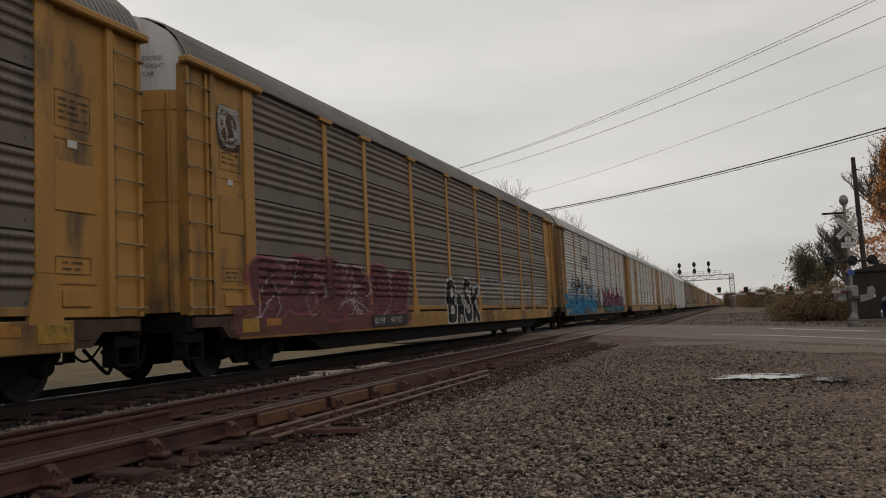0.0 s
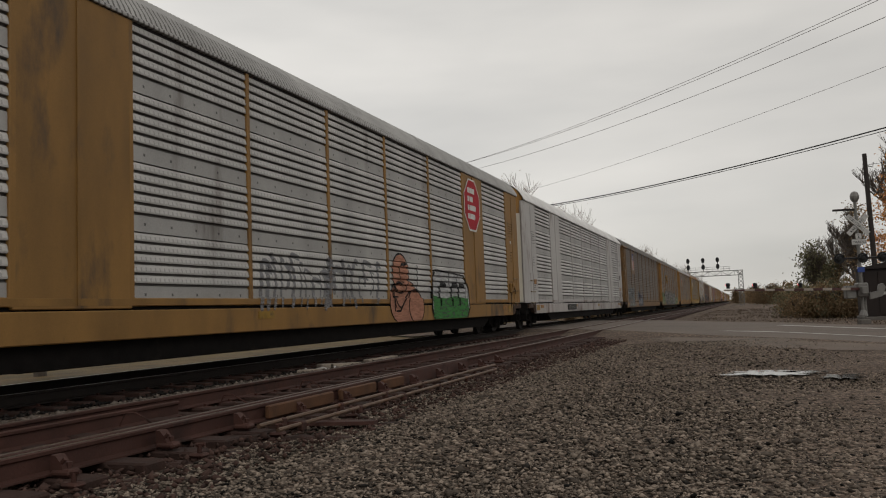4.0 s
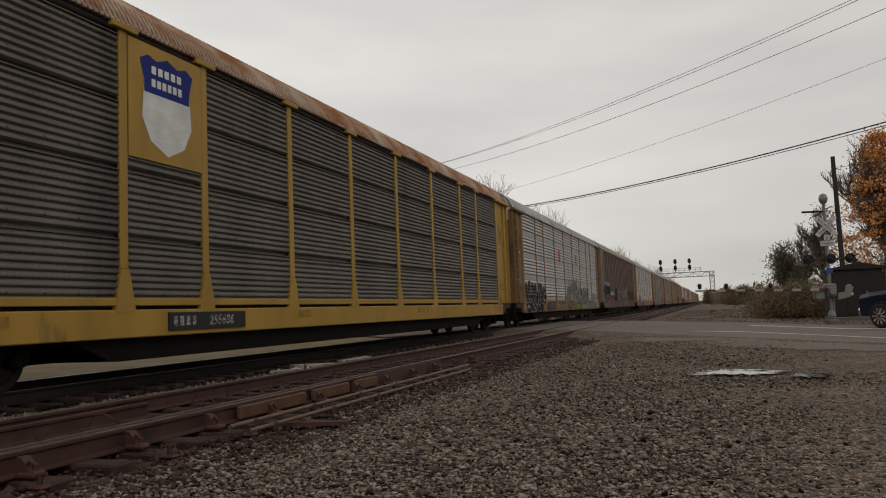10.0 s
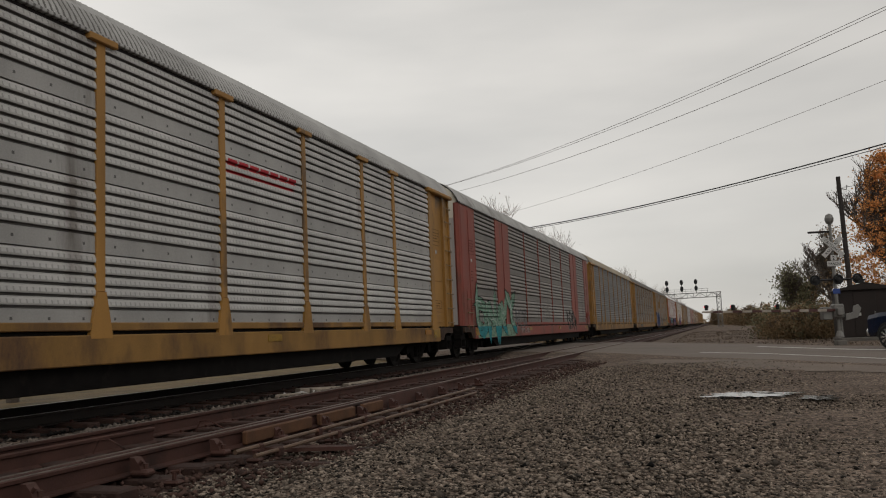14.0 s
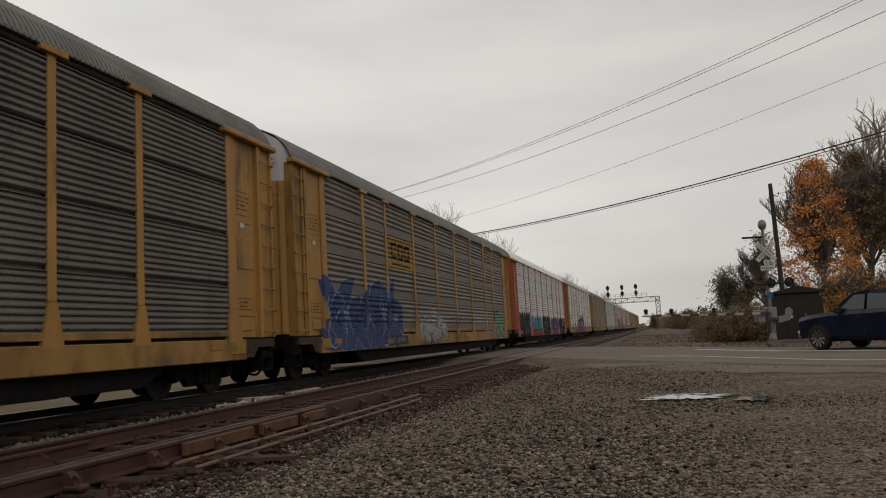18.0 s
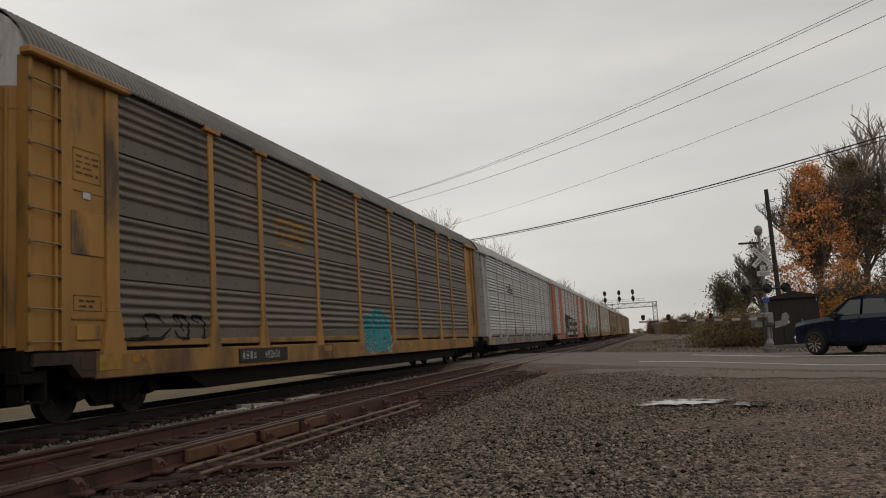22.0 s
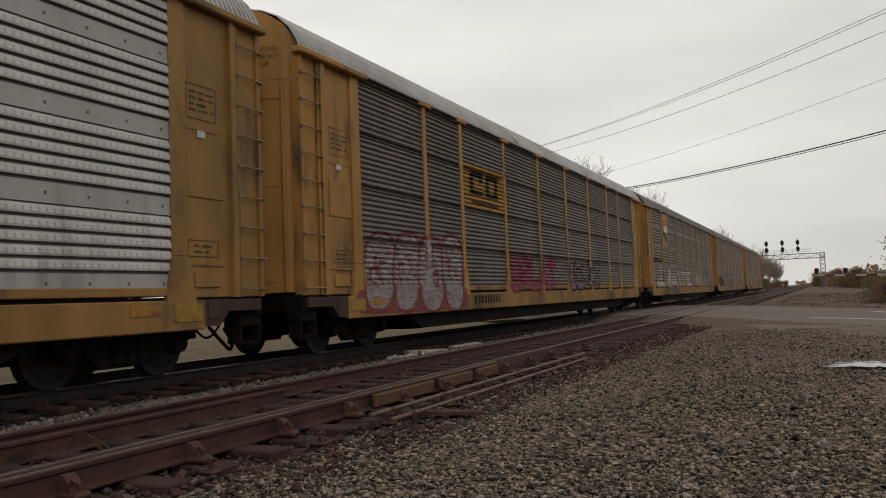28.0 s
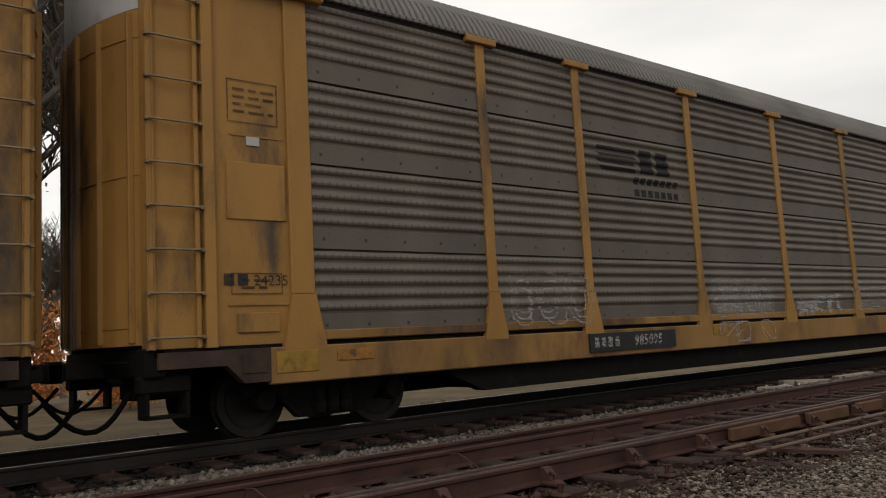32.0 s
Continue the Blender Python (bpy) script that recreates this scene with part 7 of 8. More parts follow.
TRAIN = {
    -1: spec(YELLOW, P_DARK, ROOF_DARK, "yellow-framed grimy dark grey"),
    0: spec(YELLOW, P_DARK, ROOF_DARK, "yellow-framed dark grey graffiti-sprayed", art0),
    1: spec(ORANGE, P_SILVER, ROOF_GREY, "silver orange-posted railcar with blue and pink graffiti,", art1, corner=BROWN),
    2: spec(ORANGE, P_SILVER, ROOF_GREY, "orange and silver solid-bayed", art2, style="B", cap=ORANGE, door=PALE),
    3: spec(ORANGE, P_SILVER, ROOF_GREY, "orange and silver car with red octagon sign,", art3, style="B", cap=YELLOW),
    4: spec(WHITE, P_SILVER, ROOF_WHITE, "white-painted silver-panelled", art4, style="B", cap=YELLOW, door=CREAM, sill=SILL_WHITE),
    5: spec(TAN, P_BROWN, ROOF_DARK, "brown weathered railcar with shield emblem,", art5, corner=BROWN, sill=BROWN, plates=(1,)),
    6: spec(YELLOW, P_BROWN, ROOF_DARK, "yellow and brown railcar with white and green graffiti,", art6),
    7: spec(YELLOW, P_FINE, ROOF_GREY, "yellow and dark slatted railcar with shield emblem,", art7, kind="slatted", plates=(1,)),
    8: spec(GOLD, P_FINE, ROOF_RUST, "bright yellow, dark slatted, rust-roofed", art8, kind="slatted", plates=(1,), cap=GOLD),
    9: spec(ORANGE, P_SILVER, ROOF_GREY, "brown-ended silver railcar with black graffiti,", art9, corner=BROWN, sill=BROWN),
    10: spec(MAROON, P_MAROON, ROOF_TAN, "maroon-brown flat-panelled graffiti-sprayed", art10, kind="flat", style="B", cap=PALE),
    11: spec(YELLOW, P_SILVER, ROOF_GREY, "yellow-framed silver railcar with purple tag,", art11),
    12: spec(DEEPRED, P_MID, ROOF_GREY, "dark red and silver railcar with green graffiti,", art12, style="B", cap=CREAM, door=PALE),
    13: spec(YELLOW, P_SLATE, ROOF_TAN, "yellow-framed dull grey tan-roofed"),
    14: spec(YELLOW, P_FINE, ROOF_DARK, "yellow and dark slatted rusty-ended", art14, kind="slatted", cap=YELLOW),
    15: spec(YELLOW, P_DULL, ROOF_DARK, "yellow and grey railcar with blue graffiti,", art15),
    16: spec(RED, P_LIGHT, ROOF_WHITE, "orange-red and silver railcar with black bubble letters,", art16),
    17: spec(YELLOW, P_LIGHT, ROOF_GREY, "yellow-posted silver railcar with purple graffiti,", art17, corner=ORANGE),
    18: spec(YELLOW, P_DARK, ROOF_DARK, "yellow and dark grey railcar with teal tag,", art18),
    19: spec(PALE, P_SILVER, ROOF_GREY, "pale grey weathered", art19, cap=YELLOW, sill=SILL_PALE),
    20: spec(RED, P_SILVER, ROOF_GREY, "orange-red and silver railcar with white block letters,", art20, style="B", cap=CREAM, door=PALE),
    21: spec(ORANGE, P_SILVER, ROOF_GREY, "orange and silver railcar with green graffiti,", art21, style="B", cap=ORANGE, door=CREAM),
    22: spec(ORANGE, P_SILVER, ROOF_GREY, "orange-posted silver", art22),
    23: spec(YELLOW, P_FINE, ROOF_GREY, "yellow and dark slatted railcar with pink graffiti,", art23, kind="slatted", cap=YELLOW),
    24: spec(YELLOW, P_DARK, ROOF_DARK, "yellow and dark grey railcar with flag emblem,", art24, plates=(1,)),
    25: spec(YELLOW, P_DARK, ROOF_DARK, "yellow and dark grey railcar with round emblem,", art25),
    26: spec(YELLOW, P_DULL, ROOF_DARK, "yellow and grey rearmost", art26),
}
for number in sorted(TRAIN):
    autorack(number, TRAIN[number])


# ---- level crossing, truck, gantry, wires ----
ALU = mat("aluminium_paint", (0.17, 0.165, 0.155), 0.5, 0.4, vary=0.15, scale=5, dirt=(0.2, 0.18, 0.17), dirt_amount=0.1)
BLACK = mat("black_paint", (0.012, 0.012, 0.013), 0.55, vary=0.3, scale=8)
SHED_PAINT = mat("dark_brown_shed_paint", (0.016, 0.011, 0.0095), 0.7, vary=0.3, scale=2, dirt=(0.022, 0.016, 0.013), dirt_amount=0.1)
SIGN_WHITE = mat("sign_white", (0.4, 0.395, 0.38), 0.5, vary=0.1, scale=6, bump=0)
ARM_RED = mat("gate_red", (0.055, 0.02, 0.018), 0.5, vary=0.15, scale=6, bump=0)
ARM_WHITE = mat("gate_white", (0.27, 0.235, 0.2), 0.5, vary=0.15, scale=6, bump=0)
LIT = glow("lit_red_lens", (0.9, 0.05, 0.06), 1.2)
UNLIT = mat("dark_red_lens", (0.12, 0.012, 0.012), 0.3, vary=0.1, scale=6, bump=0)
BLUE_SIGN = mat("blue_sign", (0.03, 0.06, 0.22), 0.5, vary=0.1, scale=6, bump=0)
POLE_WOOD = mat("pole_wood", (0.03, 0.025, 0.023), 0.85, vary=0.3, scale=4, grain=40, bump=0.3)
WIRE = mat("wire_black", (0.012, 0.012, 0.013), 0.6, vary=0.1, scale=4, bump=0)
WIRE_GREY = mat("wire_grey", (0.24, 0.22, 0.22), 0.6, 0.3, vary=0.1, scale=4, bump=0)
DARKTEXT = mat("sign_black", (0.02, 0.02, 0.02), 0.6, vary=0.1, scale=6, bump=0)


def light_unit(parent, x, lit, z=2.36):
    lamp = part("flasher", Shape().lathe([(0.02, -0.14), (0.1, -0.12), (0.12, 0.0), (0.13, 0.04)], (0, 0, 0), 1, 14), BLACK, parent, "", pose(x, -0.08, z))
    part("backplate", Shape().lathe([(0.2, 0.03), (0.2, 0.045), (0.02, 0.05)], (0, 0, 0), 1, 20), BLACK, lamp, "", pose(0, -0.05, 0))
    part("lens", Shape().lathe([(0.1, 0), (0.09, -0.03), (0.03, -0.045)], (0, 0, 0), 1, 16), LIT if lit else UNLIT, lamp, "", pose(0, -0.06, 0))
    part("hood", Shape().prism([(-0.14, 0.0), (-0.1, 0.1), (0, 0.14), (0.1, 0.1), (0.14, 0.0), (0.13, 0.0), (0.09, 0.09), (0, 0.125), (-0.09, 0.09), (-0.13, 0.0)], 1, -0.17, -0.03), BLACK, lamp)


def crossing_signal(x, y, z, turn):
    mast = new("crossing_signal")
    tagged(mast, "grey crossing signal mast with crossbuck and red flashers", "crossing signal")
    part("base", Shape().box(-0.2, 0.2, -0.2, 0.2, -0.5, 0.0, 0.05), CONCRETE, mast)
    part("mast", Shape().tube((0, 0, 0.1), (0, 0, 4.55), 0.065, 0.06, 12).lathe([(0.16, 0.1), (0.16, 0.16), (0.08, 0.35)], (0, 0, 0), 2, 12), ALU, mast)
    part("bell", Shape().lathe([(0.02, 4.55), (0.1, 4.56), (0.16, 4.68), (0.17, 4.78), (0.12, 4.92), (0.03, 4.97)], (0, 0, 0), 2, 16), ALU, mast, "round grey crossing bell")
    part("side_arm", Shape().box(-0.85, 0.05, -0.04, 0.04, 4.22, 4.3, 0.012), STEEL_DARK, mast)
    for a in (45, -45):
        blade = part("crossbuck_board", Shape().box(-0.52, 0.52, -0.012, 0.012, -0.095, 0.095, 0.006), SIGN_WHITE, mast, "white crossbuck board", pose(0, -0.1 - (0.03 if a > 0 else 0), 3.65, 0, a, 0))
        word = text_mesh("RAILROAD" if a < 0 else "CROSSING", 0.145)
        part("lettering", word, DARKTEXT, blade, "", Matrix.Translation((-0.4, -0.016, -0.05)) @ pose(0, 0, 0, 0, 0, -90))
    plate = part("tracks_sign", Shape().box(-0.26, 0.26, -0.01, 0.01, 2.88, 3.08, 0.006).box(-0.11, 0.11, -0.01, 0.01, 3.1, 3.31, 0.006), SIGN_WHITE, mast, "white sign with dark letters", pose(0, -0.1, 0))
    part("lettering", text_mesh("TRACKS", 0.135), DARKTEXT, plate, "", Matrix.Translation((-0.23, -0.015, 2.93)) @ pose(0, 0, 0, 0, 0, -90))
    part("lettering", text_mesh("2", 0.2), DARKTEXT, plate, "", Matrix.Translation((-0.06, -0.015, 3.13)) @ pose(0, 0, 0, 0, 0, -90))
    part("crossarm", Shape().tube((-0.78, 0, 2.36), (0.84, 0, 2.36), 0.035, n=8), BLACK, mast)
    for dx, lit in ((-0.76, False), (0.1, True), (0.82, False)):
        light_unit(mast, dx, lit)
    part("blue_sign", Shape().box(-0.13, 0.13, -0.01, 0.01, 1.8, 2.0, 0.005), BLUE_SIGN, mast, "small blue notice", pose(0, -0.09, 0))
    part("gate_motor", Shape().box(-0.2, 0.2, -0.2, 0.25, 0.85, 1.4, 0.05).box(-0.12, 0.12, -0.35, -0.18, 0.95, 1.25, 0.03), ALU, mast, "grey gate motor housing")
    part("counterweight", Shape().prism([(0.2, 0.75), (0.65, 0.85), (0.8, 1.2), (0.7, 1.35), (0.55, 1.3), (0.5, 1.05), (0.2, 1.0)], 1, -0.25, -0.12), ALU, mast, "curved counterweight arm")
    part("cabinet", Shape().box(-0.62, -0.25, -0.18, 0.18, 0.8, 1.3, 0.03), ALU, mast)
    part("stay", Shape().tube((0.1, 0, 0.1), (0.1, 0, 0.9), 0.05, n=8), ALU, mast)
    mast.matrix_basis = pose(x, y, z, 0, 0, turn)
    return mast


crossing_signal(4.45, 35.0, -0.06, 12)


def gate_arm():
    arm = new("gate_arm")
    tagged(arm, "lowered red and white striped crossing gate arm", "gate arm")
    n, length = 14, 6.2
    for i in range(n):
        a, b = length * i / n, length * (i + 1) / n
        h = 0.07 - 0.03 * i / n
        part("stripe", Shape().box(a, b, -0.02, 0.02, -h, h * 0.5, 0.006), (ARM_RED, ARM_WHITE)[i % 2], arm)
    for u in (0.45, 0.78, 0.97):
        lamp = part("arm_light", Shape().box(-0.05, 0.05, -0.05, 0.05, 0.0, 0.08, 0.012).lathe([(0.07, 0.08), (0.08, 0.16), (0.05, 0.2)], (0, 0, 0), 2, 12), BLACK, arm, "small gate-arm lamp", pose(length * u, 0, 0.05))
        part("lens", Shape().lathe([(0.05, -0.085), (0.04, -0.1)], (0, 0, 0.13), 1, 12), LIT, lamp)
    d = Vector((-0.785, -0.62, 0.02))
    arm.matrix_basis = pose(4.35, 34.8, 1.12, 0, -1.0, math.degrees(math.atan2(d.y, d.x)))
    return arm


gate_arm()


def relay_shed(x, y, z):
    shed = new("relay_shed")
    tagged(shed, "small dark brown railway equipment shed with low roof", "shed")
    part("wall", Shape().box(0, 2.15, 0, 2.6, 0, 2.1, 0.03), SHED_PAINT, shed)
    part("roof", Shape().prism([(-0.1, 2.1), (2.25, 2.1), (2.25, 2.17), (1.08, 2.42), (-0.1, 2.17)], 1, -0.12, 2.7), SHED_PAINT, shed)
    part("roof_vent", Shape().lathe([(0.1, 2.35), (0.1, 2.52), (0.17, 2.53), (0.17, 2.58), (0.03, 2.62)], (1.08, 0.7, 0), 2, 14), BLACK, shed)
    door = part("door", Shape().box(0.55, 1.45, -0.03, 0.0, 0.1, 1.98, 0.01), SHED_PAINT, shed, "flush dark door")
    part("handle", Shape().box(1.34, 1.4, -0.07, -0.03, 1.0, 1.12, 0.01), ALU, door)
    part("notice", Shape().box(0.6, 0.82, -0.045, -0.03, 0.95, 1.08), SIGN_WHITE, shed, "small pale notice")
    part("footing", Shape().box(-0.08, 2.23, -0.08, 2.68, -0.35, 0.0, 0.03), CONCRETE, shed)
    part("conduit", Shape().tube((2.05, -0.03, 1.9), (2.05, -0.03, 2.75), 0.025, n=8), ALU, shed)
    shed.matrix_basis = pose(x, y, z)
    return shed


relay_shed(5.2, 40.0, -0.1)

CAR_BLUE = mat("dark_blue_car_paint", (0.005, 0.009, 0.027), 0.25, 0.0, vary=0.08, scale=2, bump=0.0, specular=0.4)
CHROME = mat("chrome", (0.6, 0.6, 0.6), 0.15, 1.0, vary=0.08, scale=5, bump=0.0)
TYRE = mat("tyre_rubber", (0.014, 0.014, 0.014), 0.8, vary=0.2, scale=9, bump=0.1)
TRIM = mat("black_trim", (0.012, 0.012, 0.012), 0.5, vary=0.2, scale=9, bump=0.0)
LAMP_GLASS = mat("lamp_glass", (0.5, 0.5, 0.5), 0.1, 0.3, vary=0.1, scale=9, bump=0.0, specular=0.8)
GLASS = mat("tinted_window", (0.02, 0.028, 0.024), 0.05, 0.0, vary=0.1, scale=3, bump=0.0, specular=0.6)


def loft(sections):
    """Skin over cross-sections, each a list of points of equal number."""
    s, m = Shape(), len(sections[0])
    vs = [p for sec in sections for p in sec]
    fs = [(i * m + j, i * m + (j + 1) % m, (i + 1) * m + (j + 1) % m, (i + 1) * m + j) for i in range(len(sections) - 1) for j in range(m)]
    fs += [tuple(range(m))[::-1], tuple((len(sections) - 1) * m + j for j in range(m))]
    return s.add(vs, fs)


def pickup(x, y, z, turn):
    """A crew-cab pickup; +x forward, origin under the front axle."""
    car = new("pickup_truck")
    tagged(car, "dark blue four-door pickup truck waiting at the crossing", "pickup truck")

    def section(x, w0, w1, z0, z1, zr):
        return [(x, -w0 * 0.92, z0), (x, -w0, z0 + 0.1), (x, -w0, zr), (x, -w1, z1), (x, w1, z1), (x, w0, zr), (x, w0, z0 + 0.1), (x, w0 * 0.92, z0)]
    part("body", loft([section(0.93, 0.8, 0.7, 0.5, 0.98, 0.85), section(0.88, 0.95, 0.86, 0.42, 1.12, 0.98), section(0.4, 1.0, 0.92, 0.42, 1.2, 1.06), section(-0.45, 1.0, 0.95, 0.42, 1.27, 1.14), section(-0.5, 1.0, 0.95, 0.36, 1.27, 1.14), section(-2.95, 1.0, 0.95, 0.36, 1.3, 1.18), section(-3.05, 1.0, 0.98, 0.4, 1.36, 1.3), section(-4.7, 1.0, 0.98, 0.48, 1.38, 1.32), section(-4.75, 0.95, 0.93, 0.55, 1.36, 1.3)]), CAR_BLUE, car, "", smooth=False)
    part("cab", loft([[(-0.42, -0.86, 1.26), (-0.42, 0.86, 1.26), (-0.4, 0.86, 1.27), (-0.4, -0.86, 1.27)],
                      [(-1.2, -0.74, 1.26), (-1.2, 0.74, 1.26), (-1.2, 0.7, 1.84), (-1.2, -0.7, 1.84)],
                      [(-1.9, -0.78, 1.26), (-1.9, 0.78, 1.26), (-1.9, 0.68, 1.92), (-1.9, -0.68, 1.92)],
                      [(-2.75, -0.76, 1.26), (-2.75, 0.76, 1.26), (-2.75, 0.68, 1.88), (-2.75, -0.68, 1.88)],
                      [(-2.98, -0.8, 1.26), (-2.98, 0.8, 1.26), (-2.96, 0.74, 1.4), (-2.96, -0.74, 1.4)]]), CAR_BLUE, car)
    for side in (-1, 1):
        def win(name, pts):
            s = Shape()
            q = [(px, side * (0.86 - 0.26 * (pz - 1.27)) + side * 0.012, pz) for px, pz in pts]
            s.add(q + [(a, b - side * 0.02, c) for a, b, c in q], [tuple(range(len(q))), tuple(range(2 * len(q) - 1, len(q) - 1, -1))] + [(i, (i + 1) % len(q), len(q) + (i + 1) % len(q), len(q) + i) for i in range(len(q))])
            part(name, s, GLASS, car, "dark tinted side window")
        win("side_window", [(-0.75, 1.3), (-1.72, 1.3), (-1.72, 1.78), (-1.3, 1.78)])
        win("side_window", [(-1.82, 1.3), (-2.7, 1.3), (-2.6, 1.76), (-1.82, 1.79)])
        part("mirror", Shape().box(-0.95, -0.75, side * 1.02 - 0.1, side * 1.02 + 0.1, 1.2, 1.42, 0.03), TRIM, car)
        part("door_handle", Shape().box(-1.7, -1.5, side * 1.005 - 0.02, side * 1.005 + 0.02, 1.05, 1.09, 0.01), TRIM, car)
        part("door_handle", Shape().box(-2.75, -2.55, side * 1.005 - 0.02, side * 1.005 + 0.02, 1.05, 1.09, 0.01), TRIM, car)
        part("headlight", Shape().box(0.72, 0.93, side * 0.78 - 0.13, side * 0.78 + 0.13, 0.82, 1.0, 0.03), LAMP_GLASS, car, "clear headlight")
        part("door_seam", Shape().box(-0.62, -0.6, side * 1.001 - 0.004, side * 1.001 + 0.004, 0.45, 1.15).box(-1.78, -1.765, side * 1.001 - 0.004, side * 1.001 + 0.004, 0.45, 1.25), TRIM, car)
        for wx in (0.0, -3.6):
            part("wheel_arch", Shape().prism([(0.5 * math.cos(math.pi * i / 12), 0.5 * math.sin(math.pi * i / 12)) for i in range(13)] + [(0.43 * math.cos(math.pi * i / 12), 0.43 * math.sin(math.pi * i / 12)) for i in range(12, -1, -1)], 1, -0.012, 0.012), TRIM, car, "", pose(wx, side * 1.0, 0.4))
            part("wheel_well", Shape().prism([(0.44 * math.cos(math.pi * i / 8), 0.44 * math.sin(math.pi * i / 8) - 0.03) for i in range(9)], 1, -0.004, 0.004), TYRE, car, "", pose(wx, side * 1.002, 0.42))
            tyre = part("wheel", Shape().lathe([(0.2, -0.14), (0.36, -0.14), (0.4, -0.1), (0.4, 0.1), (0.36, 0.14), (0.2, 0.14)], (0, 0, 0), 1, 28), TYRE, car, "", pose(wx, side * 0.94, 0.4))
            rim = Shape().lathe([(0.05, side * 0.12), (0.24, side * 0.145), (0.26, side * 0.1), (0.24, side * 0.05), (0.05, side * 0.05)], (0, 0, 0), 1, 24)
            part("rim", rim, TRIM, tyre)
            sp = Shape()
            for i in range(10):
                a = math.pi * i / 5
                sp.add([(0.05 * math.cos(a + 0.3), side * 0.155, 0.05 * math.sin(a + 0.3)), (0.285 * math.cos(a + 0.16), side * 0.15, 0.285 * math.sin(a + 0.16)), (0.285 * math.cos(a - 0.16), side * 0.15, 0.285 * math.sin(a - 0.16)), (0.05 * math.cos(a - 0.3), side * 0.155, 0.05 * math.sin(a - 0.3))], [(0, 1, 2, 3)])
            part("spokes", sp, CHROME, tyre, "bright alloy spokes")
    part("windscreen", Shape().add([(-0.46, -0.8, 1.3), (-0.46, 0.8, 1.3), (-1.17, 0.66, 1.81), (-1.17, -0.66, 1.81), (-0.48, -0.8, 1.28), (-0.48, 0.8, 1.28), (-1.19, 0.66, 1.79), (-1.19, -0.66, 1.79)], [(0, 1, 2, 3), (7, 6, 5, 4), (0, 4, 5, 1), (2, 6, 7, 3)]), GLASS, car, "sloping tinted windscreen", pose(0.02, 0, 0.02))
    part("bumper", Shape().box(0.85, 1.02, -0.95, 0.95, 0.42, 0.68, 0.06), CHROME, car, "chrome front bumper")
    part("grille", Shape().box(0.9, 0.95, -0.6, 0.6, 0.72, 1.02, 0.02), TRIM, car)
    part("chassis", Shape().box(-4.6, 0.7, -0.75, 0.75, 0.28, 0.5, 0.03), TRIM, car)
    car.matrix_basis = pose(x, y, z, 0, 0, turn) @ Matrix.Diagonal((0.95, 0.95, 0.95, 1))
    return car


pickup(5.78, 29.1, -0.225, 128.3)


def gantry(x, y):
    g = new("signal_gantry")
    tagged(g, "silver lattice signal gantry reaching over the tracks", "signal gantry")
    leg = Shape()
    for dx in (-0.4, 0.4):
        for dy in (-0.4, 0.4):
            leg.box(dx - 0.06, dx + 0.06, dy - 0.06, dy + 0.06, -0.6, 7.6)
    for i in range(9):
        z0, z1 = -0.3 + 0.87 * i, 0.57 + 0.87 * i
        for dy in (-0.4, 0.4):
            leg.tube((-0.4, dy, z0), (0.4, dy, z1), 0.045, n=5)
            leg.tube((0.4, dy, z0), (-0.4, dy, z1), 0.045, n=5)
    part("leg", leg, ALU, g, "lattice leg")
    beam = Shape()
    for dz in (6.7, 7.7):
        for dy in (-0.4, 0.4):
            beam.box(-10.2, 0.5, dy - 0.06, dy + 0.06, dz - 0.06, dz + 0.06)
    for i in range(9):
        a, b = -10.2 + 1.15 * i, -10.2 + 1.15 * (i + 1)
        for dy in (-0.4, 0.4):
            beam.tube((a, dy, 6.7 if i % 2 else 7.7), (b, dy, 7.7 if i % 2 else 6.7), 0.045, n=5)
            beam.tube((b, dy, 6.7), (b, dy, 7.7), 0.035, n=5)
    part("beam", beam, ALU, g, "lattice beam")
    rail = Shape()
    for dz in (8.2, 8.65):
        rail.tube((-9.9, 0.6, dz), (-1.8, 0.6, dz), 0.03, n=5)
    for i in range(9):
        rail.tube((-9.9 + i, 0.6, 7.7), (-9.9 + i, 0.6, 8.65), 0.03, n=5)
    part("handrail", rail, ALU, g)
    for hx in (-9.2, -6.5, -3.9):
        m = part("signal_mast", Shape().tube((0, 0, 7.7), (0, 0, 10.6), 0.07, n=8), ALU, g, "", pose(hx, 0, 0))
        for hz in (8.75, 10.15):
            part("signal_head", Shape().prism([(0.32 * math.cos(i * math.pi / 6), 0.58 * math.sin(i * math.pi / 6)) for i in range(12)], 1, -0.2, 0.05), BLACK, m, "black oval signal head", pose(0, -0.1, hz))
    part("footing", Shape().box(-0.8, 0.8, -0.8, 0.8, -0.9, -0.1, 0.1), CONCRETE, g)
    g.matrix_basis = pose(x, y, -0.25) @ Matrix.Diagonal((1, 1, 0.87, 1))


gantry(0.35, 160.0)


def wire(name, a, b, sag, r, material, label):
    a, b = Vector(a), Vector(b)
    pts = [a.lerp(b, i / 24) - Vector((0, 0, sag * 4 * (i / 24) * (1 - i / 24))) for i in range(25)]
    s, n = Shape(), 5
    for p in pts:
        s.v += [(p.x, p.y + r * math.cos(2 * math.pi * i / n), p.z + r * math.sin(2 * math.pi * i / n)) for i in range(n)]
    s.f = [(k * n + i, k * n + (i + 1) % n, k * n + n + (i + 1) % n, k * n + n + i) for k in range(24) for i in range(n)]
    return tagged(part(name, s, material), label, "cable", "overhead cables")


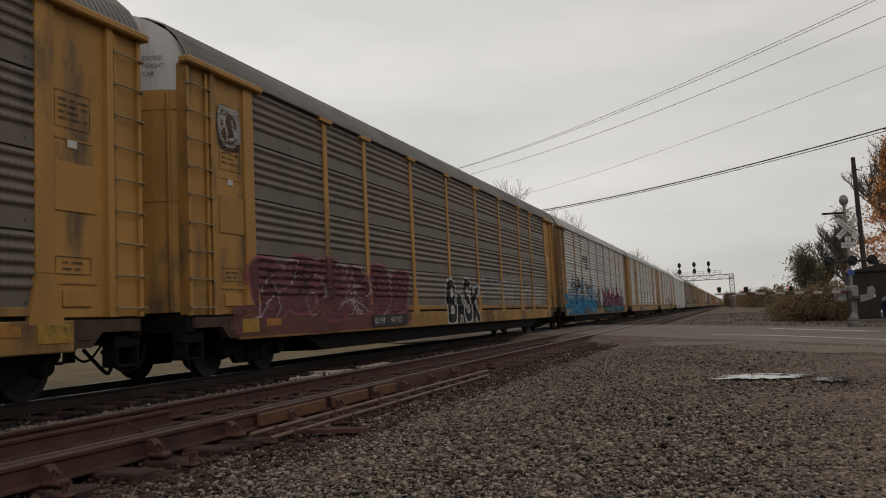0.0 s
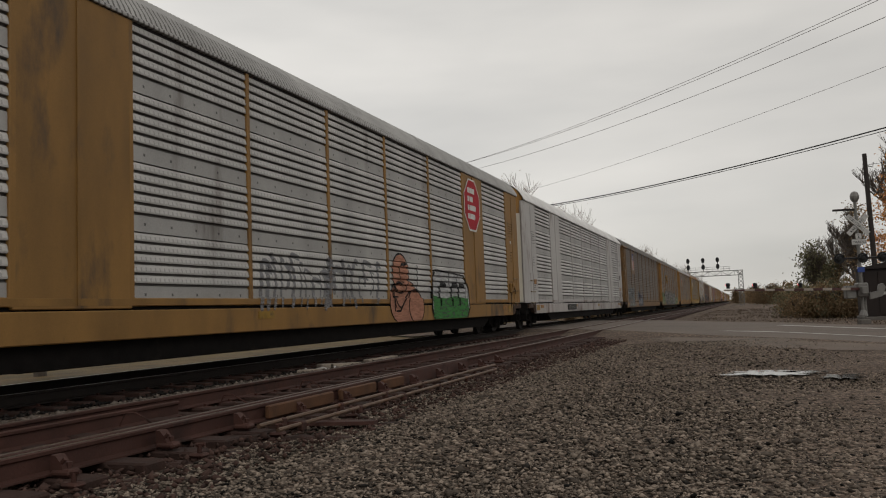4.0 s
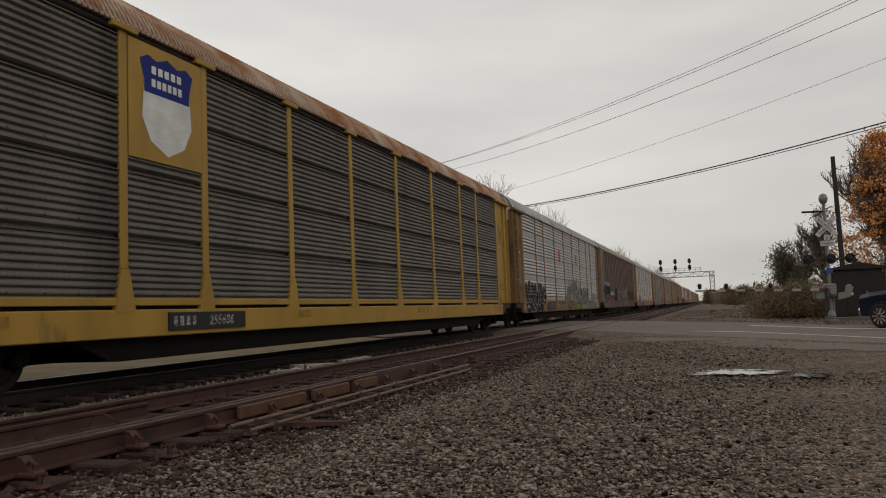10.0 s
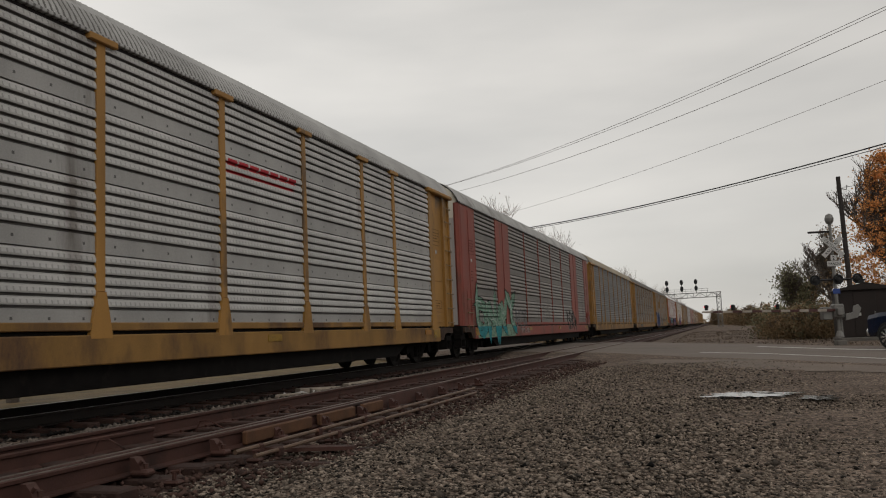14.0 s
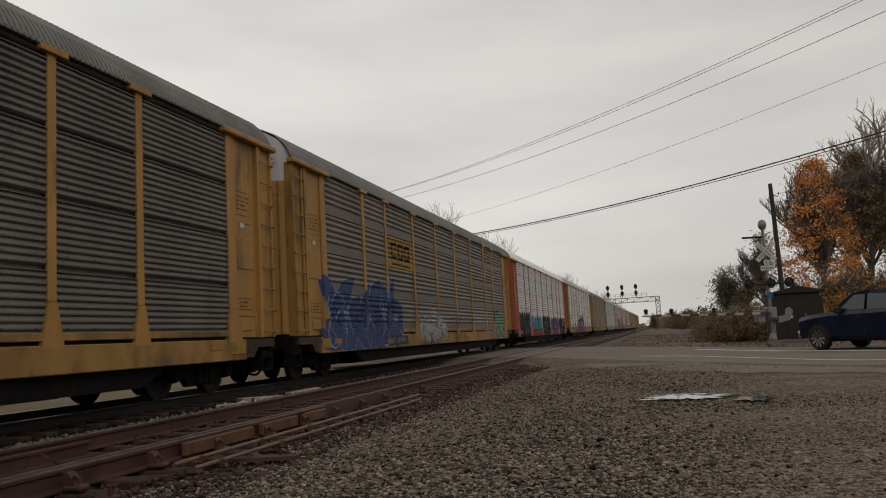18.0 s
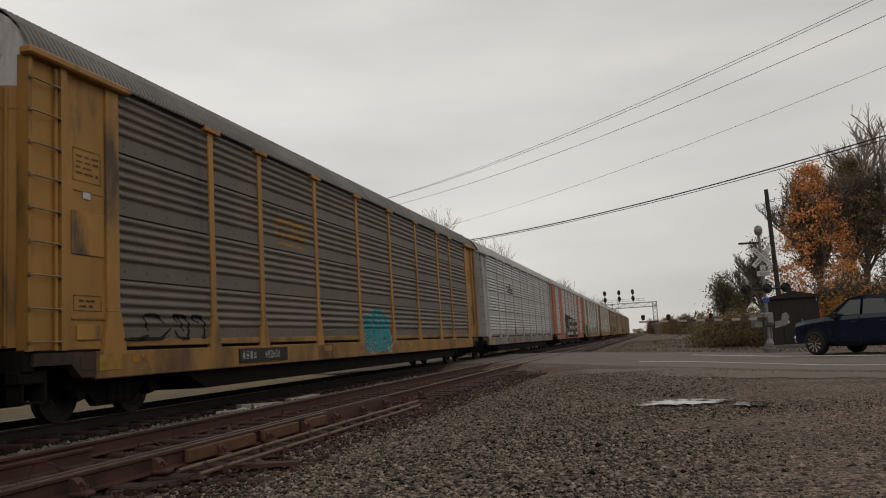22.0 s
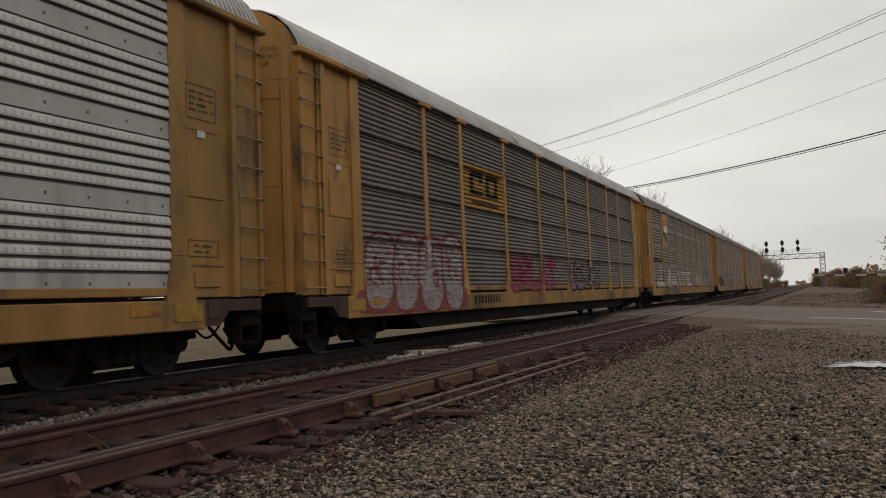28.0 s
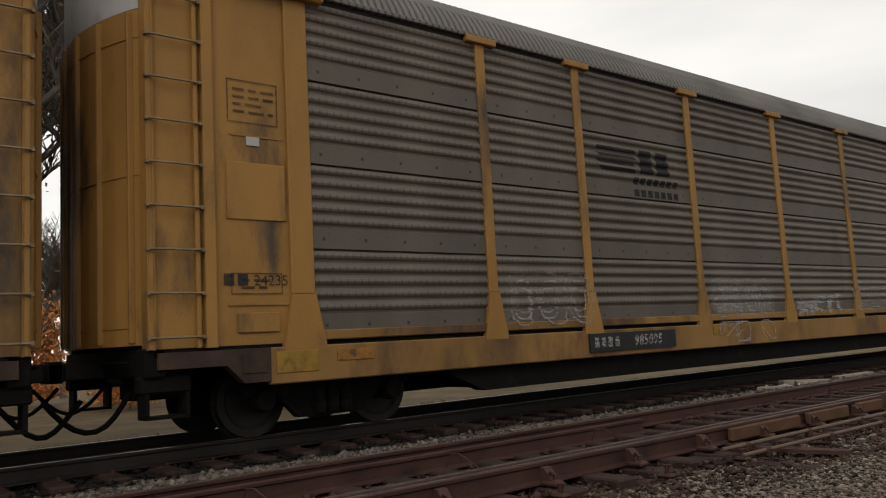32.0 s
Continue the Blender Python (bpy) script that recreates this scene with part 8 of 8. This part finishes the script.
def hung(name, p, q, heights, before, after, r, material, label):
    """A wire over a line on the plan from p to q, carried on past both ends; its height follows a shallow curve."""
    p, q = Vector(p), Vector(q)
    d = (q - p).normalized()
    lo, hi = -before, (q - p).length + after
    rise, tilt, level = heights
    s, n, steps = Shape(), 5, 40
    for i in range(steps + 1):
        u = lo + (hi - lo) * i / steps
        w = p + d * u
        z = level + tilt * u + rise * u * u
        s.v += [(w.x, w.y + r * math.cos(2 * math.pi * j / n), z + r * math.sin(2 * math.pi * j / n)) for j in range(n)]
    s.f = [(k * n + i, k * n + (i + 1) % n, k * n + n + (i + 1) % n, k * n + n + i) for k in range(steps) for i in range(n)]
    return tagged(part(name, s, material), label, "cable", "overhead cables")


hung("power_cable", (7.5, 37.8), (-11.5, 54.0), (0.0017, -0.0518, 8.075), 28, 26, 0.032, WIRE, "thick black overhead cable across the tracks")
hung("power_cable", (7.5, 37.8), (-11.5, 54.0), (0.00159, -0.0476, 7.937), 28, 26, 0.018, WIRE, "thin black overhead cable across the tracks")
hung("power_cable", (5.4, 30.8), (-17.0, 53.0), (0.00154, -0.0479, 11.184), 30, 26, 0.012, WIRE_GREY, "grey overhead wire high across the tracks")
hung("power_cable", (5.4, 30.8), (-17.0, 53.0), (0.00173, -0.0511, 11.073), 30, 26, 0.012, WIRE_GREY, "grey overhead wire high across the tracks")
hung("power_cable", (6.4, 30.6), (-15.0, 53.0), (0.00159, -0.0421, 10.652), 30, 26, 0.013, WIRE_GREY, "grey overhead wire high across the tracks")
hung("power_cable", (6.4, 32.2), (-13.0, 54.7), (0.00122, -0.0408, 9.271), 30, 26, 0.009, WIRE_GREY, "thin grey overhead wire across the tracks")


def utility_pole(x, y, height, lean, label):
    p = new("utility_pole")
    tagged(p, label, "utility pole")
    part("pole", Shape().tube((0, 0, -0.4), (lean, 0, height), 0.15, 0.11, 12), POLE_WOOD, p)
    part("insulator", Shape().path([Vector((lean, 0, height - 0.6)), Vector((lean + 0.35, 0, height - 0.75)), Vector((lean + 0.4, 0, height - 0.5))], 0.03), ALU, p)
    p.matrix_basis = pose(x, y, -0.2)


utility_pole(6.85, 48.0, 8.6, -0.12, "bare dark wooden pole behind the crossing signal")
utility_pole(29.0, 15.0, 11.6, 0.0, "tall dark wooden power pole beside the road")
utility_pole(-34.0, 72.5, 11.6, 0.0, "tall dark wooden power pole beyond the tracks")
wire("service_wire", (6.9, 48.0, 7.8), (24.0, 44.0, 10.0), 0.5, 0.012, WIRE, "thin service wire from the wooden pole")


# ---- trees and brush ----
BARK = mat("grey_bark", (0.12, 0.1, 0.085), 0.9, vary=0.3, scale=4, grain=30, bump=0.3)
TWIG = mat("bare_twigs", (0.22, 0.175, 0.15), 0.9, vary=0.25, scale=2, bump=0.0)
LEAF_RUST = mat("rust_leaves", (0.56, 0.27, 0.1), 0.8, vary=0.3, scale=0.5, bump=0.0, island=0.5)
LEAF_GOLD = mat("gold_leaves", (0.55, 0.31, 0.1), 0.8, vary=0.3, scale=0.5, bump=0.0, island=0.5)
LEAF_BROWN = mat("olive_brown_leaves", (0.21, 0.145, 0.082), 0.85, vary=0.3, scale=0.5, bump=0.0, island=0.5)
LEAF_GREEN = mat("dull_green_leaves", (0.16, 0.15, 0.09), 0.85, vary=0.3, scale=0.5, bump=0.0, island=0.5)


for leaf in (LEAF_RUST, LEAF_GOLD, LEAF_BROWN, LEAF_GREEN):
    # thin leaves let part of the light through
    n, l = leaf.node_tree.nodes, leaf.node_tree.links
    through_light, blend = n.new("ShaderNodeBsdfTranslucent"), n.new("ShaderNodeMixShader")
    l.new(n["Principled BSDF"].inputs["Base Color"].links[0].from_socket, through_light.inputs["Color"])
    blend.inputs["Fac"].default_value = 0.45
    l.new(n["Principled BSDF"].outputs[0], blend.inputs[1])
    l.new(through_light.outputs[0], blend.inputs[2])
    l.new(blend.outputs[0], n["Material Output"].inputs["Surface"])


def limbs(height, spread, seed, levels=4, fork=3, base=0.02, first=0.3):
    """Branch segments of a tree as (start, end, radius) from the trunk up."""
    rnd, out, tips = random.Random(seed), [], []

    def grow(p, d, length, r, level):
        n = 3
        for i in range(n):
            d = (d + Vector((rnd.gauss(0, 0.12), rnd.gauss(0, 0.12), rnd.gauss(0.05, 0.06)))).normalized()
            q = p + d * length / n
            out.append((p.copy(), q.copy(), r * (1 - 0.25 * i / n), r * (1 - 0.25 * (i + 1) / n)))
            p = q
            if level < levels and (level > 0 or i > 0):
                for _ in range(fork if level else fork + 1):
                    a = rnd.uniform(0, 6.283)
                    out_dir = Vector((math.cos(a) * spread, math.sin(a) * spread, rnd.uniform(0.35, 1.0)))
                    nd = (d * 0.6 + out_dir).normalized()
                    grow(p, nd, length * rnd.uniform(0.42, 0.62), r * 0.5, level + 1)
        if level >= levels - 1:
            tips.append(p)
    grow(Vector((0, 0, 0)), Vector((0, 0, 1)), height * 0.55, height * base, 0)
    return out, tips


def tree_meshes(key, height, spread, seed, leaves=0, leaf=0.2, levels=4, fork=3, wide=0.0):
    if key in MESHES:
        return MESHES[key]
    segs, tips = limbs(height, spread, seed, levels, fork, 0.02 if levels > 3 else 0.009)
    top = max(q.z for _, q, _, _ in segs)
    k = height / top
    wood = Shape()
    for p, q, r0, r1 in segs:
        if r0 > 0.03:
            wood.tube(p * k, q * k, r0, r1, 6, False)
        else:
            wood.tube(p * k, q * k, max(r0, 0.008), max(r1, 0.006), 3, False)
    me = bpy.data.meshes.new("trunk")
    me.from_pydata(wood.v, [], wood.f)
    crown = None
    if leaves:
        rng = np.random.default_rng(seed)
        c = np.array([t * k for t in tips])
        c = c[rng.integers(0, len(c), leaves)] + rng.normal(0, max(0.2, min(0.36, 0.045 * height)), (leaves, 3))
        if height < 5:
            c[:, 2] *= rng.uniform(0.12, 1.0, leaves)
        if wide:        # a full crown down to near the ground: many loose sprays, thinner towards the top
            sprays = 90 + leaves // 100
            v = rng.random(sprays) ** 0.9
            r = wide * np.sin(math.pi * (0.2 + 0.78 * v)) ** 0.75 * (1.02 - 0.5 * v) * rng.uniform(0.35, 1.0, sprays) ** 0.5
            a = rng.uniform(0, 6.283, sprays)
            mid = np.column_stack([r * np.cos(a), r * np.sin(a), height * (0.1 + 0.9 * v)])
            pick = rng.integers(0, sprays, leaves)
            c = mid[pick] + rng.normal(0, 1, (leaves, 3)) * np.array([0.42, 0.42, 0.2]) * rng.uniform(0.5, 1.2, sprays)[pick][:, None]
        d1, d2 = rng.normal(0, 1, (leaves, 3)), rng.normal(0, 1, (leaves, 3))
        d1 /= np.linalg.norm(d1, axis=1)[:, None]
        d2 -= d1 * (d1 * d2).sum(1)[:, None]
        d2 /= np.linalg.norm(d2, axis=1)[:, None]
        s = (leaf * rng.uniform(0.5, 1.1, leaves))[:, None]
        v = np.stack([c - d1 * s, c + d2 * s * 0.5, c + d1 * s, c - d2 * s * 0.5], 1).reshape(-1, 3)
        crown = bpy.data.meshes.new("crown")
        crown.from_pydata([tuple(p) for p in v], [], [(4 * i, 4 * i + 1, 4 * i + 2, 4 * i + 3) for i in range(leaves)])
    MESHES[key] = (me, crown)
    return MESHES[key]


def tree(x, y, key, height, spread, seed, label, leaf_paint=None, leaves=0, leaf=0.2, turn=0.0, scale=1.0, levels=4, fork=3, bark=None, group="trees", wide=0.0):
    wood, crown = tree_meshes(key, height, spread, seed, leaves, leaf, levels, fork, wide)
    t = new("tree")
    tagged(t, label, "tree", group)
    part("trunk", wood, bark or BARK, t)
    if crown:
        part("crown", crown, leaf_paint, t)
    t.matrix_basis = Matrix.Translation((x, y, lie(x, y) - 0.05)) @ pose(0, 0, 0, 0, 0, turn) @ Matrix.Diagonal((scale, scale, scale, 1))
    return t


tree(11.2, 60, "maple_a", 12.0, 0.7, 21, "maple with rust-orange autumn leaves", LEAF_RUST, 14000, 0.12, wide=3.1)
tree(14.6, 63, "maple_b", 12.6, 0.7, 22, "tall tree with olive-brown thinning leaves", LEAF_BROWN, 9500, 0.12, wide=3.3)
tree(18.2, 61, "maple_c", 11.5, 0.8, 23, "tree with olive-brown thinning leaves", LEAF_BROWN, 9500, 0.12, wide=3.2)
tree(13.8, 66, "bare_a", 16.0, 0.85, 24, "tall bare tree with fine upright twigs", None, levels=4, fork=2, bark=TWIG)
tree(16.6, 68, "bare_b", 17.0, 0.85, 25, "tall bare tree with fine upright twigs", None, levels=4, fork=2, bark=TWIG)
tree(19.6, 66, "bare_a", 16.0, 0.85, 24, "tall bare tree with fine upright twigs", None, turn=100, levels=4, fork=2, bark=TWIG)
tree(21.8, 60, "maple_c", 11.5, 0.8, 23, "tree with olive-brown thinning leaves", LEAF_BROWN, 9500, 0.12, turn=120, wide=3.2)
tree(10.8, 57, "shrub_gold", 4.0, 1.2, 26, "low shrub with golden autumn leaves", LEAF_GOLD, 4200, 0.11)
tree(13.5, 55, "shrub_gold", 4.0, 1.2, 26, "low shrub with golden autumn leaves", LEAF_GOLD, 4200, 0.11, turn=80)
tree(7.3, 58, "dark_a", 7.0, 0.6, 27, "small twiggy tree with sparse brown leaves", LEAF_BROWN, 2600, 0.09, wide=1.35)
tree(5.1, 62, "dark_b", 5.0, 0.7, 28, "rounded dull green tree beyond the road", LEAF_GREEN, 4200, 0.1, wide=1.25)
tree(6.5, 64, "dark_b", 5.0, 0.7, 28, "rounded dull green tree beyond the road", LEAF_GREEN, 4200, 0.1, turn=70, scale=0.85, wide=1.25)
mound = random.Random(17)
for i in range(12):
    tree(mound.uniform(2.9, 5.9), mound.uniform(45.5, 51.0), "mound_brush", 1.5, 1.5, 33, "dense olive-brown brush on a low bank", (LEAF_BROWN, LEAF_GREEN, LEAF_BROWN)[i % 3], 2600, 0.08, turn=mound.uniform(0, 360), scale=mound.uniform(0.75, 1.15), levels=3, group="roadside brush", wide=1.1)
for x, y, paint_ in ((12.0, 56, LEAF_GOLD), (15.0, 56, LEAF_BROWN), (16.6, 55.5, LEAF_GOLD), (18.4, 56, LEAF_BROWN), (20.6, 57, LEAF_BROWN)):
    tree(x, y, "shrub_gold", 4.0, 1.2, 26, "low shrub with autumn leaves under the trees", paint_, 4200, 0.11, turn=x * 50, scale=1.1)
rnd = random.Random(3)
for i in range(34):
    yy = rnd.uniform(58, 130)
    tree(rnd.uniform(0.055 * yy, 0.11 * yy + 2.5), yy, "brush", 1.7, 1.6, 29, "low brown roadside brush", LEAF_BROWN, 2200, 0.09, turn=rnd.uniform(0, 360), scale=rnd.uniform(0.6, 1.1) * (1 if yy < 80 else 1.5), levels=3, group="roadside brush")
for i in range(16):
    yy = rnd.uniform(150, 260)
    tree(rnd.uniform(-1.5, 26), yy, "brush", 1.7, 1.6, 29, "low brown roadside brush", LEAF_BROWN, 2200, 0.09, turn=rnd.uniform(0, 360), scale=rnd.uniform(1.8, 3.0), levels=3, group="roadside brush")
# woods along the far side of the line
y, i = 58.0, 0
while y < 420:
    for row in (0, 1, 2):
        x = -17.5 - 5 * row + rnd.uniform(-1.5, 1.5)
        tree(x, y + rnd.uniform(-2, 2), "wood_%d" % (i % 4), 12.4, 0.62, 40 + i % 4, "bare grey tree in the wood beside the line", LEAF_BROWN, 300, 0.08, turn=rnd.uniform(0, 360), scale=rnd.uniform(0.8, 1.12), levels=3, fork=3, bark=TWIG, group="bare wood trees")
        i += 1
    if i % 2 and y > 66:
        tree(-15.2 + rnd.uniform(-0.8, 0.6), y + 1, "under", 3.4, 1.2, 50, "brown understorey bush at the wood's edge", LEAF_BROWN, 2600, 0.11, turn=rnd.uniform(0, 360), scale=rnd.uniform(0.7, 1.2), levels=3, group="wood edge bushes")
    y += 4.5 + 0.016 * (y - 58)
for x, yy, s in ((-15, 2, 1.0), (-18, 7, 1.1), (-17, -3, 1.05), (-20, 12, 1.0), (-21, 3, 1.15), (-19, 18, 0.9)):
    tree(x, yy, "lineside", 10.5, 0.95, 61, "half-bare tree beside the field with small leaves", LEAF_BROWN, 1300, 0.09, turn=rnd.uniform(0, 360), scale=s, group="lineside trees")
for i in range(14):
    if i % 3 == 0:
        tree(rnd.uniform(-44, -24), rnd.uniform(-26, 12), "lineside", 10.5, 0.95, 61, "half-bare tree beside the field with small leaves", LEAF_BROWN, 1300, 0.09, turn=rnd.uniform(0, 360), scale=rnd.uniform(0.7, 1.0), group="lineside trees")
    tree(rnd.uniform(-34, -19), rnd.uniform(-24, 10), "under", 3.4, 1.2, 50, "brown bush at the field's far edge", (LEAF_BROWN, LEAF_RUST, LEAF_GREEN)[i % 3], 2600, 0.11, turn=rnd.uniform(0, 360), scale=rnd.uniform(0.8, 1.3), levels=3, group="lineside bushes")
rng = np.random.default_rng(77)
count = 16000
hx = rng.uniform(-330, 420, count)
hy = np.where((hx > -24) & (hx < 2), 935.0, 400.0) + rng.uniform(0, 45, count)
crest = 5.5 + 2.2 * np.sin(hx * 0.11) + 1.6 * np.sin(hx * 0.31 + 1) + 1.2 * np.sin(hx * 0.83 + 2)
mid = np.column_stack([hx, hy, crest * rng.random(count) ** 0.7 - 0.8])
d1, d2 = rng.normal(0, 0.55, (count, 3)), rng.normal(0, 0.55, (count, 3))
corners = np.stack([mid - d1, mid + d2, mid + d1, mid - d2], 1).reshape(-1, 3)
woods = bpy.data.meshes.new("far_trees")
woods.from_pydata([tuple(p) for p in corners], [], [(4 * i, 4 * i + 1, 4 * i + 2, 4 * i + 3) for i in range(count)])
tagged(part("far_trees", woods, LEAF_BROWN), "low line of distant brown woods", "trees", "", "stuff")


# ---- motion ----
def motions():
    """The train rolls past towards -y at an even speed."""
    drift = ((0.0, -0.25), (3.0, -0.12), (6.0, 0.0), (10.0, 0.3), (13.0, 0.22), (16.0, 0.1), (19.0, 0.05), (23.0, 0.22), (28.0, 0.1), (29.0, -0.14), (30.0, -0.06), (31.0, -0.08), (32.0, 0.0))
    for number, car in CARS:
        walk(car, [(t, pose(FAR_TRACK, FIRST + PITCH * number - SPEED * t + d, 0)) for t, d in drift])


motions()
